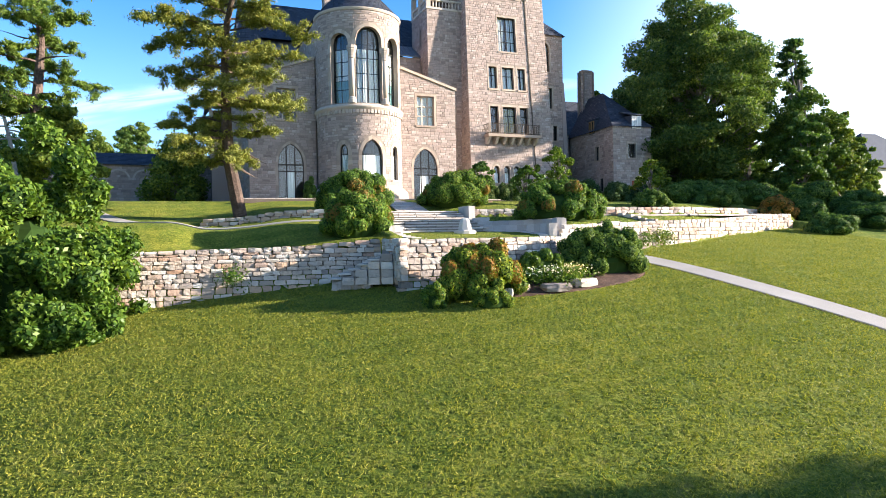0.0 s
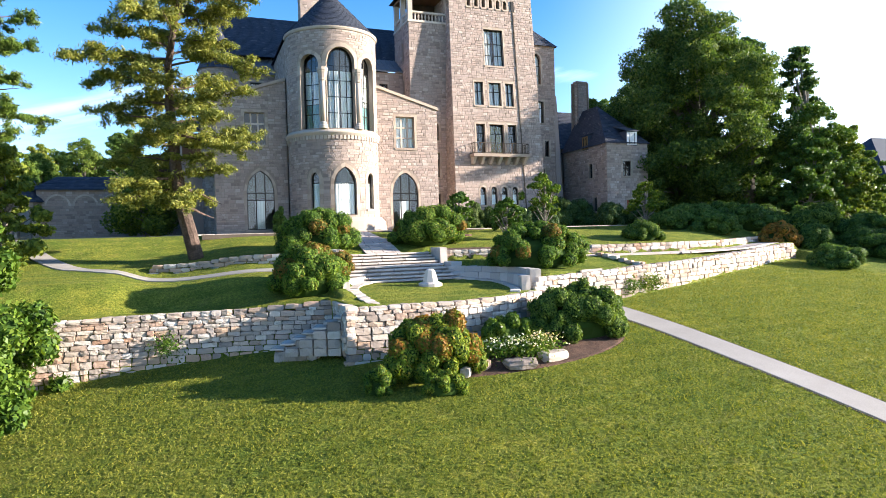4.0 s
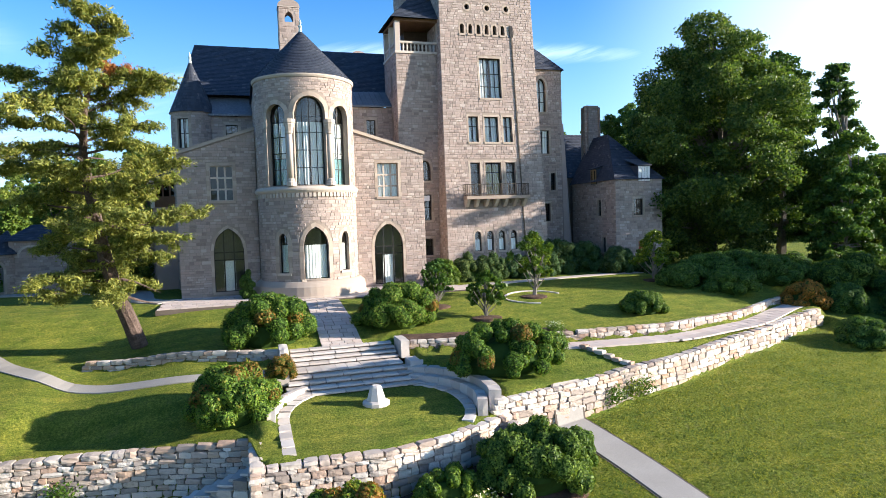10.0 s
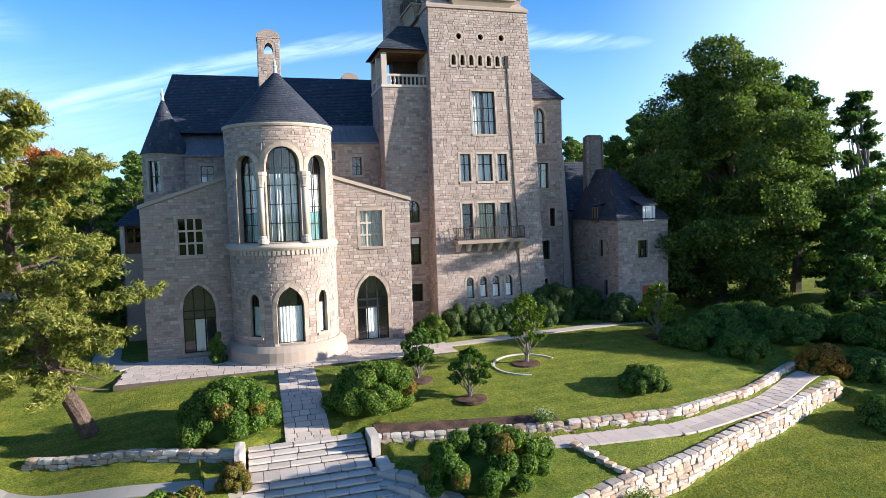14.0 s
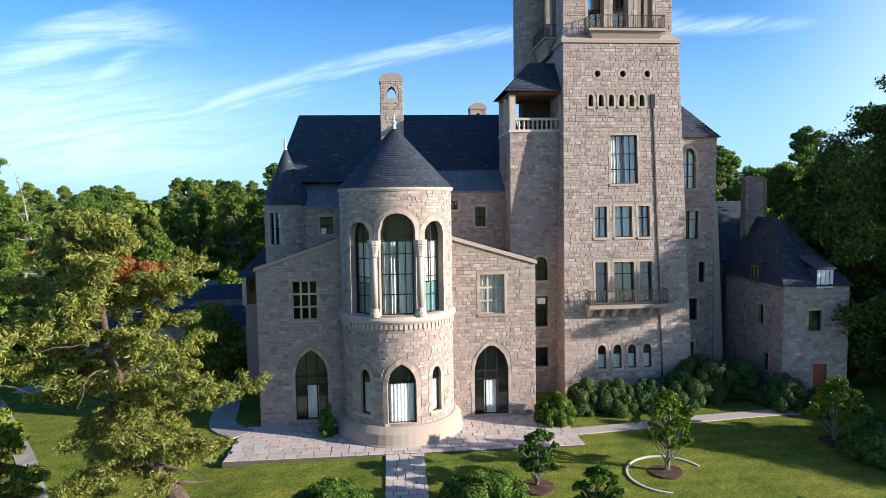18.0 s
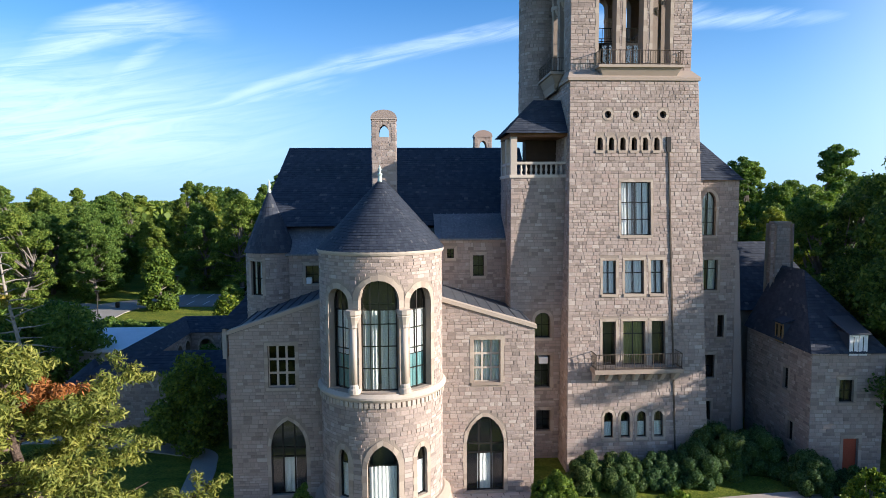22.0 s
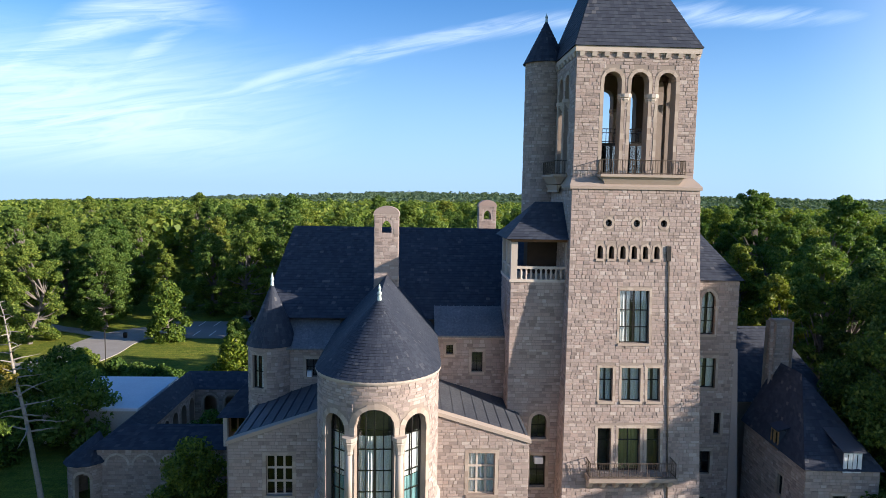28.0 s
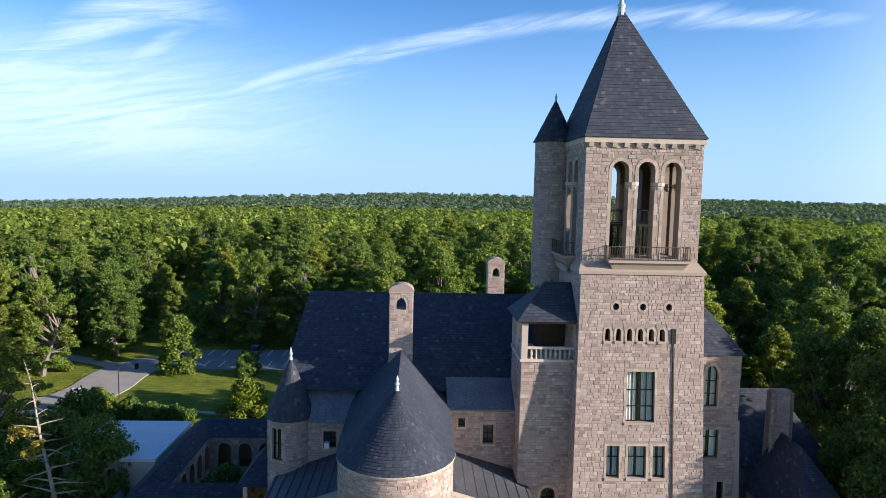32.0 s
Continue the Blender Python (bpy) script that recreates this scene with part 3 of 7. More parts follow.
def window(parent, place, o, cols, rows, depth, curtain=None, frame_mat=None, pane_mat=None, bar=0.05, name="window", transom=None, back=0.16):
    """Frame, glazing bars, panes and curtain in an opening. rows: heights between 0 and 1 at which bars cross."""
    frame_mat, pane_mat = frame_mat or dark_metal, pane_mat or glass
    s = Shape()
    pts = outline(o, 6)
    for p, q in zip(pts, pts[1:]):
        strip(s, place, p, q, 0.1, depth - 0.06, depth + 0.06)
    if o["top"] != "circle":
        strip(s, place, pts[-1], pts[0], 0.12, depth - 0.06, depth + 0.06)
    win = part(name, s, frame_mat, parent)
    # an added dark box behind: the unlit room's dimness is put into its colour
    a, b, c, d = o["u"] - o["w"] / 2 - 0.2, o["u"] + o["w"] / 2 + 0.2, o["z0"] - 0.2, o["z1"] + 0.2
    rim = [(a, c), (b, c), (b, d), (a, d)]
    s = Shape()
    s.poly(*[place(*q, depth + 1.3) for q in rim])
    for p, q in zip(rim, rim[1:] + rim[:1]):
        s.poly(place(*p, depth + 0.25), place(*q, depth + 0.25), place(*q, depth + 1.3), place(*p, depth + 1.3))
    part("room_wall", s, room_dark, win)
    us = [o["u"] + o["w"] * (i / cols - 0.5) for i in range(cols + 1)]
    zs = [o["z0"] + (o["z1"] - o["z0"]) * r for r in [0, *rows, 1]]
    bars = Shape()
    for u in us[1:-1]:
        strip(bars, place, (u, foot(o, u)), (u, head(o, u)), bar, depth - 0.035, depth + 0.03)
    for z in zs[1:-1]:
        h = o["w"] / 2
        while h > 0.05 and head(o, o["u"] + h) < z:
            h -= 0.03
        strip(bars, place, (o["u"] - h, z), (o["u"] + h, z), bar * (1.6 if transom and abs(z - transom) < 0.02 else 1), depth - 0.04, depth + 0.035)
    if bars.v:
        for k in range(0, len(bars.v), 8):
            one = Shape()
            one.v, one.f = bars.v[k:k + 8], [tuple(i - k for i in f) for f in bars.f[k // 8 * 6:k // 8 * 6 + 6]]
            part("glazing_bar", one, frame_mat, win)
    for a, b in zip(us, us[1:]):
        for za, zb in zip(zs, zs[1:]):
            k = 1 if o["top"] == "flat" else 4
            top = [(a + (b - a) * i / k) for i in range(k + 1)]
            up = [(u, min(zb, head(o, u))) for u in top]
            dn = [(u, max(za, foot(o, u))) for u in top]
            if max(p[1] - q[1] for p, q in zip(up, dn)) < 0.03:
                continue
            g = Shape()
            for i in range(k):
                if up[i][1] > dn[i][1] or up[i + 1][1] > dn[i + 1][1]:
                    g.poly(place(*dn[i], depth), place(*dn[i + 1], depth), place(up[i + 1][0], max(up[i + 1][1], dn[i + 1][1]), depth), place(up[i][0], max(up[i][1], dn[i][1]), depth))
            if g.v:
                part("pane", g, pane_mat, win).visible_shadow = False
    for cloth, c0, c1, gap, *span in [curtain] if isinstance(curtain, tuple) else curtain or ():
        span = span[0] if span else 1.0
        g = Shape()
        n = max(12, int(o["w"] / 0.045))
        for i in range(n):
            f = [i / n, (i + 1) / n]
            if gap and abs((f[0] + f[1]) / 2 - 0.5) < gap / 2 or abs((f[0] + f[1]) / 2 - 0.5) > span / 2:
                continue
            u = [o["u"] + o["w"] * (k - 0.5) for k in f]
            d = [depth + back + min(0.035, back * 0.25) * math.sin(k * n * 1.25) for k in f]
            z0 = o["z0"] + (o["z1"] - o["z0"]) * c0
            zt = [min(o["z0"] + (o["z1"] - o["z0"]) * c1, head(o, k)) for k in u]
            if min(zt) - z0 > 0.05:
                g.poly(place(u[0], z0, d[0]), place(u[1], z0, d[1]), place(u[1], zt[1], d[1]), place(u[0], zt[0], d[0]))
        if g.v:
            part("curtain", g, cloth, win)
    return win


def flat_place(origin, along, inward, lean=0.0):
    """Wall coordinates: u along, z up, d inward; lean: inward shift per metre of height."""
    o, a, w = Vector(origin), Vector(along).normalized(), Vector(inward).normalized()
    return lambda u, z, d: o + a * u + w * (d + lean * z) + Vector((0, 0, z))


def drum_place(cx, cy, r):
    """Wall coordinates round a drum: u is the arc's length from its front (-y), to the right."""
    return lambda u, z, d: Vector((cx + (r - d) * math.sin(u / r), cy - (r - d) * math.cos(u / r), z))


def slates(s, corners, rng, course=0.3, width=0.34, lift=0.025):
    """Rows of slates over a four-cornered roof face: corners a, b along the eaves, c, d above them (a-d, b-c the sides)."""
    a, b, c, d = (Vector(p) for p in corners)
    nrm = (b - a).cross(d - a)
    if nrm.length < 1e-6:
        nrm = (b - a).cross(c - a)
    nrm.normalize()
    if nrm.z < 0:
        nrm = -nrm
    rows = max(1, round(((d - a).length + (c - b).length) / 2 / course))
    for i in range(rows):
        t0, t1 = i / rows, min(1.0, (i + 1.08) / rows)
        l0, r0, l1, r1 = a.lerp(d, t0), b.lerp(c, t0), a.lerp(d, t1), b.lerp(c, t1)
        n = max(1, round((r0 - l0).length / width))
        off = (i % 2) * 0.5
        for j in range(n + (1 if off else 0)):
            p, q = max(0.0, (j - off) / n), min(1.0, (j + 1 - off) / n)
            if q - p < 0.02 / max(1, n):
                continue
            e = 0.006 / max(0.2, (r0 - l0).length)
            h = lift * rng.uniform(0.7, 1.5)
            s.poly(l0.lerp(r0, p + e) + nrm * h, l0.lerp(r0, q - e) + nrm * h, l1.lerp(r1, q - e) + nrm * 0.004, l1.lerp(r1, p + e) + nrm * 0.004)
            s.poly(l0.lerp(r0, p + e), l0.lerp(r0, q - e), l0.lerp(r0, q - e) + nrm * h, l0.lerp(r0, p + e) + nrm * h)
            k = len(s.v)
            s.f[-1] = (k - 4, k - 3, k - 7, k - 8)
            del s.v[-2:]


def pieces(name, shape, nv, nf, material, parent, pick, limit=300, label=""):
    """Up to limit pieces of nv points and nf faces that pick() chooses become parts of their own; the rest is joined."""
    rest = Shape()
    for i in range(len(shape.v) // nv):
        v, f = shape.v[i * nv:(i + 1) * nv], [tuple(k - i * nv for k in q) for q in shape.f[i * nf:(i + 1) * nf]]
        if limit and pick(Vector(v[0])):
            one = Shape()
            one.v, one.f = v, f
            part(name, one, material, parent)
            limit -= 1
        else:
            k = len(rest.v)
            rest.v += v
            rest.f += [tuple(j + k for j in q) for q in f]
    part(name, rest, material, parent, label, kind="stuff")


def roof_faces(name, faces, parent, rng, label="", course=0.3, width=0.34, pick=None):
    """A closed roof body with slates on the given faces."""
    s = Shape()
    for f in faces:
        s.poly(*f)
    body = part(name, s, slate, parent, label)
    t = Shape()
    for f in faces:
        q = list(f) if len(f) == 4 else [f[0], f[1], f[2], f[2]]
        slates(t, q, rng, course, width)
    if pick:
        pieces("slate", t, 6, 2, slate, body, pick)
    else:
        part("slate", t, slate, body, kind="stuff")
    return body

# ---------------------------------------------------------------- ground
def smooth(a, b, x):
    t = min(1.0, max(0.0, (x - a) / (b - a)))
    return t * t * (3 - 2 * t)


def line(pts, x):
    """Height of a line through the points (x, value)."""
    for (a, p), (b, q) in zip(pts, pts[1:]):
        if x <= b:
            return p + (q - p) * smooth(a, b, x) * 0.35 + (q - p) * 0.65 * min(1.0, max(0.0, (x - a) / (b - a)))
    return pts[-1][1]


def front_line(x):
    """The y of the front retaining wall's outer face."""
    if x < -4.6:
        return line([(-17, -21.0), (-12, -21.35), (-8.5, -21.9), (-4.6, -23.1)], x)
    if x < 5.5:
        return line([(-4.6, -26.1), (0, -26.3), (3, -25.6), (5.5, -24.4)], x)
    return line([(5.5, -23.9), (9, -23.3), (16, -21.6), (24, -18.9), (33, -15.6), (40, -13)], x)


def wall_top(x):
    if x < -4.6:
        return line([(-17, -3.6), (-8.5, -3.5), (-4.6, -3.2)], x)
    if x < 5.5:
        return -3.3
    return line([(5.5, -2.62), (16, -2.35), (33, -1.75)], x)


def lower_ground(x, y):
    cx, cy = min(max(x, -19.0), 34.0), min(max(y, -43.0), -15.0)
    u, v = cx / 20, (cy + 28) / 10
    z = -5.56 + 1.341 * u + 1.664 * v - 0.652 * u * u + 0.41 * u * v - 0.461 * v * v
    return z - 0.08 * max(0.0, -43 - y) * math.exp(-max(0.0, -43 - y) / 60) + 0.02 * max(0.0, min(x, 80) - 34) - 0.03 * max(0.0, -19 - max(x, -60))


def bank_line(x):
    """The low dry-stone wall on the left-hand lawn."""
    return -11.4 - 4.0 * (x + 12.7) / 10.1


def walk_line(x):
    """The kerb that holds the right-hand upper lawn."""
    return line([(3, -15.4), (8, -16.4), (14, -17.3), (19, -17.6), (25, -16.2), (33, -12.4), (40, -9)], x)


def walk_height(x, y):
    return -0.02 - 0.6 * smooth(-4.5, -11.4, y) * 1.0 - 0.85 * smooth(-10.5, -14.6, y)


RING = (0.8, -22.0)


def upper_ground(x, y):
    f = front_line(x)
    bank = bank_line(max(-14.0, min(-2.4, x)))
    left = -0.05 - 1.4 * smooth(-3.5, bank, y) - 0.45 * smooth(-7, -12, x) * smooth(-2, -8, y) - 0.35 * smooth(bank + 0.1, bank - 0.15, y) * smooth(-14.5, -12.5, x)
    left -= 0.3 * smooth(bank, -17.4, y) + (wall_top(x) + 2.2 + 0.02) * -1.0 * smooth(-17.4, f + 0.8, y)
    left = max(left, wall_top(min(x, -4.7)) - 0.04) if y < -17.4 else left
    kerb = walk_line(x)
    right = -0.05 - 0.5 * smooth(-4, -11, y) - 0.85 * smooth(-10, kerb, y) - 0.5 * smooth(kerb + 0.1, kerb - 0.25, y)
    right -= 0.55 * smooth(kerb - 1.6, f + 0.6, y)
    right = max(right, wall_top(max(x, 5.6)) - 0.12) + 0.35 * smooth(22, 32, x) * smooth(kerb + 1, kerb - 1, y) * 0.4
    mid = walk_height(x, y) - 0.06
    z = left if x < -2.6 else right if x > 3.2 else mid
    if -2.6 <= x < -2.2:
        z = left + (mid - left) * smooth(-2.6, -2.2, x)
    if 2.8 < x <= 3.2:
        z = mid + (right - mid) * smooth(2.8, 3.2, x)
    if -2.9 < x < 3.6 and y < -14.3:
        z = -3.3
    d = math.hypot(x - RING[0], y - RING[1])
    if d < (5.3 if x > RING[0] else 4.5) and y > f:
        z = -2.86 - 0.36 * smooth(-19, -25.5, y) - (0.06 if d > 4.0 else 0)
    if -4.7 < x < 5.5 and y < -23.5:
        z = min(z, -3.2)
    far = smooth(12, 60, y)
    return z + 0.4 * far + 0.9 * smooth(34, 46, x) * smooth(-25, -5, y)


def ground_height(x, y):
    v = y - front_line(x)
    if -17.0 <= x <= 33.5:
        return lower_ground(x, y) if v < 0.1 else upper_ground(x, y)
    k = 7.0
    s = smooth(-k, k, v)
    soft_ = lower_ground(x, min(y, front_line(x))) * (1 - s) + upper_ground(x, max(y, front_line(x))) * s
    if x > -17.0:
        return soft_
    w = smooth(-18.0, -24.0, x)
    return (lower_ground(x, y) if v < 0.1 else upper_ground(x, y)) * (1 - w) + soft_ * w


def spread(stops):
    out = []
    for a, b, step in stops:
        n = max(1, round((b - a) / step))
        out += [a + (b - a) * i / n for i in range(n)]
    return out + [stops[-1][1]]


def rolling(x, y):
    """The far country: low wooded hills."""
    d = math.hypot(x, y)
    return (9 * noise.noise((x / 900, y / 900, 3.1)) + 4 * noise.noise((x / 300, y / 300, 7.7)) - 4) * smooth(250, 900, d) - 6 * smooth(600, 2200, d) - 0.042 * max(0.0, -x - 100) * smooth(250, 900, d)


xs = spread([(-4500, -600, 420), (-600, -120, 60), (-120, -40, 8), (-40, -20, 2), (-20, 36, 0.45), (36, 60, 2), (60, 140, 8), (140, 600, 60), (600, 4500, 420)])
vs = spread([(-4500, -600, 420), (-600, -120, 60), (-120, -40, 8), (-40, -22, 1.2), (-22, -2, 0.6), (-2, 0.0, 0.5)]) + spread([(0.3, 24, 0.45), (24, 60, 4), (60, 140, 10), (140, 600, 60), (600, 4500, 420)])
g = Shape()
for v in vs:
    for x in xs:
        y = front_line(min(max(x, -30.0), 40.0)) + v
        g.v.append((x, y, ground_height(x, y) + rolling(x, y) if abs(x) < 200 and abs(y) < 200 else ground_height(max(-200, min(200, x)), max(-200, min(200, y))) + rolling(x, y)))
m = len(xs)
g.f = [(j * m + i, j * m + i + 1, (j + 1) * m + i + 1, (j + 1) * m + i) for j in range(len(vs) - 1) for i in range(m - 1)]
ground = solid("ground", g, lawn, "mown grass lawn sloping down from the house", "lawn", kind="structure", smooth=True)


def ribbon(name, mid, half, z_off, material, label, category, step=1.0, height=None, kind="structure", thick=0.12):
    """A strip of paving laid along a curve on the ground."""
    s = Shape()
    pts = [Vector(p) for p in mid]
    dense = []
    for p, q in zip(pts, pts[1:]):
        k = max(1, round((q - p).length / step))
        dense += [p.lerp(q, i / k) for i in range(k)]
    dense.append(pts[-1])
    rings = []
    for i, p in enumerate(dense):
        d = (dense[min(i + 1, len(dense) - 1)] - dense[max(i - 1, 0)]).normalized()
        n = Vector((-d.y, d.x)) * half
        a, b = p + n, p - n
        za, zb = [(height(*q) if height else ground_height(*q)) + z_off for q in (a, b)]
        rings.append([(a.x, a.y, za), (b.x, b.y, zb), (b.x, b.y, zb - thick), (a.x, a.y, za - thick)])
    s.rings(rings)
    return solid(name, s, material, label, category, kind=kind)


def spline(pts, n=8):
    """A smooth curve through the points."""
    p = [Vector(q) for q in pts]
    out = []
    for i in range(len(p) - 1):
        a, b, c, d = p[max(i - 1, 0)], p[i], p[i + 1], p[min(i + 2, len(p) - 1)]
        for k in range(n):
            t = k / n
            out.append(0.5 * (2 * b + (c - a) * t + (2 * a - 5 * b + 4 * c - d) * t * t + (3 * b - 3 * c + d - a) * t ** 3))
    return out + [p[-1]]


ribbon("path_edging", spline([(9.4, -23.0), (10.2, -27.0), (11.1, -32.0), (12.3, -37.0), (14.6, -46.0), (17.0, -60.0), (22.0, -90.0)]), 0.87, 0.025, earth, "strip of bare dark soil beside the footpath", "soil")
ribbon("path", spline([(9.4, -23.0), (10.2, -27.0), (11.1, -32.0), (12.3, -37.0), (14.6, -46.0), (17.0, -60.0), (22.0, -90.0)]), 0.76, 0.05, concrete, "pale concrete footpath across the lower lawn", "path")
ribbon("garden_path", spline([(-30.0, 8.0), (-22.0, -3.0), (-17.2, -9.8), (-13.4, -14.0), (-9.8, -15.9), (-5.0, -16.9), (-2.9, -17.1)]), 0.5, 0.05, concrete, "narrow pale garden path curving under the pine", "path")
ribbon("drive", spline([(60.0, -40.0), (52.0, -18.0), (62.0, 4.0), (90.0, 22.0)]), 2.2, 0.05, concrete, "pale drive beyond the shrubs", "drive", 3.0)


# ---------------------------------------------------------------- the house
rng = random.Random(7)
house = thing("manor_house", (0, 0, 0), "grey-brown stone manor house with round turret and bell tower", "house")
level = lambda z: (lambda u: z)


def wall_part(name, place, u0, u1, low, high, ops, depth=0.45, step=50.0, blocks=True, label="", parent=None, margin=0.22, zstep=None, trims=True, proud=0.03, pick=None):
    s = Shape()
    pierced(s, place, u0, u1, low, high, ops, depth, step, zstep)
    w = part(name, s, mortar, parent or house, label)
    if blocks:
        b = Shape()
        ashlar(b, place, u0, u1, low, high, ops, rng, margin=margin)
        if pick:
            pieces("stone_block", b, 8, 5, stone, w, pick, 300, "coursed grey-brown stone blocks")
        else:
            part("stone_block", b, stone, w, "coursed grey-brown stone blocks", kind="stuff")
    for o in ops if trims else ():
        t = Shape()
        trim(t, place, o, margin, proud, rng)
        if pick or u1 - u0 < 6.2 and name == "wing_wall":
            pieces("surround_stone", t, 8, 6, surround_mat, w, lambda p: True, 60)
        else:
            part("surround_stone", t, surround_mat, w, kind="stuff")
    return w


# wings on both sides of the turret
WX0, WX1, CX, CY, TR = -8.8, 9.5, 0.28, -0.7, 3.54
front = flat_place((0, 0, 0), (1, 0, 0), (0, 1, 0))
rake_l = lambda u: 10.2 + 1.85 * (u - WX0) / (-3.4 - WX0)
rake_r = lambda u: 12.05 - 1.75 * (u - 3.9) / (WX1 - 3.9)
left_ops = [opening(-5.75, 1.6, 6.95, 9.5), opening(-5.45, 2.1, 0.3, 4.95, "point")]
right_ops = [opening(6.6, 1.65, 7.0, 9.65), opening(6.5, 2.3, 0.15, 4.95, "point")]
wall_l = wall_part("wing_wall", front, WX0, -3.3, level(-1.0), rake_l, left_ops)
wall_r = wall_part("wing_wall", front, 3.8, WX1, level(-1.0), rake_r, right_ops)
for wl_, ops in ((wall_l, left_ops), (wall_r, right_ops)):
    window(wl_, front, ops[0], 3, [0.33, 0.66], 0.3, None if wl_ is wall_l else (curtain_cloth, 0, 1, 0.0), dressed, leaded if wl_ is wall_l else glass, 0.13)
    window(wl_, front, ops[1], 3, [0.5, 0.62], 0.2, (curtain_cloth, 0.0, 0.5, 0.0, 0.4), dark_metal, glass, 0.09, back=0.06)
side_l = flat_place((WX0, 8, 0), (0, -1, 0), (1, 0, 0))
side_r = flat_place((WX1, 0, 0), (0, 1, 0), (-1, 0, 0))
wall_part("wing_wall", side_l, 0, 8, level(-1.0), level(10.2), [opening(4.0, 0.9, 6.9, 8.8)])
wall_part("wing_wall", side_r, 0, 4.5, level(-1.0), level(10.3), [])
for a, b, za, zb in ((WX0 - 0.12, -3.3, 10.2, 12.08), (3.8, WX1 + 0.12, 12.05, 10.3)):
    c = Shape()
    c.hexa([(a, -0.12, za), (b, -0.12, zb), (b, 0.5, zb), (a, 0.5, za)], [(a, -0.12, za + 0.24), (b, -0.12, zb + 0.24), (b, 0.5, zb + 0.24), (a, 0.5, za + 0.24)])
    part("coping", c, surround_mat, house)
    r = Shape()
    r.hexa([(a + 0.1, 0.3, za - 0.1), (b, 0.3, zb - 0.1), (b, 7.6, zb - 0.1), (a + 0.1, 7.6, za - 0.1)], [(a + 0.1, 0.3, za + 0.1), (b, 0.3, zb + 0.1), (b, 7.6, zb + 0.1), (a + 0.1, 7.6, za + 0.1)])
    roof = part("lead_roof", r, dark_lead, house, "dark lead roof sheets with rolled seams")
    for k in range(8):
        x = a + 0.3 + (b - a - 0.5) * k / 7
        z = za + (zb - za) * (x - a) / (b - a) + 0.1
        q = Shape()
        q.box(x - 0.025, x + 0.025, 0.5, 7.6, z - 0.02, z + 0.04)
        part("seam", q, dark_lead, roof)

# the round turret
drum = drum_place(CX, CY, TR)
arcs = lambda deg: TR * radians(deg)
tall = [opening(arcs(a), w, 7.8, z, "round") for a, w, z in ((0, 2.2, 13.9), (-40, 1.55, 13.4), (40, 1.55, 13.4))]
lowdoor = opening(arcs(2), 1.75, 1.25, 4.9, "point")
slim = [opening(arcs(a), 0.72, 1.7, 4.55, "point") for a in (-36, 40)]
# the bays of the great window are cut as one recess of three arches
wall_part("turret_wall", drum, arcs(-100), arcs(100), level(0.7), level(15.35), [*tall, lowdoor, *slim], 0.5, 0.28, label="round turret wall of pale stone", margin=0.3, pick=lambda p: p.z > 8.2 and p.y < -2.0)
turret = house.children[-1]
for o, cols in zip(tall, (4, 2, 2)):
    hung = (curtain_cloth, 0.0, 0.72, 0.07) if cols == 4 else [(teal_cloth, 0.0, 0.33, 0.0), (curtain_cloth, 0.34, 0.78, 0.08)]
    window(turret, drum, o, cols, [0.2, 0.4, 0.6, 0.78], 0.42, hung, dark_metal, glass, 0.05)
window(turret, drum, lowdoor, 1, [0.66], 0.24, (curtain_cloth, 0.0, 0.66, 0.0), dark_metal, glass, 0.05, back=0.06)
for o in slim:
    window(turret, drum, o, 1, [0.7], 0.24, (curtain_cloth, 0.0, 0.7, 0.0), dark_metal, glass, back=0.06)
for a in (-22.7, 22.7):
    x, y = CX + (TR - 0.02) * math.sin(radians(a)), CY - (TR - 0.02) * math.cos(radians(a))
    s = Shape()
    s.lathe(x, y, [(0.2, 11.35), (0.2, 8.25), (0.2, 8.25)], 14)
    col = part("column", s, dressed, turret, smooth=True)
    s = Shape()
    s.lathe(x, y, [(0.34, 7.75), (0.34, 8.0), (0.27, 8.05), (0.27, 8.18), (0.21, 8.26)], 14)
    part("base", s, dressed, col)
    s = Shape()
    s.lathe(x, y, [(0.21, 11.3), (0.26, 11.36), (0.24, 11.5), (0.3, 11.75), (0.38, 11.95), (0.36, 12.0), (0.42, 12.08), (0.42, 12.3)], 10)
    part("capital", s, dressed, col)
s = Shape()
s.lathe(CX, CY, [(TR - 0.1, 7.25), (TR + 0.1, 7.28), (TR + 0.22, 7.45), (TR + 0.22, 7.55), (TR + 0.06, 7.72), (TR - 0.4, 7.78)], 64)
part("string_course", s, dressed, turret)
for k in range(46):
    a = radians(-105 + 210 * k / 45)
    q = Shape()
    q.box(-0.1, 0.1, -0.09, 0.12, 6.98, 7.27, Matrix.Translation((CX + (TR + 0.02) * math.sin(a), CY - (TR + 0.02) * math.cos(a), 0)) @ Matrix.Rotation(a, 4, "Z"))
    part("corbel", q, dressed, turret)
s = Shape()
s.lathe(CX, CY, [(TR + 0.62, -0.8), (TR + 0.62, 0.05), (TR + 0.56, 0.12), (TR + 0.5, 0.75), (TR + 0.3, 0.95), (TR + 0.12, 1.1), (TR - 0.2, 1.12)], 56)
part("plinth", s, surround_mat, turret)
s = Shape()
s.lathe(CX, CY, [(TR - 0.2, 15.2), (TR + 0.08, 15.2), (TR + 0.14, 15.32), (TR + 0.14, 15.42), (TR - 0.2, 15.44)], 56)
part("cornice", s, dressed, turret)
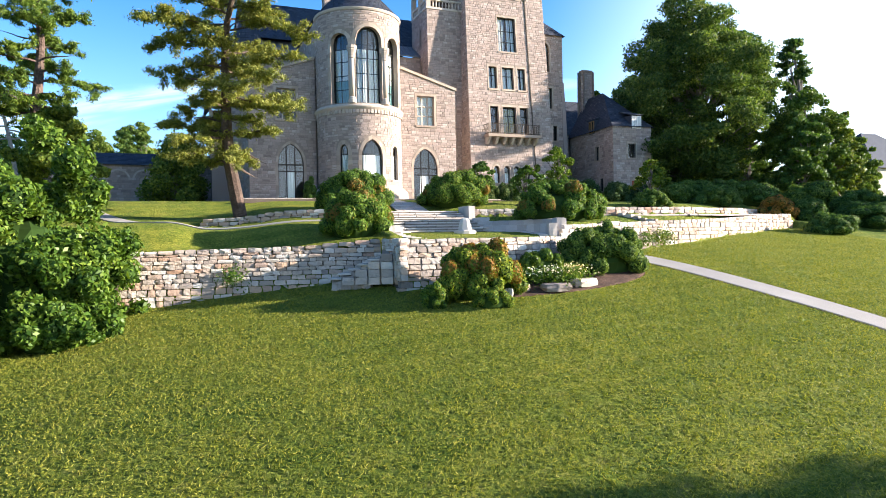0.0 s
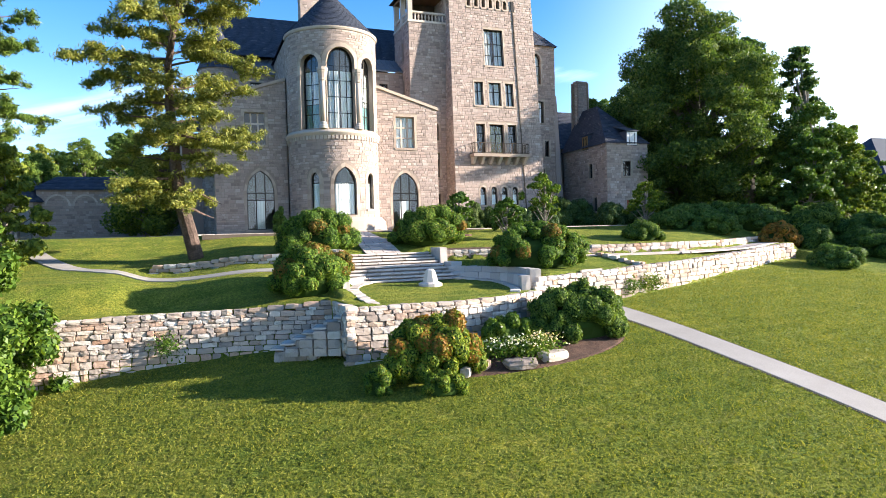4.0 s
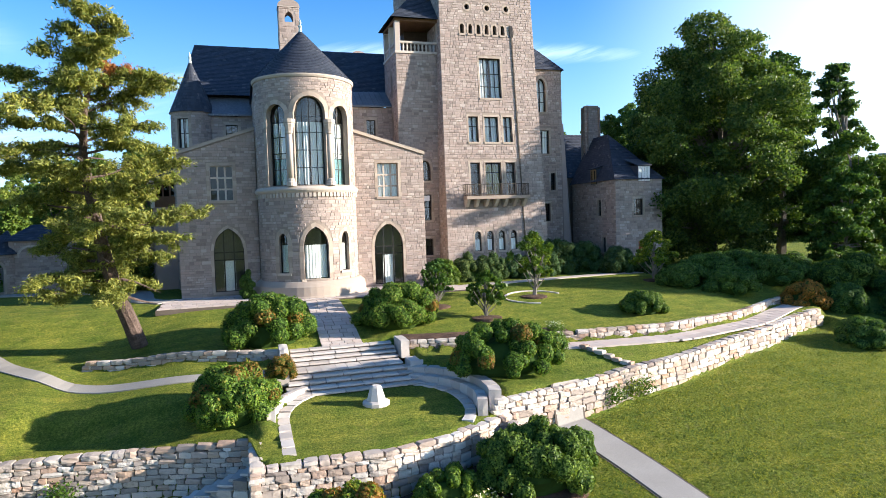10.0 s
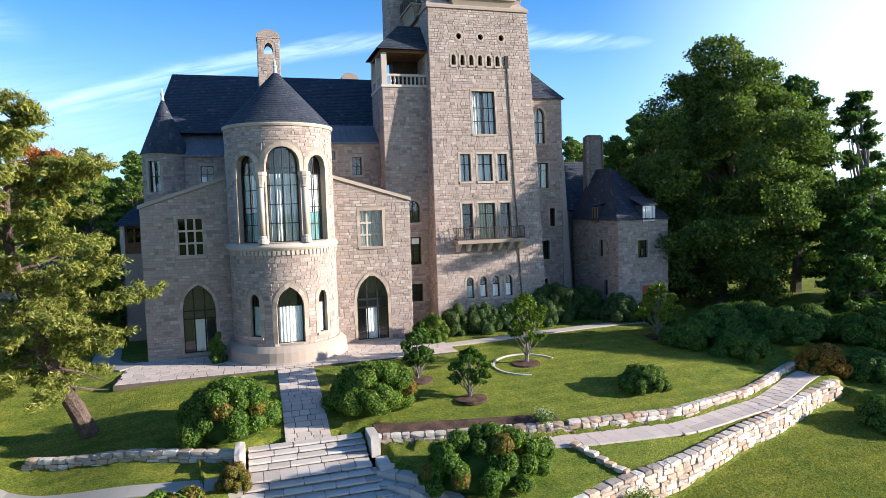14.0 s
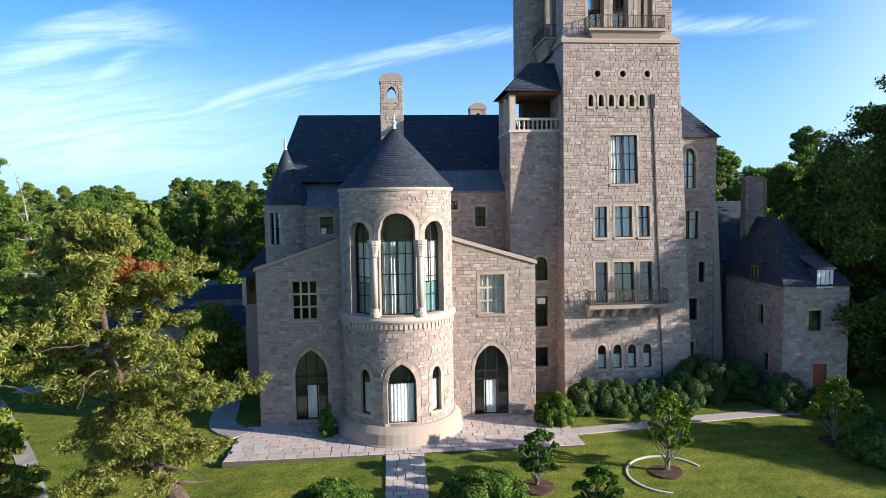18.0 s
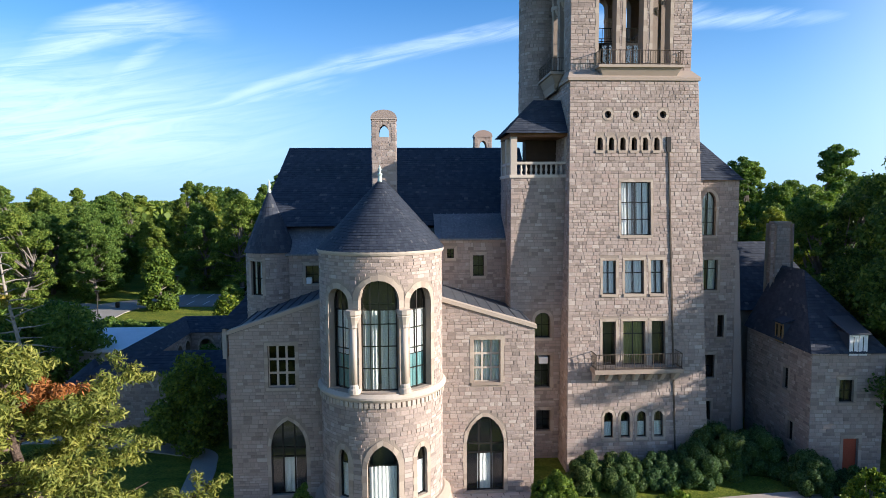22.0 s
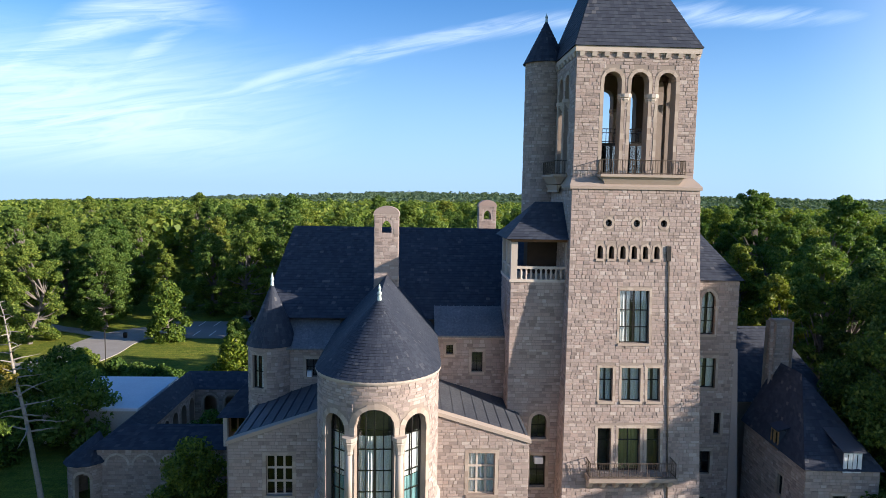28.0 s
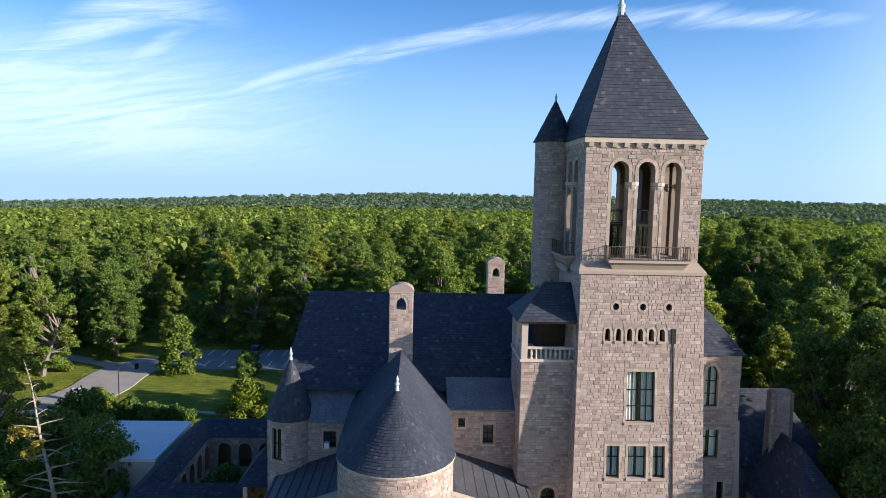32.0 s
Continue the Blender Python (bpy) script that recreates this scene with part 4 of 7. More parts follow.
# walls that carry the turret back to the house
for sx in (-1, 1):
    place = flat_place((CX + sx * TR * 0.985, CY + 0.4, 0), (0, 1, 0), (-sx, 0, 0))
    wall_part("turret_wall", place, 0, 8.3, level(9), level(15.4), [])
AP = Vector((CX, CY + 0.2, 19.35))
cone, R2, NSEG = [], TR + 0.13, 22
for k in range(NSEG):
    a0, a1 = math.pi + math.pi * k / NSEG, math.pi + math.pi * (k + 1) / NSEG
    p, q = [Vector((CX + R2 * math.cos(a), CY + R2 * math.sin(a), 15.4)) for a in (a0, a1)]
    cone.append((p, q, AP))
E1, E2 = Vector((CX - R2, CY, 15.4)), Vector((CX + R2, CY, 15.4))
B1, B2, BR = Vector((CX - R2, 9.5, 15.4)), Vector((CX + R2, 9.5, 15.4)), Vector((CX, 9.5, 19.5))
roof_faces("turret_roof", cone + [(B1, E1, AP, BR), (E2, B2, BR, AP)], house, rng, "conical grey slate roof", 0.2, 0.2, lambda p: p.y < -1.5 and abs(p.x - CX) < 2.2 and p.z > 15.9)
s = Shape()
s.lathe(AP.x, AP.y - 0.05, [(0.14, 19.2), (0.1, 19.5), (0.16, 19.62), (0.06, 19.75), (0.1, 19.9), (0.01, 20.15)], 10)
part("finial", s, copper, house)

# main block behind
MB = flat_place((0, 7.3, 0), (1, 0, 0), (0, 1, 0))
back_ops = [opening(-4.9, 0.95, 12.2, 13.5), opening(4.9, 0.5, 13.9, 14.6), opening(6.9, 0.8, 12.6, 14.1)]
mw = wall_part("main_wall", MB, WX0 + 1.2, 9.2, level(8), lambda u: 14.2 if u < 0 else 15.2, back_ops)
for o in back_ops:
    window(mw, MB, o, 2, [0.5], 0.3)
s = Shape()
s.box(-5.3, -4.95, 7.1, 7.5, 12.23, 12.65)
unit = part("air_conditioner", s, white_paint, mw, "white window air conditioner")
ml = flat_place((WX0, 20, 0), (0, -1, 0), (1, 0, 0))
wall_part("main_wall", ml, 0, 11.5, level(-1), level(15.2), [opening(3, 1.0, 11, 13.4), opening(7.5, 1.0, 11, 13.4)])
wall_part("main_wall", flat_place((12, 26, 0), (-1, 0, 0), (0, -1, 0)), 0, 21.3, level(-1), level(15.2), [], blocks=False)
# metal strip under the slates and the great slate roof
for x0, x1, za, zb in ((-7.4, -3.2, 14.2, 16.2), (3.8, 9.2, 15.2, 16.9)):
    r = Shape()
    r.hexa([(x0, 7.0, za), (x1, 7.0, za), (x1, 9.6, zb), (x0, 9.6, zb)], [(x0, 7.0, za + 0.12), (x1, 7.0, za + 0.12), (x1, 9.6, zb + 0.12), (x0, 9.6, zb + 0.12)])
    roof = part("metal_roof", r, lead, house, "grey standing-seam metal roof")
    n = round((x1 - x0) / 0.5)
    for k in range(n + 1):
        x = x0 + (x1 - x0) * k / n
        q = Shape()
        q.hexa([(x - 0.025, 7.0, za + 0.1), (x + 0.025, 7.0, za + 0.1), (x + 0.025, 9.6, zb + 0.1), (x - 0.025, 9.6, zb + 0.1)], [(x - 0.025, 7.0, za + 0.18), (x + 0.025, 7.0, za + 0.18), (x + 0.025, 9.6, zb + 0.19), (x - 0.025, 9.6, zb + 0.19)])
        part("seam", q, lead, roof)
RL, RR = Vector((-8.0, 16.9, 22.45)), Vector((11.5, 16.9, 22.45))
FL, FR = Vector((-9.0, 8.6, 16.2)), Vector((11.5, 8.6, 16.2))
KL, KR = Vector((-9.0, 25.6, 15.2)), Vector((11.5, 25.6, 15.2))
roof_faces("main_roof", [(FL, FR, RR, RL), (KR, KL, RL, RR), (KL, FL, RL)], house, rng, "steep dark slate main roof", 0.28, 0.3)

# corner turret with its pointed roof
CT = drum_place(-7.95, 8.2, 1.7)
ct_ops = [opening(1.7 * radians(-25), 0.95, 11.5, 13.9)]
wt = wall_part("corner_turret_wall", CT, 1.7 * radians(-170), 1.7 * radians(120), level(-1), level(14.6), ct_ops, 0.3, 0.3)
window(wt, CT, ct_ops[0], 2, [0.5], 0.2, (curtain_cloth, 0, 1, 0.3))
cone = []
for k in range(18):
    a0, a1 = math.tau * k / 18, math.tau * (k + 1) / 18
    p, q = [Vector((-7.95 + 1.84 * math.cos(a), 8.2 + 1.84 * math.sin(a), 14.45)) for a in (a0, a1)]
    cone.append((p, q, Vector((-7.95, 8.2, 18.9))))
roof_faces("corner_turret_roof", cone, house, rng, "", 0.28, 0.3)
s = Shape()
s.lathe(-7.95, 8.2, [(0.14, 18.65), (0.09, 18.95), (0.13, 19.1), (0.01, 19.6)], 10)
part("finial", s, copper, house)


def chimney(x0, x1, y0, y1, z0, z1, name="chimney", hood=True):
    """A stone stack with coursed faces and an arched hood."""
    s, b = Shape(), Shape()
    o = [opening((x1 - x0) / 2, (x1 - x0) * 0.42, z1 - 1.35, z1 - 0.45, "point")] if hood else []
    faces = [flat_place((x0, y0, 0), (1, 0, 0), (0, 1, 0)), flat_place((x1, y0, 0), (0, 1, 0), (-1, 0, 0)), flat_place((x1, y1, 0), (-1, 0, 0), (0, -1, 0)), flat_place((x0, y1, 0), (0, -1, 0), (1, 0, 0))]
    for i, f in enumerate(faces):
        w = x1 - x0 if i % 2 == 0 else y1 - y0
        ops = o if i % 2 == 0 else []
        pierced(s, f, 0, w, level(z0), level(z1), ops, (y1 - y0) / 2)
        ashlar(b, f, 0.02, w - 0.02, level(z0), level(z1), ops, rng, margin=0.16)
    s.box(x0, x1, y0, y1, z1 - 0.02, z1)
    if hood:
        n, r, cx = 12, (x1 - x0) / 2 + 0.06, (x0 + x1) / 2
        ring = [[(cx - r * math.cos(math.pi * k / n), y, z1 + 0.62 * r * math.sin(math.pi * k / n)) for k in range(n + 1)] for y in (y0 - 0.07, y1 + 0.07)]
        s.rings(ring, True, False)
        s.box(x0 - 0.06, x1 + 0.06, y0 - 0.07, y1 + 0.07, z1 - 0.1, z1 + 0.01)
    c = part(name, s, stone if hood else mortar, house)
    part("stone_block", b, stone, c, kind="stuff")


chimney(-0.65, 1.1, 8.2, 9.4, 15.5, 23.9)
chimney(8.5, 10.2, 25.0, 26.4, 14, 24.2)

# stair tower with its open lantern
SX0, SX1, SY0, SY1 = 8.85, 12.95, 5.1, 9.6
st_front, st_left = flat_place((SX0, SY0, 0), (1, 0, 0), (0, 1, 0)), flat_place((SX0, SY1, 0), (0, -1, 0), (1, 0, 0))
st_ops = [opening(2.25, 1.1, 8.5, 10.3, "round"), opening(2.25, 1.1, 5.0, 7.3), opening(2.35, 1.0, 1.9, 3.4)]
sw = wall_part("stair_tower_wall", st_front, 0, SX1 - SX0, level(-1), level(19.7), st_ops)
for o in st_ops:
    window(sw, st_front, o, 2, [0.5], 0.35)
s = Shape()
s.box(SX0 + 2.0, SX0 + 2.6, SY0 - 0.15, SY0 + 0.3, 6.75, 7.2)
part("air_conditioner", s, white_paint, sw, "white window air conditioner")
sl_ops = [opening(2.6, 0.4, 16.3, 18.0), opening(2.6, 0.4, 12.7, 14.4)]
wall_part("stair_tower_wall", st_left, 0, SY1 - SY0, level(-1), level(19.7), sl_ops, trims=False)
s = Shape()
s.box(SX0 - 0.1, SX1, SY0 - 0.1, SY1, 19.55, 19.75)
part("lantern_floor", s, dressed, house)
for x, y in ((SX0 + 0.2, SY0 + 0.2), (SX1 - 0.15, SY0 + 0.2), (SX0 + 0.2, SY1 - 0.2), (SX0 + 0.2, (SY0 + SY1) / 2)):
    s = Shape()
    s.box(x - 0.22, x + 0.22, y - 0.22, y + 0.22, 19.7, 22.45)
    part("lantern_post", s, dressed, house)
for k in range(9):
    s = Shape()
    x = SX0 + 0.72 + 2.75 * k / 8
    s.lathe(x, SY0 + 0.15, [(0.1, 19.74), (0.1, 19.82), (0.06, 19.86), (0.1, 20.1), (0.06, 20.35), (0.1, 20.42), (0.1, 20.48)], 8)
    part("baluster", s, dressed, house)
for k in range(5):
    for y0 in (SY0 + 0.6, (SY0 + SY1) / 2 + 0.4):
        s = Shape()
        y = y0 + 1.6 * k / 4
        s.lathe(SX0 + 0.15, y, [(0.1, 19.74), (0.1, 19.82), (0.06, 19.86), (0.1, 20.1), (0.06, 20.35), (0.1, 20.42), (0.1, 20.48)], 8)
        part("baluster", s, dressed, house)
s = Shape()
s.box(SX0 + 0.02, SX1, SY0 + 0.02, SY0 + 0.28, 20.45, 20.62)
s.box(SX0 + 0.02, SX0 + 0.28, SY0 + 0.3, SY1, 20.45, 20.62)
part("handrail", s, dressed, house)
s = Shape()
s.box(SX0 - 0.05, SX1, SY0 - 0.05, SY1, 22.3, 22.55)
part("lantern_beam", s, timber, house)
# an added dark box stands in for the shade inside the open lantern
s = Shape()
s.box(SX0 + 1.6, SX1, SY0 + 3.0, SY1, 19.7, 22.3)
part("lantern_room", s, lantern_shade, house)
e0, e1, e2, e3 = [Vector(p) for p in ((SX0 - 0.45, SY0 - 0.45, 22.5), (SX1 + 0.1, SY0 - 0.45, 22.5), (SX1 + 0.1, SY1 + 0.2, 22.5), (SX0 - 0.45, SY1 + 0.2, 22.5))]
t0, t1 = Vector((SX0 + 1.9, SY0 + 2.0, 25.0)), Vector((SX1 + 0.1, SY0 + 2.0, 25.0))
roof_faces("lantern_roof", [(e0, e1, t1, t0), (e3, e0, t0), (e2, e3, t0, t1)], house, rng, "", 0.26, 0.3)

# the bell tower
def tower_place(side):
    """Wall coordinates of the battered shaft's sides; u from the left edge at the foot."""
    lean = 0.082
    c = [Vector((12.25, 2.55, 0)), Vector((21.85, 2.55, 0)), Vector((21.85, 14.6, 0)), Vector((12.25, 14.6, 0))]
    o, q = c[side], c[(side + 1) % 4]
    a = (q - o).normalized()
    w = Vector((-a.y, a.x, 0))
    shrink = [(0.018, 0.016), (0.082, 0.0), (0.016, 0.018), (0.0, 0.082)][side]
    rate = [0.082, 0.016, 0.0, 0.018][side]
    ln = (q - o).length
    return (lambda u, z, d: o + a * (z * shrink[0] + u * (ln - z * (shrink[0] + shrink[1])) / ln) + w * (d + rate * z) + Vector((0, 0, z))), ln


tf, tl = tower_place(0)
kx = lambda x, z: (x - 12.25 - 0.018 * z) * tl / (tl - 0.034 * z)
tops = [opening(kx(17.1, 17), 2.15, 15.65, 19.2)]
trip = [opening(kx(15.25, 13), 0.95, 11.75, 14.0), opening(kx(16.95, 13), 1.35, 11.75, 14.0), opening(kx(18.5, 13), 0.9, 11.75, 14.0)]
balw = [opening(kx(15.2, 9), 0.95, 7.0, 9.95), opening(kx(16.9, 9), 1.55, 7.0, 9.95), opening(kx(18.55, 9), 0.95, 7.0, 9.95)]
low4 = [opening(kx(x, 3), 0.62, 2.2, 3.95, "round") for x in (15.1, 16.25, 17.35, 18.5)]
slits = [opening(kx(14.7 + 0.77 * k, 21.7), 0.4, 21.3, 22.2, "round") for k in range(6)]
rounds = [opening(kx(x, 23.7), 0.5, 23.45, 23.95, "circle") for x in (15.25, 17.15, 19.0)]
shaft = wall_part("tower_wall", tf, 0, tl, level(-1), level(26.1), [*tops, *trip, *balw, *low4, *slits, *rounds], 0.6, 60, margin=0.18, zstep=60, pick=lambda p: p.z > 20.5)
window(shaft, tf, tops[0], 4, [0.3, 0.62], 0.3, (curtain_cloth, 0, 1, 0.2), dark_metal, glass, 0.06)
for o in trip:
    window(shaft, tf, o, 2, [0.62], 0.3, (curtain_cloth, 0, 1, 0.15), dark_metal, glass, 0.06)
for o in balw:
    window(shaft, tf, o, 1 if o["w"] < 1 else 2, [0.7], 0.35, (green_cloth, 0, 0.95, 0.0) if o["w"] > 1 else None, dark_metal, glass, 0.06)
for o in low4:
    window(shaft, tf, o, 1, [0.6], 0.25, (curtain_cloth, 0, 0.6, 0.0), dark_metal, glass, back=0.07)
for o in rounds:
    window(shaft, tf, o, 2, [0.5], 0.35, None, dark_metal, leaded, 0.03)
for side in (1, 3):
    pl, ln = tower_place(side)
    wall_part("tower_wall", pl, 0, ln, level(-1), level(26.1), [], 0.5)
pl, ln = tower_place(2)
wall_part("tower_wall", pl, 0, ln, level(-1), level(26.1), [], 0.5, blocks=False)
# long slit and rain pipe on the shaft's right half
s = Shape()
u = kx(19.5, 12)
strip(s, tf, (u, 0.3), (kx(19.35, 22), 21.4), 0.09, 0.0, -0.09)
part("rain_pipe", s, rail_metal, house, "dark iron rain pipe")
s = Shape()
strip(s, tf, (kx(19.35, 21), 21.2), (kx(19.35, 22.3), 22.2), 0.34, 0.02, -0.1)
part("pipe_head", s, dark_metal, house)
# balcony on the third storey
s = Shape()
s.box(13.9, 19.8, 2.05, 3.6, 6.72, 7.0)
balcony = part("balcony", s, surround_mat, house, "small stone balcony with an iron rail")
for k in range(7):
    q = Shape()
    x = 14.15 + 5.35 * k / 6
    q.hexa([(x - 0.14, 2.15, 6.72), (x + 0.14, 2.15, 6.72), (x + 0.14, 3.4, 6.72), (x - 0.14, 3.4, 6.72)], [(x - 0.14, 2.75, 6.1), (x + 0.14, 2.75, 6.1), (x + 0.14, 3.4, 5.95), (x - 0.14, 3.4, 5.95)])
    part("corbel", q, dressed, balcony)


def iron_rail(parent, pts, height, gap, mat, curl=True):
    """Railing along the points: top and foot rail, bars between."""
    r = Shape()
    for p, q in zip(pts, pts[1:]):
        for h in (height, 0.08):
            r.tube([Vector(p) + Vector((0, 0, h)), Vector(q) + Vector((0, 0, h))], 0.03, 5)
    rail = part("railing", r, mat, parent)
    b = Shape()
    for p, q in zip(pts, pts[1:]):
        p, q = Vector(p), Vector(q)
        n = max(1, round((q - p).length / gap))
        for k in range(n + 1):
            c = p.lerp(q, k / n)
            b.tube([c, c + Vector((0, 0, height))], 0.016 if k % 4 else 0.03, 4)
    part("bar", b, mat, rail, kind="stuff")


iron_rail(balcony, [(14.0, 3.3, 7.0), (14.0, 2.15, 7.0), (19.7, 2.15, 7.0), (19.7, 3.3, 7.0)], 1.0, 0.16, rail_metal)

# belfry
BX0, BX1, BY0, BY1, BZ0, BZ1 = 12.9, 21.2, 5.35, 14.0, 26.4, 35.4
s = Shape()
s.hexa([(12.58, 4.55, 25.95), (21.55, 4.55, 25.95), (21.55, 14.7, 25.95), (12.58, 14.7, 25.95)], [(12.58, 4.55, 26.15), (21.55, 4.55, 26.15), (21.55, 14.7, 26.15), (12.58, 14.7, 26.15)])
s.hexa([(12.55, 4.55, 26.15), (21.58, 4.55, 26.15), (21.58, 14.7, 26.15), (12.55, 14.7, 26.15)], [(BX0 - 0.03, BY0 - 0.03, 26.75), (BX1 + 0.03, BY0 - 0.03, 26.75), (BX1 + 0.03, BY1, 26.75), (BX0 - 0.03, BY1, 26.75)])
part("string_course", s, surround_mat, house)
bw = BX1 - BX0
bf = flat_place((BX0, BY0, 0), (1, 0, 0), (0, 1, 0), 0.0)
arches = [opening(c, 1.2, 27.0, 33.8, "round") for c in (2.5, 4.35, 6.2)]
belfry = wall_part("belfry_wall", bf, 0, bw, level(BZ0), level(BZ1), arches, 0.9, margin=0.24, pick=lambda p: p.z > 27)
bd = BY1 - BY0
bl = flat_place((BX0, BY1, 0), (0, -1, 0), (1, 0, 0))
br = flat_place((BX1, BY0, 0), (0, 1, 0), (-1, 0, 0))
bb = flat_place((BX1, BY1, 0), (-1, 0, 0), (0, -1, 0))
side_arches = [opening(c, 1.3, 27.0, 33.95, "round") for c in (bd / 2 - 1.9, bd / 2, bd / 2 + 1.9)]
for pl, w in ((bl, bd), (br, bd), (bb, bw)):
    wall_part("belfry_wall", pl, 0, w, level(BZ0), level(BZ1), side_arches if w == bd else [opening(bw - o["u"], 1.2, 27.0, 33.8, "round") for o in arches], 0.9, margin=0.24)
for pl, mids in ((bf, (3.425, 5.275)), (bl, (bd / 2 - 0.95, bd / 2 + 0.95)), (br, (bd / 2 - 0.95, bd / 2 + 0.95)), (bb, (bw - 3.425, bw - 5.275))):
    for c in mids:
        p = pl(c, 0, 0.32)
        s = Shape()
        s.lathe(p.x, p.y, [(0.21, 27.5), (0.19, 31.0)], 12)
        col = part("column", s, dressed, belfry, smooth=True)
        s = Shape()
        s.lathe(p.x, p.y, [(0.36, 26.95), (0.36, 27.2), (0.28, 27.3), (0.28, 27.42), (0.2, 27.52)], 12)
        part("base", s, dressed, col)
        s = Shape()
        s.lathe(p.x, p.y, [(0.2, 30.95), (0.26, 31.05), (0.24, 31.2), (0.34, 31.55), (0.3, 31.65), (0.44, 32.0), (0.4, 32.05), (0.48, 32.12), (0.48, 32.35)], 10)
        part("capital", s, dressed, col)
s = Shape()
s.box(BX0 + 0.5, BX1 - 0.5, BY0 + 0.5, BY1 - 0.5, 26.7, 26.95)
part("belfry_floor", s, dressed, belfry)
s = Shape()
s.box(BX0 + 0.5, BX1 - 0.5, BY0 + 0.5, BY1 - 0.5, 35.0, 35.2)
part("belfry_ceiling", s, timber, belfry)
# glazed stair head and gallery within the belfry
s = Shape()
s.box(15.4, 19.2, 8.4, 11.4, 26.95, 29.3)
hut = part("stair_hut", s, dark_metal, belfry, "dark glazed stair head")
for k in range(4):
    q = Shape()
    q.box(15.55 + 0.92 * k, 16.3 + 0.92 * k, 8.36, 8.39, 27.1, 29.1)
    part("pane", q, glass, hut)
iron_rail(hut, [(15.4, 8.4, 29.3), (19.2, 8.4, 29.3), (19.2, 11.4, 29.3), (15.4, 11.4, 29.3), (15.4, 8.4, 29.3)], 1.0, 0.3, dark_metal)
# belfry balconies
for x0, x1, y0, y1, pts in ((14.55, 20.35, 4.35, 5.4, [(14.65, 5.3, 26.95), (14.65, 4.45, 26.95), (20.25, 4.45, 26.95), (20.25, 5.3, 26.95)]), (11.9, 12.95, 6.9, 12.4, [(12.9, 12.3, 26.95), (12.0, 12.3, 26.95), (12.0, 7.0, 26.95), (12.9, 7.0, 26.95)])):
    s = Shape()
    s.box(x0, x1, y0, y1, 26.78, 26.95)
    s.hexa([(x0 + 0.4, y0 + 0.4, 26.25), (x1 - 0.4, y0 + 0.4, 26.25), (x1 - 0.4, y1, 26.25), (x0 + 0.4, y1, 26.25)], [(x0 + 0.12, y0 + 0.12, 26.78), (x1 - 0.12, y0 + 0.12, 26.78), (x1 - 0.12, y1, 26.78), (x0 + 0.12, y1, 26.78)])
    s.hexa([(x0 + 0.6, y0 + 0.6, 25.7), (x1 - 0.6, y0 + 0.6, 25.7), (x1 - 0.6, y1, 25.7), (x0 + 0.6, y1, 25.7)], [(x0 + 0.35, y0 + 0.35, 26.2), (x1 - 0.35, y0 + 0.35, 26.2), (x1 - 0.35, y1, 26.2), (x0 + 0.35, y1, 26.2)])
    bal = part("balcony", s, surround_mat, belfry)
    iron_rail(bal, pts, 0.95, 0.17, rail_metal)
# corbel table under the eaves
for pl, w in ((bf, bw), (bl, bd), (br, bd)):
    n = round(w / 0.85)
    for k in range(n):
        q = Shape()
        a = (k + 0.2) * w / n
        q.hexa([pl(a, 34.75, 0), pl(a + 0.4 * w / n, 34.75, 0), pl(a + 0.4 * w / n, 34.75, -0.1), pl(a, 34.75, -0.1)], [pl(a, 35.05, 0), pl(a + 0.4 * w / n, 35.05, 0), pl(a + 0.4 * w / n, 35.05, -0.2), pl(a, 35.05, -0.2)])
        part("corbel", q, dressed, belfry)
s = Shape()
s.box(BX0 - 0.12, BX1 + 0.12, BY0 - 0.12, BY1 + 0.12, 35.05, 35.42)
part("cornice", s, dressed, belfry)
TA = Vector((16.25, 9.7, 45.4))
q = [Vector((x, y, 35.42)) for x, y in ((BX0 - 0.2, BY0 - 0.2), (BX1 + 0.2, BY0 - 0.2), (BX1 + 0.2, BY1 + 0.2), (BX0 - 0.2, BY1 + 0.2))]
roof_faces("tower_roof", [(q[i], q[(i + 1) % 4], TA) for i in range(4)], house, rng, "steep pyramid roof of blue-grey slate", 0.3, 0.3)
s = Shape()
s.lathe(TA.x, TA.y, [(0.34, 44.7), (0.24, 45.2), (0.3, 45.5), (0.16, 45.75), (0.1, 46.4), (0.2, 46.6), (0.04, 47.4)], 10)
part("finial", s, copper, house, "pale green copper finial")
# round stair turret on the tower's far left corner
RT = drum_place(12.2, 12.6, 1.5)
wall_part("tower_turret_wall", RT, 1.5 * radians(-170), 1.5 * radians(80), level(24), level(35.6), [], 0.3, 0.3)
cone = []
for k in range(16):
    a0, a1 = math.tau * k / 16, math.tau * (k + 1) / 16
    p, r_ = [Vector((12.2 + 1.7 * math.cos(a), 12.6 + 1.7 * math.sin(a), 35.5)) for a in (a0, a1)]
    cone.append((p, r_, Vector((12.2, 12.6, 38.9))))
roof_faces("tower_turret_roof", cone, house, rng, "", 0.28, 0.3)
s = Shape()
s.lathe(12.2, 12.6, [(0.12, 38.7), (0.08, 39.0), (0.12, 39.1), (0.01, 39.4)], 8)
part("finial", s, copper, house)

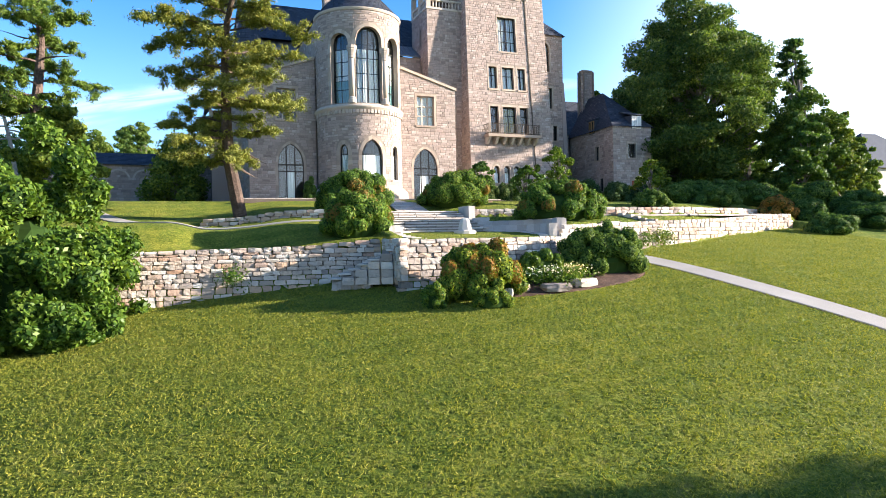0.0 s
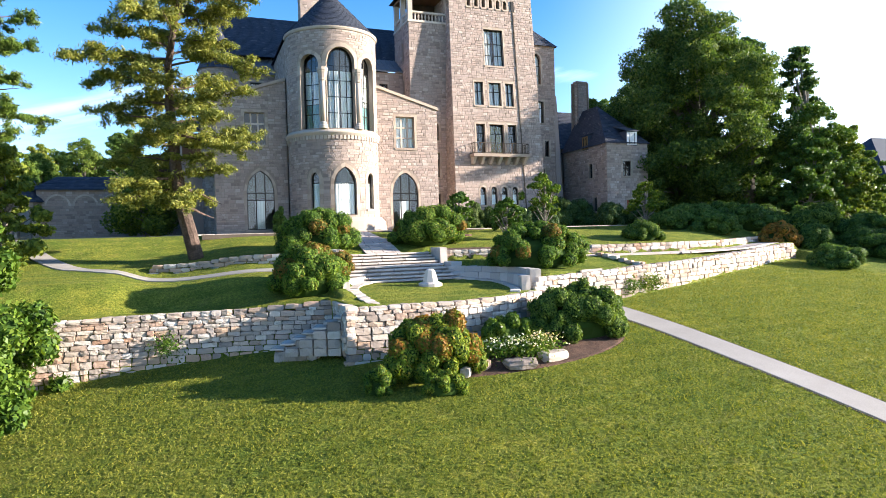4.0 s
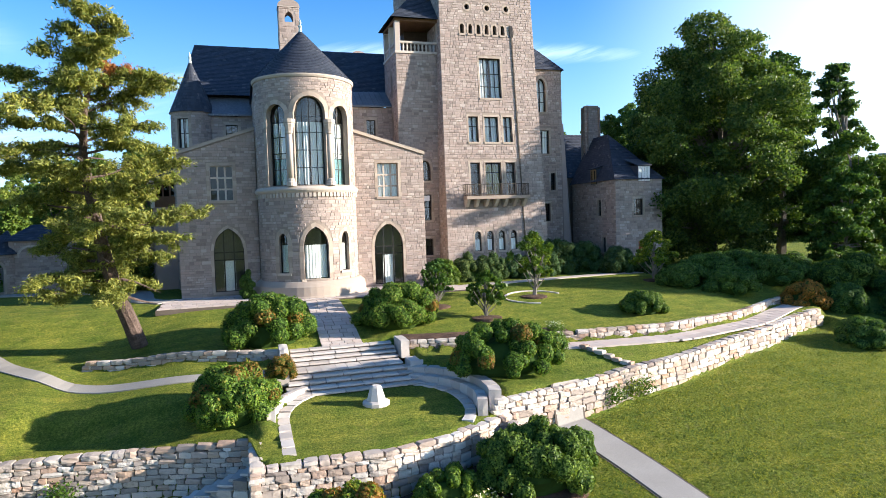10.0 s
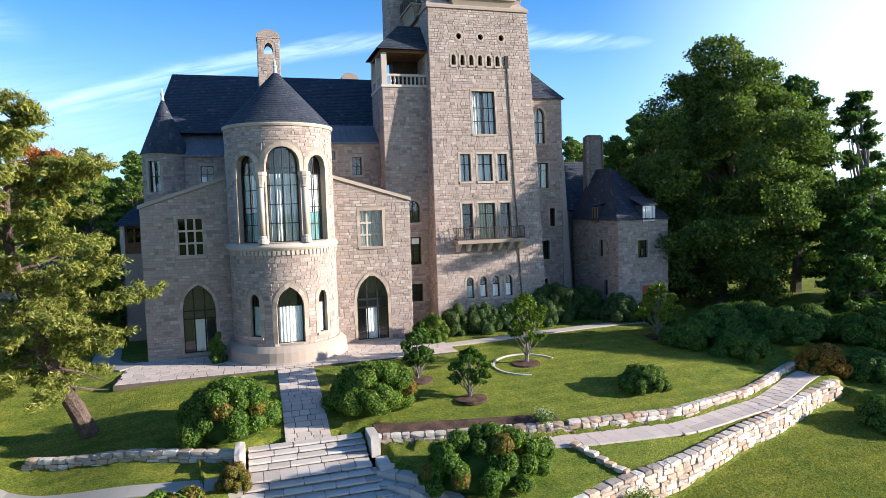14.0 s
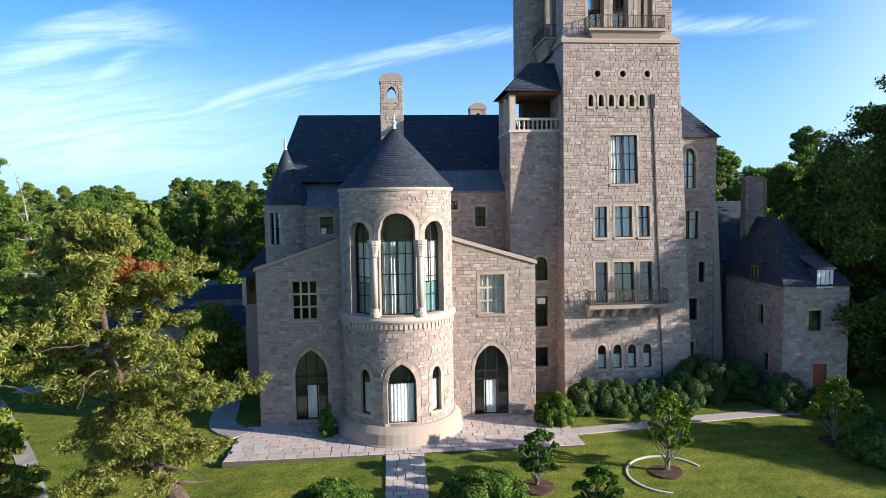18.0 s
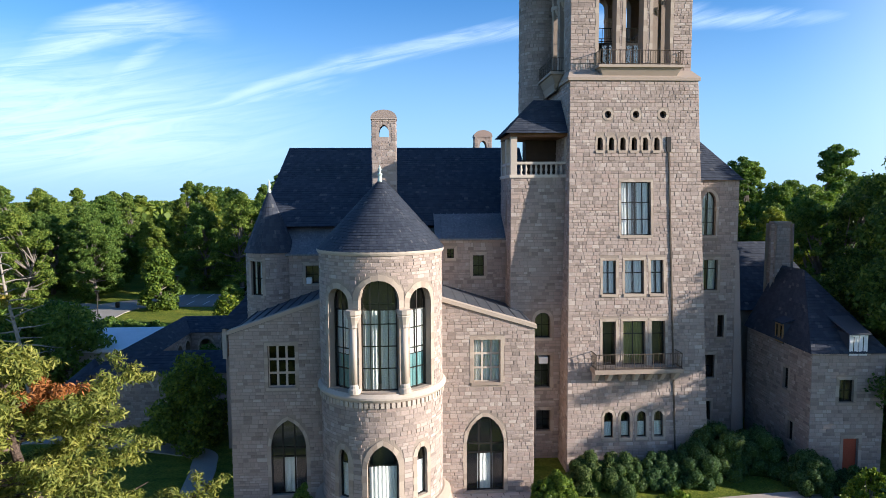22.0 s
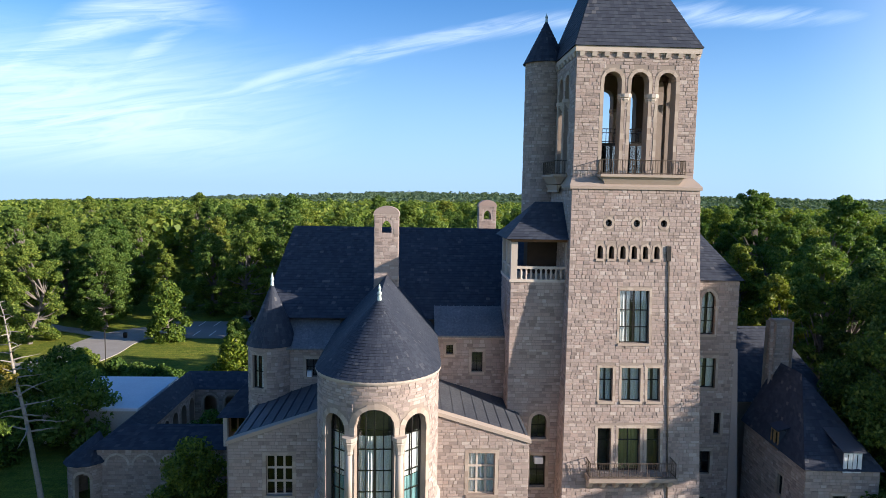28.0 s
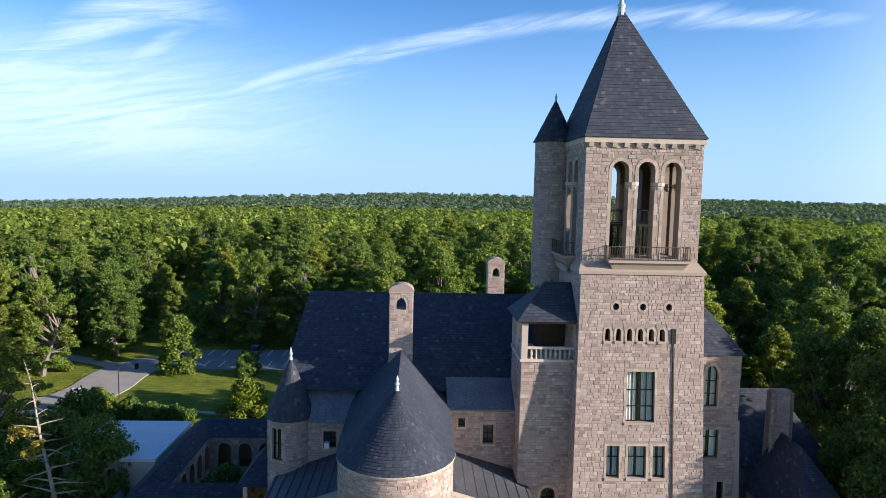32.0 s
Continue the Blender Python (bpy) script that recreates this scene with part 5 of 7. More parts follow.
# wing on the right of the tower
RWP = flat_place((21.3, 8.2, 0), (1, 0, 0), (0, 1, 0))
rw_edge = 5.1
lan = opening(2.85, 1.05, 15.3, 18.6, "point")
rw_ops = [lan, opening(3.0, 1.3, 11.2, 13.5), opening(1.9, 0.4, 7.6, 9.3), opening(4.0, 0.5, 7.6, 9.3), opening(2.75, 1.75, 4.5, 6.3), opening(2.6, 1.6, 1.2, 2.7)]
rwall = wall_part("east_wall", RWP, 0, rw_edge, level(-1), level(19.5), rw_ops)
for o, c, rws in zip(rw_ops, (2, 2, 1, 1, 3, 3), ([0.3, 0.6], [0.7], [0.5], [0.5], [0.5], [0.5])):
    window(rwall, RWP, o, c, rws, 0.3, (curtain_cloth, 0, 1, 0.25) if c == 2 else None, dark_metal, glass)
for u0, z0 in ((2.0, 4.62),):
    s = Shape()
    s.box(21.3 + u0, 21.3 + u0 + 0.62, 7.95, 8.4, z0, z0 + 0.48)
    unit = part("air_conditioner", s, white_paint, rwall, "white window air conditioner")
    for k in range(5):
        s = Shape()
        s.box(21.3 + u0 + 0.06, 21.3 + u0 + 0.56, 7.935, 7.95, z0 + 0.07 + 0.075 * k, z0 + 0.105 + 0.075 * k)
        part("slat", s, dark_metal, unit)
for du in (-0.62, 0.62):
    p = RWP(lan["u"] + du, 0, 0.05)
    s = Shape()
    s.lathe(p.x, p.y, [(0.12, 15.3), (0.09, 15.4), (0.09, 17.1), (0.16, 17.3), (0.16, 17.45)], 10)
    part("colonnette", s, dressed, rwall)
wall_part("east_wall", flat_place((21.3 + rw_edge, 8.2, 0), (0, 1, 0), (-1, 0, 0)), 0, 14, level(-1), level(19.5), [])
s = Shape()
s.hexa([(26.3, 8.0, -1), (27.3, 8.0, -1), (27.3, 9.2, -1), (26.3, 9.2, -1)], [(26.3, 8.2, 14.2), (26.55, 8.2, 14.2), (26.55, 9.0, 14.2), (26.3, 9.0, 14.2)])
part("buttress", s, stone, house)
eF, eB = Vector((26.65, 7.95, 19.4)), Vector((26.65, 22.4, 19.4))
wF, wB = Vector((18.0, 7.95, 19.4)), Vector((18.0, 22.4, 19.4))
rF, rB = Vector((20.6, 14.5, 27.3)), Vector((22.6, 15.1, 26.0))
roof_faces("east_roof", [(wF, eF, rB, rF), (eF, eB, rB), (eB, wB, rF, rB)], house, rng, "", 0.28, 0.3)

# ---------------------------------------------------------------- service house, cloister, far house
def block_house(parent, x0, y0, x1, y1, z0, z1, turn, ops_front=(), ops_left=(), blocks=True):
    """Four stone walls of a wing, in its own turned frame."""
    o = turn
    w = x1 - x0, y1 - y0
    rot = o.to_3x3()
    defs = [((x0, y0), (1, 0), (0, 1), w[0], ops_front), ((x1, y0), (0, 1), (-1, 0), w[1], ()), ((x1, y1), (-1, 0), (0, -1), w[0], ()), ((x0, y1), (0, -1), (1, 0), w[1], ops_left)]
    out = []
    for (px, py), al, inn, ln, ops in defs:
        pl = flat_place(o @ Vector((px, py, 0)), rot @ Vector((*al, 0)), rot @ Vector((*inn, 0)))
        out.append((wall_part("wall", pl, 0, ln, level(z0), level(z1), list(ops), 0.4, parent=parent, blocks=blocks, margin=0.2), pl))
    return out


service = thing("service_wing", (0, 0, 0), "stone service wing with a steep slate hip roof", "house")
ST = Matrix.Translation((27.75, 1.0, 0)) @ Matrix.Rotation(radians(-3), 4, "Z")
f_ops = [opening(2.3, 0.95, 4.9, 6.4), opening(2.75, 1.0, 0.2, 2.5)]
l_ops = [opening(5.6, 0.7, 4.9, 6.4), opening(6.4, 0.7, 1.5, 2.9)]
walls_ = block_house(service, 0, 0, 4.75, 8.6, -2.5, 8.2, ST, f_ops, l_ops)
window(walls_[0][0], walls_[0][1], f_ops[0], 2, [0.5], 0.25)
window(walls_[3][0], walls_[3][1], l_ops[0], 2, [0.5], 0.25)
window(walls_[3][0], walls_[3][1], l_ops[1], 2, [0.5], 0.25)
s = Shape()
s.box(2.27, 3.23, 0.18, 0.26, 0.2, 2.5, ST)
red_door = surface("red_door_paint", [(0.3, (0.25, 0.05, 0.025)), (0.7, (0.36, 0.08, 0.04))], (1, 12), 0.5, 0, None)
part("door", s, red_door, service, "closed red-brown painted door")
c = [ST @ Vector(p) for p in ((-0.2, -0.2, 8.15), (4.95, -0.2, 8.15), (4.95, 8.8, 8.15), (-0.2, 8.8, 8.15))]
r0, r1 = ST @ Vector((2.38, 5.4, 12.9)), ST @ Vector((2.38, 8.8, 12.9))
roof_faces("roof", [(c[0], c[1], r0), (c[3], c[0], r0, r1), (c[1], c[2], r1, r0)], service, rng, "steep dark slate hip roof", 0.28, 0.3)
# dormers: a slated box flush with the wall, a small casement pair in front
ochre_wood = surface("ochre_window_wood", [(0.3, (0.22, 0.13, 0.05)), (0.7, (0.34, 0.21, 0.09))], (2, 14), 0.6, 0, None)
for m_, w_, paint in ((ST @ Matrix.Translation((2.9, 0.15, 0.2)), 1.25, white_paint), (ST @ Matrix.Translation((0.12, 3.9, 0.2)) @ Matrix.Rotation(radians(-90), 4, "Z"), 1.1, ochre_wood)):
    s = Shape()
    s.box(-w_ / 2, w_ / 2, -0.16, 1.3, 7.75, 9.2, m_)
    dorm = part("dormer", s, slate, service, "small slate-hung dormer")
    for k in range(2):
        x = -w_ / 2 + 0.05 + k * (w_ / 2 - 0.02)
        x1 = x + w_ / 2 - 0.08
        s = Shape()
        for a0, a1, b0, b1 in ((x, x1, 7.8, 7.92), (x, x1, 9.02, 9.12), (x, x + 0.1, 7.92, 9.02), (x1 - 0.1, x1, 7.92, 9.02)):
            s.box(a0, a1, -0.24, -0.165, b0, b1, m_)
        case_ = part("casement", s, paint, dorm)
        s = Shape()
        s.box(x + 0.1, x1 - 0.1, -0.2, -0.18, 7.92, 9.02, m_)
        part("pane", s, leaded, case_)
        if paint is white_paint:
            s = Shape()
            s.box(x + 0.1, x + 0.24, -0.215, -0.203, 7.92, 9.02, m_)
            s.box(x1 - 0.24, x1 - 0.1, -0.215, -0.203, 7.92, 9.02, m_)
            part("curtain", s, paint, case_)
    s = Shape()
    s.hexa([m_ @ Vector(p) for p in ((-w_ / 2 - 0.12, -0.36, 9.17), (w_ / 2 + 0.12, -0.36, 9.17), (w_ / 2 + 0.12, 2.2, 9.95), (-w_ / 2 - 0.12, 2.2, 9.95))], [m_ @ Vector(p) for p in ((-w_ / 2 - 0.12, -0.36, 9.25), (w_ / 2 + 0.12, -0.36, 9.25), (w_ / 2 + 0.12, 2.2, 10.03), (-w_ / 2 - 0.12, 2.2, 10.03))])
    part("roof", s, slate, dorm)
# rear part of the service wing with its stack
rear = block_house(service, 27.4, 12.0, 36.5, 21.0, -1, 9.0, Matrix.Identity(4), (), (), False)
e = [Vector(p) for p in ((27.2, 11.6, 9.0), (36.9, 11.6, 9.0), (36.9, 21.4, 9.0), (27.2, 21.4, 9.0))]
k0, k1 = Vector((27.3, 16.5, 14.2)), Vector((34.2, 16.5, 14.2))
roof_faces("roof", [(e[0], e[1], k1, k0), (e[1], e[2], k1), (e[2], e[3], k0, k1)], service, rng, "", 0.28, 0.3)
s, b = Shape(), Shape()
for i, (o, a, w, ln) in enumerate((((29.6, 9.0), (1, 0), (0, 1), 1.85), ((31.45, 9.0), (0, 1), (-1, 0), 1.3), ((31.45, 10.3), (-1, 0), (0, -1), 1.85), ((29.6, 10.3), (0, -1), (1, 0), 1.3))):
    pl = flat_place((*o, 0), (*a, 0), (*w, 0), 0.02)
    pierced(s, pl, 0, ln, level(7), level(16.1), [], 0.1)
    ashlar(b, pl, 0.02, ln - 0.02, level(7), level(16.1), [], rng)
s.box(29.85, 31.2, 9.25, 10.05, 16.0, 16.25)
stack = part("chimney", s, mortar, service, "tapering stone chimney stack")
part("stone_block", b, stone, stack, kind="stuff")

cloister = thing("cloister", (0.9, 1.0, 0.4), "low stone cloister range with slate roof and blind arches", "house")
CP = flat_place((-24.2, 12.2, 0), (1, 0, 0), (0, 1, 0))
c_ops = [opening(6.15, 0.75, 0.6, 2.7, "round"), opening(7.1, 0.9, 0.4, 3.1, "round"), opening(8.05, 0.75, 0.6, 2.7, "round")]
cw = wall_part("wall", CP, 0, 13.0, level(-1.5), level(4.0), c_ops, 0.5, parent=cloister, margin=0.2)
for k in range(3):
    o = opening(1.6 + 2.2 * k, 1.9, 1.0, 3.5, "round")
    pts = [p for p in outline(o) if p[1] > 2.4]
    for p, q in zip(pts[::2], pts[2::2]):
        t = Shape()
        strip(t, CP, p, q, 0.16, 0.0, -0.09)
        part("arch_stone", t, dressed, cw)
DR = drum_place(-25.2, 12.8, 1.5)
d_ops = [opening(0.2, 1.15, -0.3, 2.2, "round")]
wall_part("porch_wall", DR, 1.5 * radians(-150), 1.5 * radians(110), level(-1.5), level(2.9), d_ops, 0.4, 0.3, parent=cloister, margin=0.2)
cone = []
for k in range(12):
    a0, a1 = math.tau * k / 12, math.tau * (k + 1) / 12
    p, q = [Vector((-25.2 + 1.8 * math.cos(a), 12.8 + 1.8 * math.sin(a), 2.85)) for a in (a0, a1)]
    cone.append((p, q, Vector((-24.6, 13.6, 4.9))))
roof_faces("porch_roof", cone, cloister, rng)
wall_part("wall", flat_place((-24.2, 31.6, 0), (0, -1, 0), (1, 0, 0)), 0, 19.4, level(-1.5), level(4.0), [], 0.5, parent=cloister)
inner = [opening(1.4 + 2.2 * k, 1.4, 0.5, 3.3, "round") for k in range(5)]
wall_part("wall", flat_place((-21.7, 16.4, 0), (0, 1, 0), (-1, 0, 0)), 0, 11.2, level(-1), level(3.9), inner, 0.5, parent=cloister)
wall_part("wall", flat_place((-21.7, 27.6, 0), (1, 0, 0), (0, 1, 0)), 0, 11.8, level(-1), level(3.9), [opening(1.6 + 2.2 * k, 1.4, 0.5, 3.3, "round") for k in range(4)], 0.5, parent=cloister)
wall_part("wall", flat_place((-9.9, 31.6, 0), (-1, 0, 0), (0, -1, 0)), 0, 14.5, level(-1), level(3.9), [], 0.5, parent=cloister, blocks=False)
V = Vector
roof_faces("roof", [(V((-24.6, 11.9, 3.95)), V((-11.2, 11.9, 3.95)), V((-11.2, 14.1, 5.3)), V((-22.9, 14.1, 5.3))),
                    (V((-11.2, 16.6, 3.95)), V((-21.6, 16.6, 3.95)), V((-22.9, 14.1, 5.3)), V((-11.2, 14.1, 5.3))),
                    (V((-24.6, 31.9, 3.95)), V((-24.6, 11.9, 3.95)), V((-22.9, 14.1, 5.3)), V((-22.9, 29.6, 5.3))),
                    (V((-21.6, 16.6, 3.95)), V((-21.6, 27.4, 3.95)), V((-22.9, 29.6, 5.3)), V((-22.9, 14.1, 5.3))),
                    (V((-21.6, 27.4, 3.95)), V((-9.9, 27.4, 3.95)), V((-9.9, 29.6, 5.3)), V((-22.9, 29.6, 5.3))),
                    (V((-9.9, 31.9, 3.95)), V((-24.6, 31.9, 3.95)), V((-22.9, 29.6, 5.3)), V((-9.9, 29.6, 5.3)))], cloister, rng, "blue-grey slate cloister roof", 0.3, 0.36)
s = Shape()
s.box(-11.2, -10.9, 11.9, 17, -1, 5.4)
part("gable", s, stone, cloister)
# link with a timber loggia beside the wing
s = Shape()
s.box(-11.4, -8.85, 8.3, 11.0, -1, 6.8)
link_ = part("link_wall", s, stone, house)
s = Shape()
for y in (8.0,):
    s.box(-11.5, -11.2, 7.9, 8.2, 6.75, 9.0)
    s.box(-9.3, -9.0, 7.9, 8.2, 6.75, 9.0)
part("loggia_post", s, dressed, house)
s = Shape()
s.box(-11.3, -8.9, 8.4, 8.6, 6.8, 9.0)
logg = part("loggia_panel", s, timber, house, "brown timber loggia panel")
for k in range(3):
    q = Shape()
    q.box(-11.05 + 0.55 * k, -10.65 + 0.55 * k, 8.36, 8.39, 7.7, 8.75)
    part("pane", q, leaded, logg)
roof_faces("loggia_roof", [(V((-11.9, 7.6, 9.0)), V((-8.75, 7.6, 9.0)), V((-8.75, 11.0, 10.9)), V((-10.4, 11.0, 10.9))), (V((-11.9, 13.0, 9.0)), V((-11.9, 7.6, 9.0)), V((-10.4, 11.0, 10.9)))], house, rng, "", 0.28, 0.3)

annex = thing("annex", (-29.6, 29.8, 0), "low annex with a flat white roof", "building")
s = Shape()
s.box(-4.6, 4.6, -5.2, 5.0, -1, 3.4)
part("wall", s, far_render, annex)
s = Shape()
s.box(-4.8, 4.75, -5.4, 5.2, 3.4, 3.7)
part("roof", s, white_roof, annex, "white flat roof")

far_house = thing("far_house", (98, 22, -1.2), "distant tan house with a grey hip roof", "house")
s = Shape()
s.box(-9, 9, -7, 7, -3, 8)
fw = part("wall", s, far_render, far_house)
for k in range(4):
    for z in (1.2, 5.0):
        q = Shape()
        q.box(-9.05, -8.95, -5.6 + 3.2 * k, -4.4 + 3.2 * k, z, z + 1.8)
        part("window", q, leaded, far_house)
s = Shape()
q = [V(p) for p in ((-9.6, -7.6, 8), (9.6, -7.6, 8), (9.6, 7.6, 8), (-9.6, 7.6, 8))]
a, b = V((-2, 0, 15)), V((2, 0, 15))
for f in ((q[0], q[1], b, a), (q[1], q[2], b), (q[2], q[3], a, b), (q[3], q[0], a)):
    s.poly(*f)
part("roof", s, slate, far_house)
s = Shape()
s.box(-7.6, -6.2, 1.6, 3.0, 7.5, 14.2)
part("chimney", s, far_render, far_house)

# ---------------------------------------------------------------- parking and drive behind the house
def pad(name, corners, z, material, label, category):
    s = Shape()
    top = [V((x, y, z)) for x, y in corners]
    s.hexa([p - V((0, 0, 0.6)) for p in top], top)
    return solid(name, s, material, label, category, kind="structure")


pad("parking_lot", [(-40.5, 67.3), (-12, 67.8), (-14, 81.5), (-44, 80.0)], 0.46, asphalt, "grey asphalt parking lot with white bay lines", "parking lot")
for k in range(9):
    s = Shape()
    s.box(-39.5 + 2.7 * k, -39.35 + 2.7 * k, 76.4, 80.6, 0.463, 0.467)
    solid("bay_line", s, white_paint, "thin white painted bay line on the asphalt", "road marking", "bay lines", "structure")
    if k < 8:
        s = Shape()
        s.box(-35.2 + 2.7 * k, -35.05 + 2.7 * k, 69.0, 72.8, 0.463, 0.467)
        solid("bay_line", s, white_paint, "thin white painted bay line on the asphalt", "road marking", "bay lines", "structure")
ribbon("access_road", spline([(-40.0, 72.2), (-45.0, 69.8), (-46.9, 64.0), (-46.8, 56.0), (-49.5, 49.0), (-60.0, 40.0), (-80.0, 34.0)]), 4.6, 0.12, concrete, "pale access road to the parking lot", "road", 3.0, lambda x, y: 0.36)
ribbon("side_path", spline([(-49.0, 68.0), (-53.5, 71.0), (-62.0, 75.0), (-72.0, 82.0)]), 1.3, 0.13, concrete, "pale path leading into the wood", "path", 3.0, lambda x, y: 0.36)
ribbon("court_path", spline([(-9.6, -1.4), (-11.4, 0.6), (-12.2, 5.0), (-13.4, 7.5), (-19.0, 9.4), (-24.0, 10.8), (-30.0, 11.0)]), 0.85, 0.08, concrete, "grey paved path to the cloister", "path", 0.8)
ribbon("house_walk", spline([(10.9, -3.4), (14.6, -3.0), (19.5, -2.2), (26.5, -1.6), (30.0, -2.4)]), 0.55, 0.06, flagstone, "pale flagstone walk along the shrubs", "path", 0.8)

car = thing("car", (-28.6, 78.6, 0.46), "grey parked estate car in a bay", "car")
s = Shape()
s.rings([[(x, -2.2 + 0.02, z) for x, z in ((-0.85, 0.35), (0.85, 0.35), (0.88, 0.8), (-0.88, 0.8))], [(x, 2.2, z) for x, z in ((-0.85, 0.35), (0.85, 0.35), (0.88, 0.75), (-0.88, 0.75))]])
body = part("body", s, car_paint, car)
s = Shape()
s.hexa([(-0.86, -1.9, 0.8), (0.86, -1.9, 0.8), (0.86, 1.0, 0.8), (-0.86, 1.0, 0.8)], [(-0.68, -1.6, 1.45), (0.68, -1.6, 1.45), (0.68, 0.3, 1.45), (-0.68, 0.3, 1.45)])
part("cabin", s, leaded, car)
s = Shape()
s.box(-0.69, 0.69, -1.6, 0.3, 1.44, 1.5)
part("roof", s, car_paint, car)
for x in (-0.8, 0.8):
    for y in (-1.4, 1.4):
        s = Shape()
        s.tube([(x - 0.1, y, 0.32), (x + 0.1, y, 0.32)], 0.32, 14)
        part("wheel", s, rubber, car)

for (x, y) in ((-41.3, 51.9), (-36.1, 68.0), (-33.0, 26.6)):
    lamp = thing("lamp_post", (x, y, 0.35 if y > 50 else 0.0), "slim dark lamp post on the lawn", "lamp", "lamp posts")
    s = Shape()
    s.tube([(0, 0, -0.3), (0, 0, 5.0)], 0.07, 6)
    part("pole", s, dark_metal, lamp)
    s = Shape()
    s.box(-0.3, 0.3, -0.2, 0.2, 5.0, 5.15)
    part("head", s, dark_metal, lamp)

notice = thing("notice_board", (-46.6, 51.0, 0.4), "white notice board on two posts beside the road", "sign")
s = Shape()
s.box(-0.9, 0.9, -0.05, 0.05, 0.5, 1.9)
part("board", s, white_paint, notice)
for x in (-0.95, 0.95):
    s = Shape()
    s.box(x - 0.05, x + 0.05, -0.05, 0.05, -0.3, 2.0)
    part("post", s, dark_metal, notice)
s = Shape()
s.lathe(0, 0, [(0.3, 0.0), (0.34, 0.5), (0.34, 0.95), (0.1, 1.05)], 12)
bin_ = solid("litter_bin", s, dark_metal, "dark round litter bin beside the drive", "bin")
bin_.location = (-45.5, 67.2, 0.36)
ribbon("lawn_edge_path", spline([(-38.0, 47.2), (-36.1, 48.0), (-30.0, 47.4), (-24.0, 46.7), (-19.0, 46.5)]), 0.45, 0.1, concrete, "thin pale path along the lawn's edge", "path", 2.0)

# ---------------------------------------------------------------- garden stonework
def rock_mesh(name, material, seed, round_by=0.12, rough_by=0.05):
    """A rough block of unit size, standing on z = 0 at its middle."""
    r = random.Random(seed)
    s = Shape()
    n = 2
    idx = {}
    for i in range(n + 1):
        for j in range(n + 1):
            for k in range(n + 1):
                if 0 < i < n and 0 < j < n and 0 < k < n:
                    continue
                p = V((i / n - 0.5, j / n - 0.5, k / n - 0.5))
                edge = sum(abs(c) > 0.4 for c in p)
                p *= 1 - round_by * (0, 0, 0.45, 1.0)[edge] * 0.8
                idx[i, j, k] = len(s.v)
                s.v.append(tuple(c + r.uniform(-rough_by, rough_by) for c in p))
    for ax in range(3):
        for side in (0, n):
            for a in range(n):
                for b in range(n):
                    def at(u, v):
                        q = [0, 0, 0]
                        q[ax], q[(ax + 1) % 3], q[(ax + 2) % 3] = side, u, v
                        return idx[tuple(q)]
                    f = (at(a, b), at(a + 1, b), at(a + 1, b + 1), at(a, b + 1))
                    s.f.append(f if side else f[::-1])
    return s.mesh(name, material)


rocks = [rock_mesh("stone", rubble, k) for k in range(10)]
caps = [rock_mesh("coping_stone", rubble, 40 + k, 0.2) for k in range(6)]
slabs = [rock_mesh("slab", stepstone, 60 + k, 0.05, 0.022) for k in range(6)]
risers = [rock_mesh("riser", shaded_riser_stone, 160 + k, 0.02, 0.01) for k in range(3)]
flags = [rock_mesh("paver", flagstone, 80 + k, 0.03, 0.02) for k in range(5)]


def lay(name, mesh, parent, at, yaw, size, tilt=0.0, roll=0.0):
    ob = new(name, mesh)
    ob.parent = parent
    ob.location, ob.rotation_euler, ob.scale = at, (roll, tilt, yaw), size
    return ob


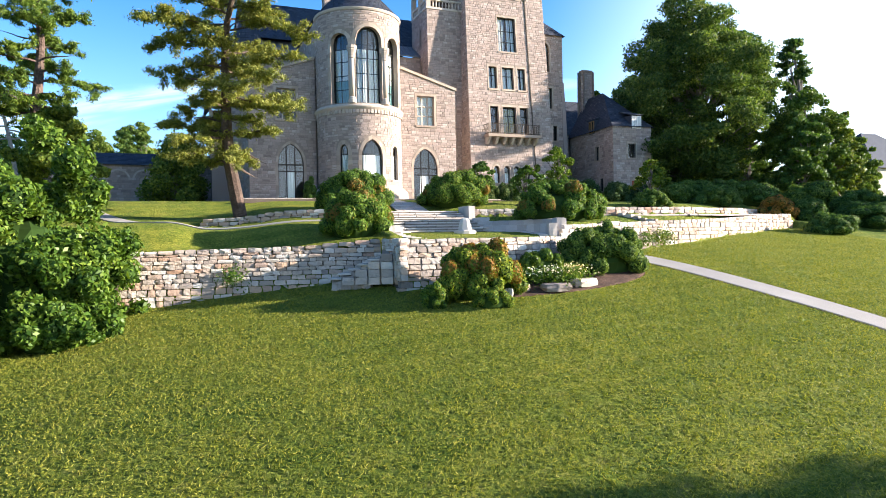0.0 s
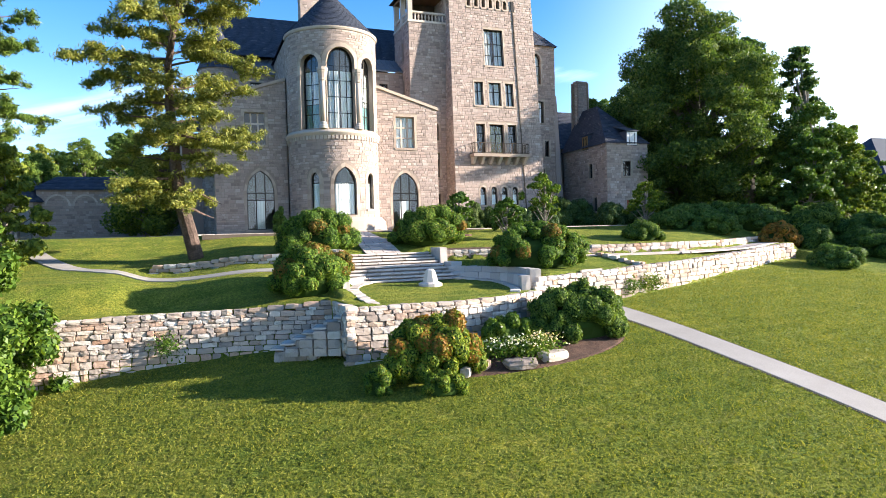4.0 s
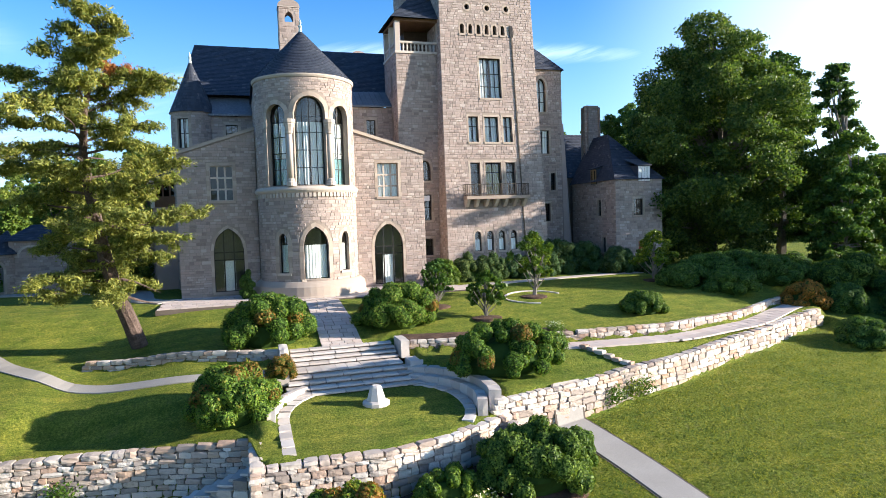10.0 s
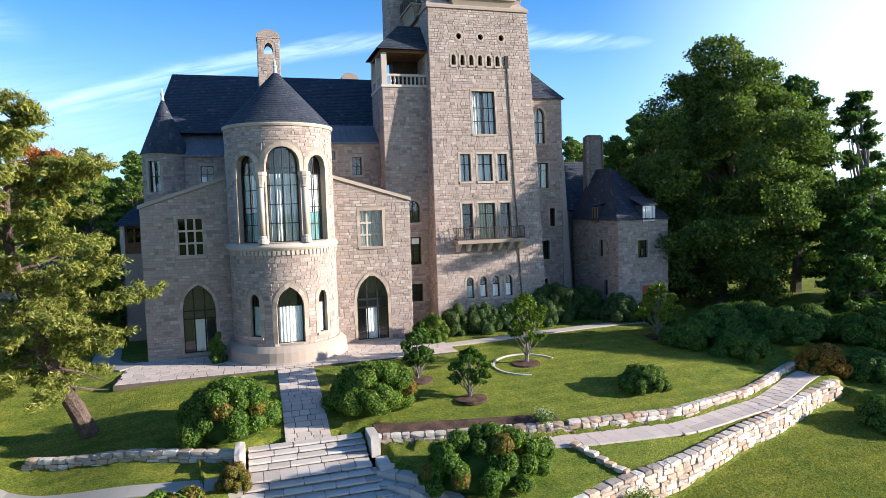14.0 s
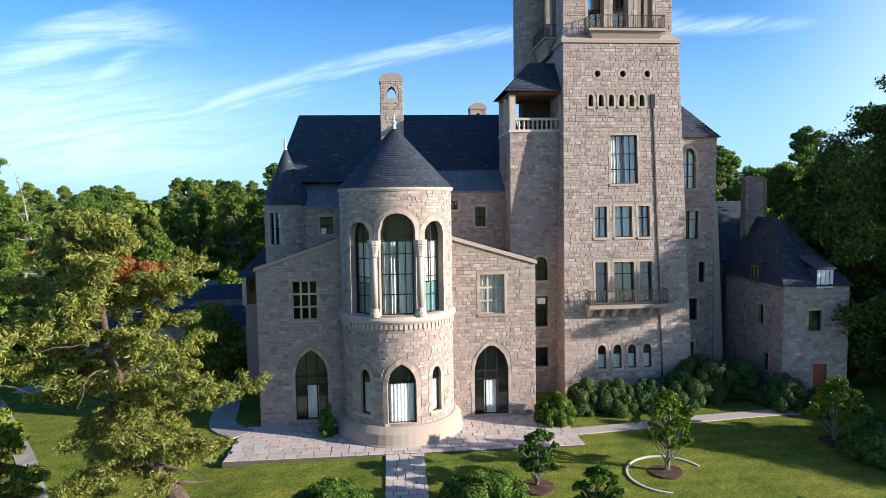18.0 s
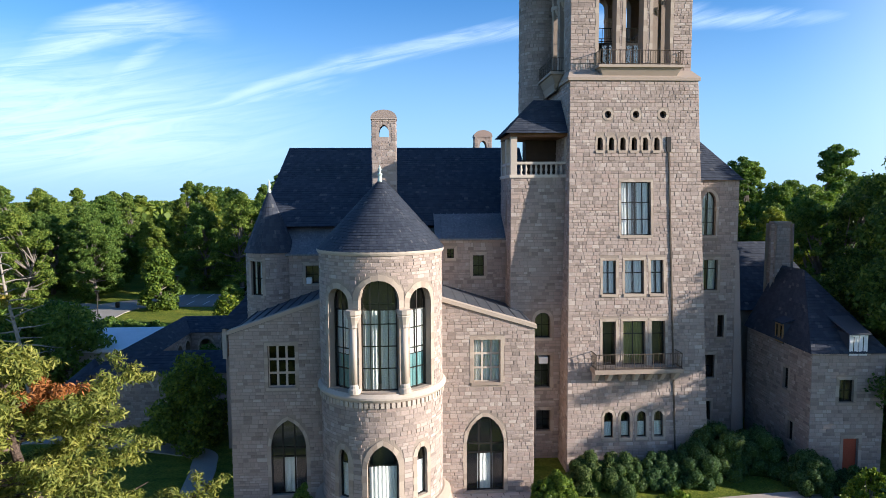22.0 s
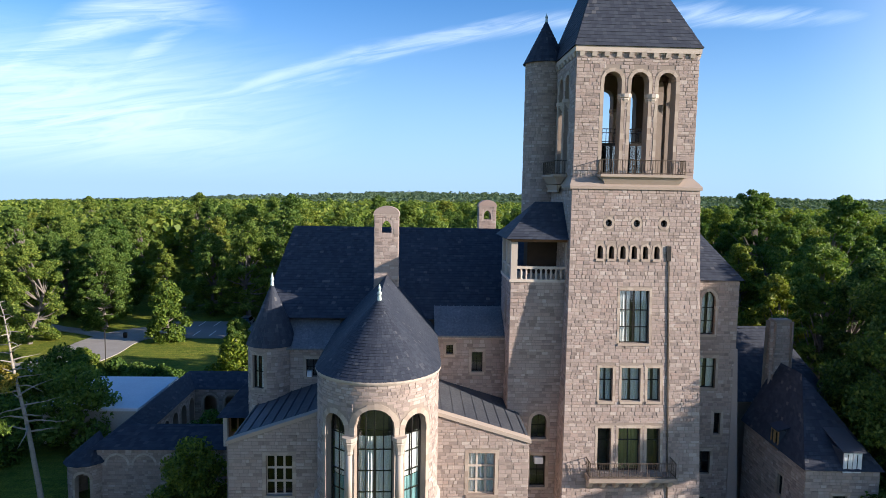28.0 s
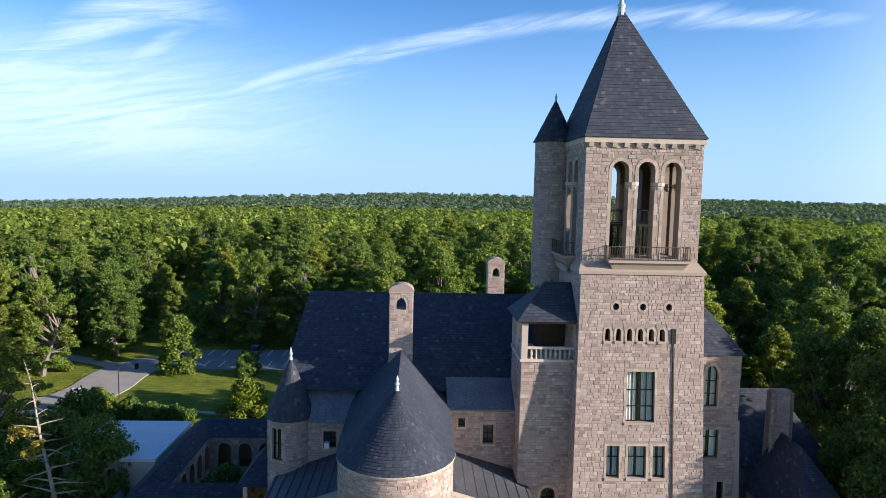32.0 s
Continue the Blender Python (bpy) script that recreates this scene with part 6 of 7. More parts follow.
def stone_wall(name, x0, x1, foot_z, top_z, label, path=None, thick=0.5, course=(0.17, 0.34), length=(0.25, 0.75), cap=True, kind="structure", core_drop=0.08, step=0.5):
    """A dry-stone wall along path(x) from x0 to x1: an earth core, stones laid in courses, a row of coping stones."""
    path = path or (lambda x: (x, front_line(x)))
    r = random.Random(round(x0 * 100))
    n = max(2, round((x1 - x0) / step))
    pts = [V(path(x0 + (x1 - x0) * i / n)) for i in range(n + 1)]
    xs_ = [x0 + (x1 - x0) * i / n for i in range(n + 1)]
    cum = [0.0]
    for p, q in zip(pts, pts[1:]):
        cum.append(cum[-1] + (q - p).length)

    def at(d):
        for i in range(n):
            if d <= cum[i + 1] or i == n - 1:
                t = (d - cum[i]) / max(1e-6, cum[i + 1] - cum[i])
                p = pts[i].lerp(pts[i + 1], t)
                return p, (pts[i + 1] - pts[i]).normalized(), xs_[i] + (xs_[i + 1] - xs_[i]) * t

    s = Shape()
    rings = []
    for i, p in enumerate(pts):
        d = (pts[min(i + 1, n)] - pts[max(i - 1, 0)]).normalized()
        nn = V((-d.y, d.x))
        a, b = p + nn * 0.1, p + nn * (thick - 0.06)
        zt, zf = top_z(xs_[i]) - core_drop - (0.2 if cap else 0.0), foot_z(xs_[i]) - 0.5
        rings.append([(a.x, a.y, zf), (b.x, b.y, zf), (b.x, b.y, zt), (a.x, a.y, zt)])
    s.rings(rings)
    wall = solid(name, s, earth, label, "garden wall", kind=kind)
    z_lo = min(foot_z(x) for x in xs_) - 0.15
    z_hi = max(top_z(x) for x in xs_)
    z = z_lo
    while z < z_hi:
        h = r.uniform(*course)
        d = -r.uniform(0, 0.3)
        while d < cum[-1]:
            ln = r.uniform(*length)
            p, t, x = at(min(max(d + ln / 2, 0.05), cum[-1] - 0.05))
            lim = top_z(x) - (0.2 if cap else 0.02)
            lo, hi = z, z + h
            if hi > foot_z(x) - 0.1 and lo < lim - 0.06:
                hi = min(hi, lim)
                nn = V((-t.y, t.x))
                c = p + nn * (0.16 + r.uniform(-0.03, 0.03))
                lay("stone", r.choice(rocks), wall, (c.x, c.y, (lo + hi) / 2), math.atan2(t.y, t.x) + r.uniform(-0.05, 0.05), (ln * 0.97, 0.36, (hi - lo) * 0.95), r.uniform(-0.05, 0.05))
            d += ln
        z += h
    if cap:
        d = 0.0
        while d < cum[-1] - 0.1:
            ln = min(r.uniform(0.4, 0.85), cum[-1] - d)
            p, t, x = at(d + ln / 2)
            nn = V((-t.y, t.x))
            c = p + nn * (thick / 2)
            lay("coping_stone", r.choice(caps), wall, (c.x, c.y, top_z(x) - 0.1), math.atan2(t.y, t.x), (ln * 0.97, thick + 0.06, r.uniform(0.2, 0.27)), r.uniform(-0.03, 0.03), r.uniform(-0.03, 0.03))
            d += ln
    return wall


foot_g = lambda x: lower_ground(x, front_line(x) - 0.2)
stone_wall("retaining_wall_left", -17.2, -4.62, foot_g, wall_top, "tall dry-stone retaining wall of pale and rusty fieldstone")
stone_wall("retaining_wall_ring", -4.55, 5.9, foot_g, lambda x: -3.25, "curved dry-stone wall before the round lawn", lambda x: (x, front_line(min(x, 5.45))))
stone_wall("steps_wall", 0.0, 2.75, lambda x: -5.0, lambda x: -3.2, "short dry-stone wall above the corner steps", lambda x: (-4.62, -23.35 - x), 0.45)
stone_wall("retaining_wall_right", 5.6, 33.0, foot_g, wall_top, "long dry-stone retaining wall rising along the lawn", length=(0.3, 0.95), course=(0.18, 0.36))
stone_wall("return_wall", 0.0, 1.9, lambda x: -4.9, lambda x: -3.35 - 0.35 * x, "short stone wing wall beside the footpath", lambda x: (5.7 + 1.2 * x, -24.7 - 0.75 * x), 0.5)
stone_wall("bank_wall", -12.7, -2.75, lambda x: upper_ground(x, bank_line(x) - 0.5), lambda x: upper_ground(x, bank_line(x) + 0.3) + 0.16, "low dry-stone wall under the pine", lambda x: (x, bank_line(x) - 0.25), 0.4, (0.2, 0.3))
stone_wall("kerb_wall", 13.2, 32.5, lambda x: upper_ground(x, walk_line(x) - 0.5) + 0.1, lambda x: upper_ground(x, walk_line(x) + 0.3) + 0.1, "low stone kerb wall edging the upper lawn", lambda x: (x, walk_line(x) - 0.22), 0.36, (0.2, 0.3))
stone_wall("bed_wall", 3.4, 13.0, lambda x: upper_ground(x, walk_line(x) - 0.6), lambda x: upper_ground(x, walk_line(x) + 0.3) + 0.05, "low mossy stone wall of a planting bed", lambda x: (x, walk_line(x) - 0.22), 0.36, (0.2, 0.3))
stone_wall("triangle_wall", 0.0, 4.9, lambda x: upper_ground(12.4 + 0.28 * x, -19.0 - 0.55 * x) - 0.3, lambda x: upper_ground(12.4 + 0.28 * x, -19.0 - 0.55 * x) + 0.2, "low stone edging between two lawns", lambda x: (12.4 + 0.28 * x, -19.0 - 0.55 * x), 0.36, (0.2, 0.3))

# steps from the walk to the round lawn
r_ = random.Random(3)
stairs = thing("garden_steps", (0, 0, 0), "broad pale stone garden steps in two flights", "steps")
levels_ = [(-14.75, -1.42), (-15.15, -1.58), (-15.55, -1.74), (-15.95, -1.9), (-16.35, -2.06), (-17.3, -2.22), (-17.75, -2.4), (-18.2, -2.58), (-18.65, -2.74)]
for i, (y, z) in enumerate(levels_):
    y1 = levels_[i + 1][0] if i + 1 < len(levels_) else -19.1
    wide = 2.75 if i < 5 else 2.85 + 0.12 * (i - 4)
    x = 0.35 - wide
    while x < 0.35 + wide - 0.1:
        ln = min(r_.uniform(0.8, 1.6) if i != 4 else r_.uniform(0.5, 0.75), 0.35 + wide - x)
        lay("tread", r_.choice(slabs), stairs, (x + ln / 2, (y + y1) / 2 - 0.02, z - 0.045), 0, (ln * 0.985, abs(y1 - y) + 0.12, 0.09))
        lay("riser", r_.choice(risers), stairs, (x + ln / 2, (y + y1) / 2 + 0.1, z - 0.2), 0, (ln * 0.985, abs(y1 - y) + 0.06, 0.22))
        x += ln
for x, y, z in ((-2.75, -15.6, -1.55), (3.45, -15.7, -1.62)):
    lay("cheek_block", r_.choice(slabs), stairs, (x, y, z), 0, (0.45, 1.7, 0.95))
lay("cheek_block", r_.choice(slabs), stairs, (-2.95, -17.3, -2.2), 0, (0.6, 1.2, 0.7))
lay("cheek_block", r_.choice(slabs), stairs, (3.7, -17.3, -2.25), 0, (0.7, 1.2, 0.6))

ring_seat = thing("ring_bench", (RING[0], RING[1], 0), "curved stone bench wall round the small lawn", "garden wall")
for tier, (ra, rb, zt, h, a0, a1) in enumerate(((3.75, 4.25, -2.8, 0.25, -35, 232), (4.3, 4.75, -2.5, 0.4, -24, 52), (4.8, 5.35, -2.2, 0.6, -19, 50), (4.3, 4.65, -2.5, 0.4, 128, 182))):
    a = a0
    while a < a1:
        step_ = r_.uniform(8, 13)
        m_ = radians(a + step_ / 2)
        rr = (ra + rb) / 2
        y = RING[1] + rr * math.sin(m_)
        x = RING[0] + rr * math.cos(m_)
        if m_ > radians(185):
            # the left arm runs straight on to the front wall
            x, y, m_ = RING[0] - rr, RING[1] - rr * (m_ - math.pi), math.pi
        if y > front_line(x) + 0.6 and (tier or y > (-24.3 if x > RING[0] else -25.7)) and not (tier == 0 and y > -18.6 and abs(x - 0.35) < 3.0):
            drop = 0.4 * smooth(-19, -25.5, y) if tier == 0 else 0.0
            h = h if tier == 0 else abs(zt + (3.3 if tier < 3 else 3.0))
            lay("bench_stone" if tier else "edging_stone", r_.choice(slabs), ring_seat, (x - RING[0], y - RING[1], zt - drop - h / 2), m_ + math.pi / 2, (rr * radians(step_) * 0.97, rb - ra, h))
        a += step_

ribbon("planting_strip", spline([(3.6, walk_line(3.6) + 0.75), (8.0, walk_line(8) + 0.75), (13.0, walk_line(13) + 0.7)]), 0.55, 0.04, mulch, "strip of brown mulch above the low wall", "flower bed", 0.6)

# little flight up from the lower lawn
low_steps = thing("corner_steps", (0, 0, 0), "rough stone steps climbing against the wall", "steps")
for k in range(8):
    z = -5.05 + 0.22 * k
    lay("tread", r_.choice(slabs), low_steps, (-7.0 + 0.42 * k, -23.35 - 0.2 * k - 0.3, z), -0.42, (0.62, 1.0, 0.09))
    lay("riser", r_.choice(rocks), low_steps, (-6.9 + 0.42 * k, -23.35 - 0.2 * k - 0.28, z - 0.6), -0.42, (0.5, 0.96, 1.12))
for k in range(5):
    for j in range(k + 1):
        lay("side_stone", r_.choice(rocks), low_steps, (-6.55 + 0.55 * k, -24.35 - 0.27 * k, -5.15 + 0.36 * j), -0.45, (0.58, 0.4, 0.36))

sundial = thing("sundial_base", (0.9, -21.1, -2.97), "pale weathered stone sundial pedestal on the round lawn", "pedestal")
s = Shape()
s.lathe(0, 0, [(0.62, -0.1), (0.62, 0.12), (0.5, 0.2)], 12)
part("foot", s, stepstone, sundial)
s = Shape()
s.lathe(0, 0, [(0.42, 0.2), (0.36, 0.45), (0.27, 0.75), (0.24, 0.8), (0.18, 0.86)], 8)
part("shaft", s, stepstone, sundial)

# patio and walk of laid stones
patio = Shape()
patio.box(-9.9, 11.2, -5.6, 0.3, -0.35, -0.03)
patio_ob = solid("patio", patio, earth, "paved patio of buff and pinkish flagstones", "patio", kind="structure")
y = -5.6
while y < -0.05:
    h = min(r_.uniform(0.42, 0.62), -0.02 - y)
    x = -9.9 + r_.uniform(0, 0.3)
    while x < 11.2:
        ln = min(r_.uniform(0.5, 1.05), 11.2 - x)
        if ln > 0.1 and h > 0.1:
            lay("paver", r_.choice(flags), patio_ob, (x + ln / 2, y + h / 2, -0.03), 0, (ln * 0.955, h * 0.935, 0.08))
        x += ln
    y += h
walk_s = Shape()
n = 20
walk_s.rings([[(-0.65, y, walk_height(0, y) - 0.03), (1.6, y, walk_height(0, y) - 0.03), (1.6, y, walk_height(0, y) - 0.4), (-0.65, y, walk_height(0, y) - 0.4)] for y in [-14.6 + 9.1 * k / n for k in range(n + 1)]])
walk_ob = solid("stone_walk", walk_s, earth, "flagged walk between two shrubs leading to the steps", "path", kind="structure")
y = -14.6
while y < -5.65:
    h = min(r_.uniform(0.4, 0.6), -5.6 - y)
    x = -0.65
    slope = (walk_height(0, y + h) - walk_height(0, y)) / h
    while x < 1.55:
        ln = min(r_.uniform(0.4, 0.8), 1.6 - x)
        lay("paver", r_.choice(flags), walk_ob, (x + ln / 2, y + h / 2, walk_height(0, y + h / 2) - 0.025), 0, (ln * 0.94, h * 0.92, 0.08), 0, math.atan(slope))
        x += ln
    y += h
# stone walkway along the kerb
terrace_walk = thing("terrace_walk", (0, 0, 0), "curving flagstone walkway under the kerb wall", "path", kind="structure")
x = 9.0
while x < 34:
    y0 = walk_line(x) - 0.45
    sl = math.atan2(walk_line(x + 0.7) - walk_line(x), 0.7)
    for k in range(2):
        ob = lay("paver", r_.choice(flags), terrace_walk, (x, y0 - 0.4 - 0.78 * k, upper_ground(x, walk_line(x) - 1.0) - 0.02), sl, (0.755, 0.76, 0.1))
    x += 0.76 * math.cos(sl)
bed = Shape()
bed.rings([[(2.2 + 5.6 * rr * math.cos(math.tau * k / 40), -27.3 + 2.35 * rr * math.sin(math.tau * k / 40), lower_ground(2.2 + 5.6 * rr * math.cos(math.tau * k / 40), -27.3 + 2.35 * rr * math.sin(math.tau * k / 40)) + h) for k in range(40)] for rr, h in ((1.04, -0.05), (1.0, 0.06), (0.6, 0.14), (0.1, 0.16))], True)
solid("flower_bed", bed, mulch, "bed of dark bark mulch before the wall", "flower bed", kind="structure")
for x, y, a, size in ((0.1, -28.95, 0.3, (0.75, 0.6, 0.5)), (1.6, -29.4, -0.2, (1.4, 0.85, 0.4)), (3.2, -29.2, 0.25, (1.3, 0.8, 0.42)), (-0.7, -29.3, 0.9, (0.5, 0.4, 0.4))):
    ob = tagged(new("boulder", rock_mesh("boulder", rubble, 90 + int(x * 10), 0.3)), "pale flat boulder half sunk in the bed", "boulder", "bed boulders")
    ob.location, ob.rotation_euler, ob.scale = (x, y, lower_ground(x, y) + 0.2), (0, 0, a), size
for x, y in ((7.3, -9.7), (9.5, -13.0), (14.7, -8.8), (26.3, -6.5)):
    s = Shape()
    z = upper_ground(x, y)
    s.lathe(x, y, [(0.95, z - 0.1), (0.93, z + 0.05), (0.5, z + 0.09), (0.1, z + 0.12)], 18)
    solid("mulch_ring", s, mulch, "ring of brown mulch round a young tree", "mulch", "tree rings", "structure")
s = Shape()
z = upper_ground(14.7, -8.8)
for k in range(26):
    a0, a1 = radians(20 + 9 * k), radians(20 + 9 * (k + 1))
    pts = [(14.7 + rr * math.cos(a), -9.2 + rr * 0.9 * math.sin(a)) for rr, a in ((2.15, a0), (2.15, a1), (2.27, a1), (2.27, a0))]
    s.hexa([(px, py, upper_ground(px, py) - 0.1) for px, py in pts], [(px, py, upper_ground(px, py) + 0.07) for px, py in pts])
solid("stone_ring", s, stepstone, "low pale stone ring round a young tree", "edging", kind="structure")

# ---------------------------------------------------------------- plants
def leaf_mesh(name, material, centre, normal, size, seed, ratio=0.55):
    """Many small pointed leaves as one mesh."""
    g = np.random.default_rng(seed)
    n = len(centre)
    normal = normal / np.maximum(1e-6, np.linalg.norm(normal, axis=1))[:, None]
    a = np.cross(normal, g.normal(size=(n, 3)))
    a /= np.maximum(1e-6, np.linalg.norm(a, axis=1))[:, None]
    b = np.cross(normal, a)
    sz = (size * g.uniform(0.6, 1.35, n))[:, None]
    v = np.stack([centre - a * sz, centre + b * sz * ratio + normal * sz * 0.12, centre + a * sz, centre - b * sz * ratio + normal * sz * 0.12], 1).reshape(-1, 3)
    me = bpy.data.meshes.new(name)
    me.vertices.add(4 * n)
    me.vertices.foreach_set("co", v.astype(np.float32).ravel())
    me.loops.add(4 * n)
    me.loops.foreach_set("vertex_index", np.arange(4 * n, dtype=np.int32))
    me.polygons.add(n)
    me.polygons.foreach_set("loop_start", np.arange(0, 4 * n, 4, dtype=np.int32))
    me.update()
    me.validate()
    me.materials.append(material)
    return me


def lobes_cloud(lobes, n, seed, shell=(0.8, 1.06), wild=0.7, squash_low=None):
    """Points and normals on the skins of many round lobes (centre, radius x, y, z), none deep inside another."""
    g = np.random.default_rng(seed)
    lob = np.array([(*c, *r) for c, r in lobes], float)
    area = (lob[:, 3] * lob[:, 4] * lob[:, 5]) ** (2 / 3)
    pick = g.choice(len(lob), int(n * 1.6), p=area / area.sum())
    d = g.normal(size=(len(pick), 3))
    d /= np.linalg.norm(d, axis=1)[:, None]
    rad = g.uniform(*shell, len(pick))[:, None]
    rad *= 1 + 0.12 * np.sin(d[:, :1] * 7 + pick[:, None]) * np.sin(d[:, 1:2] * 6 + 2 * pick[:, None])
    p = lob[pick, :3] + d * rad * lob[pick, 3:]
    keep = np.ones(len(p), bool)
    for k in range(len(lob)):
        q = (p - lob[k, :3]) / lob[k, 3:]
        keep &= (np.einsum("ij,ij->i", q, q) > 0.62) | (pick == k)
    p, d = p[keep][:n], d[keep][:n]
    return p, d + g.normal(size=d.shape) * wild


def blob(s, c, r, seed, n=10):
    """A lumpy closed body that fills a lobe."""
    rr = random.Random(seed)
    rings = []
    for i in range(1, n):
        t = math.pi * i / n
        rings.append([(c[0] + r[0] * math.sin(t) * math.cos(a) * rr.uniform(0.9, 1.08), c[1] + r[1] * math.sin(t) * math.sin(a) * rr.uniform(0.9, 1.08), c[2] - r[2] * math.cos(t)) for a in (math.tau * j / (2 * n) for j in range(2 * n))])
    s.rings(rings)


# solid filler under the leaves; shade between them is put into its dark colour
core_shade = leaf_material("shrub_inner_shade", [(0, (0.02, 0.04, 0.008)), (1, (0.035, 0.07, 0.012))], 0.0, 0.9)


def shrub(name, at, radius, height, seed, material, label, leaves=5000, size=0.085, lumps=26, extra=None, group="garden shrubs", sunk=0.15, wild=0.45, shell=(0.9, 1.06), ragged=0.0):
    """A mound of many rounded lobes of leaves over a dense heart, coloured dark as inner shade."""
    r = random.Random(seed)
    rx, ry = radius if isinstance(radius, tuple) else (radius, radius)
    ob = thing(name, at, label, "shrub", group)
    lobes = []
    small = min(rx, ry)
    lumps = round(lumps * 1.7)
    for k in range(lumps):
        f = (k + 0.5) / lumps
        a = k * 2.399 + r.uniform(-0.3, 0.3)
        up = math.asin(min(1.0, 1.0 - 0.98 * f)) + r.uniform(-0.08, 0.08)
        q = small * r.uniform(0.17, 0.3) * (26 / lumps) ** 0.35
        out = r.uniform(0.68 - 0.2 * ragged, 0.88 + 0.3 * ragged)
        x, y, z = rx * out * math.cos(up) * math.cos(a), ry * out * math.cos(up) * math.sin(a), height * out * abs(math.sin(up)) + 0.1 * height
        lobes.append(((x, y, max(z, q * 0.5)), (q * r.uniform(0.95, 1.2), q * r.uniform(0.95, 1.2), q * r.uniform(0.8, 1.05) * min(1.3, max(0.75, height / small)))))
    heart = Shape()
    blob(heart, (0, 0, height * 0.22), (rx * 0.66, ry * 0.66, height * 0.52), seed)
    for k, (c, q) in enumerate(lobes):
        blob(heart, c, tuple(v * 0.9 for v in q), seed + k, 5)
    part("heart", heart, core_shade, ob, kind="stuff")
    p, d = lobes_cloud(lobes, int(leaves * 2.6), seed, shell, wild)
    ok = p[:, 2] > -sunk
    part("foliage", None, None, ob, data=leaf_mesh("foliage", material, p[ok], d[ok], size * 0.72, seed))
    if extra:
        mat, share, es = extra
        g = np.random.default_rng(seed + 5)
        picks = g.choice(len(lobes), max(1, int(len(lobes) * share)), replace=False)
        sub = [lobes[k] for k in picks if lobes[k][0][2] > height * 0.3] or [lobes[0]]
        p, d = lobes_cloud(sub, int(leaves * share * 2.2), seed + 9, (0.98, 1.1))
        ok = p[:, 2] > height * 0.25
        part("turned_leaves", None, None, ob, "rust-coloured turned leaves", data=leaf_mesh("turned_leaves", mat, p[ok], d[ok], es, seed + 3))
    return ob


def gz(x, y):
    return ground_height(x, y)


def bush(x, y, radius, height, seed, material=shrub_leaf, label="rounded dense green evergreen shrub", **k):
    return shrub("shrub", (x, y, gz(x, y) - 0.05), radius, height, seed, material, label, **k)


rust = (rust_leaf, 0.16, 0.06)
bush(-3.3, -12.5, (2.6, 2.5), 2.6, 1, label="large rounded evergreen shrub beside the flagged walk", leaves=9000, extra=(rust_leaf, 0.1, 0.07))
bush(4.1, -12.3, (2.7, 2.3), 2.3, 2, label="large rounded evergreen shrub beside the flagged walk", leaves=9000, extra=(rust_leaf, 0.08, 0.07))
bush(-5.2, -20.7, (2.0, 2.0), 2.15, 3, label="rounded evergreen shrub with rusty tips above the wall", leaves=9000, extra=(rust_leaf, 0.25, 0.07))
bush(-3.0, -17.5, 0.75, 0.95, 4, rust_leaf, "small rust-brown shrub by the steps", leaves=1500, size=0.06, lumps=9)
bush(7.6, -20.4, (3.5, 2.0), 2.2, 5, shrub_leaf, "broad evergreen shrub with brown tips behind the wall", leaves=11000, lumps=34, extra=(rust_leaf, 0.2, 0.07))
bush(-1.7, -28.4, (2.2, 1.7), 2.3, 6, shrub_leaf, "evergreen shrub with rusty tips in the bed", leaves=11000, lumps=32, extra=(rust_leaf, 0.3, 0.07))
bush(-4.1, -29.2, 0.62, 1.05, 7, shrub_leaf, "small clipped ball-shaped shrub", leaves=2600, size=0.05, lumps=12)
bush(-1.9, -30.2, (1.0, 0.65), 0.8, 8, shrub_leaf, "low rounded green shrub in the bed", leaves=2400, size=0.06, lumps=12)
bush(5.9, -26.9, (2.6, 1.9), 2.4, 9, yew_leaf, "dark rounded evergreen shrub in the bed", leaves=11000, lumps=32)
bush(2.2, -27.2, (1.6, 0.95), 1.5, 10, laurel_leaf, "loose light green shrub against the wall", leaves=4500, size=0.09, lumps=14)
bush(7.9, -26.2, (1.1, 0.9), 1.4, 11, yew_leaf, "dark evergreen shrub beside the footpath", leaves=3200, lumps=12)
bush(19.6, -14.4, (1.75, 1.4), 1.35, 12, yew_leaf, "clipped round evergreen shrub on the upper lawn", leaves=7000)
bush(10.4, -1.7, (1.5, 1.2), 1.9, 13, laurel_leaf, "bright green rounded shrub against the wing", leaves=5000, size=0.08)
bush(-4.3, -2.2, (0.6, 0.6), 2.0, 14, yew_leaf, "small upright evergreen shrub in the corner", leaves=2500, lumps=10)
for k, (x, y, rx, h) in enumerate(((13.0, 0.4, 1.5, 2.0), (15.2, 0.3, 1.6, 2.1), (17.6, 0.6, 1.6, 1.8), (20.0, 1.0, 1.8, 2.4), (22.4, 2.6, 2.2, 2.8), (25.0, 2.4, 2.2, 2.6), (26.8, -0.6, 1.6, 2.2), (29.2, -2.0, 1.7, 1.7))):
    bush(x, y, rx, h, 20 + k, hemlock_leaf, "dark evergreen shrub in a row along the house foot", leaves=4500, size=0.09, lumps=14, group="foundation shrubs")
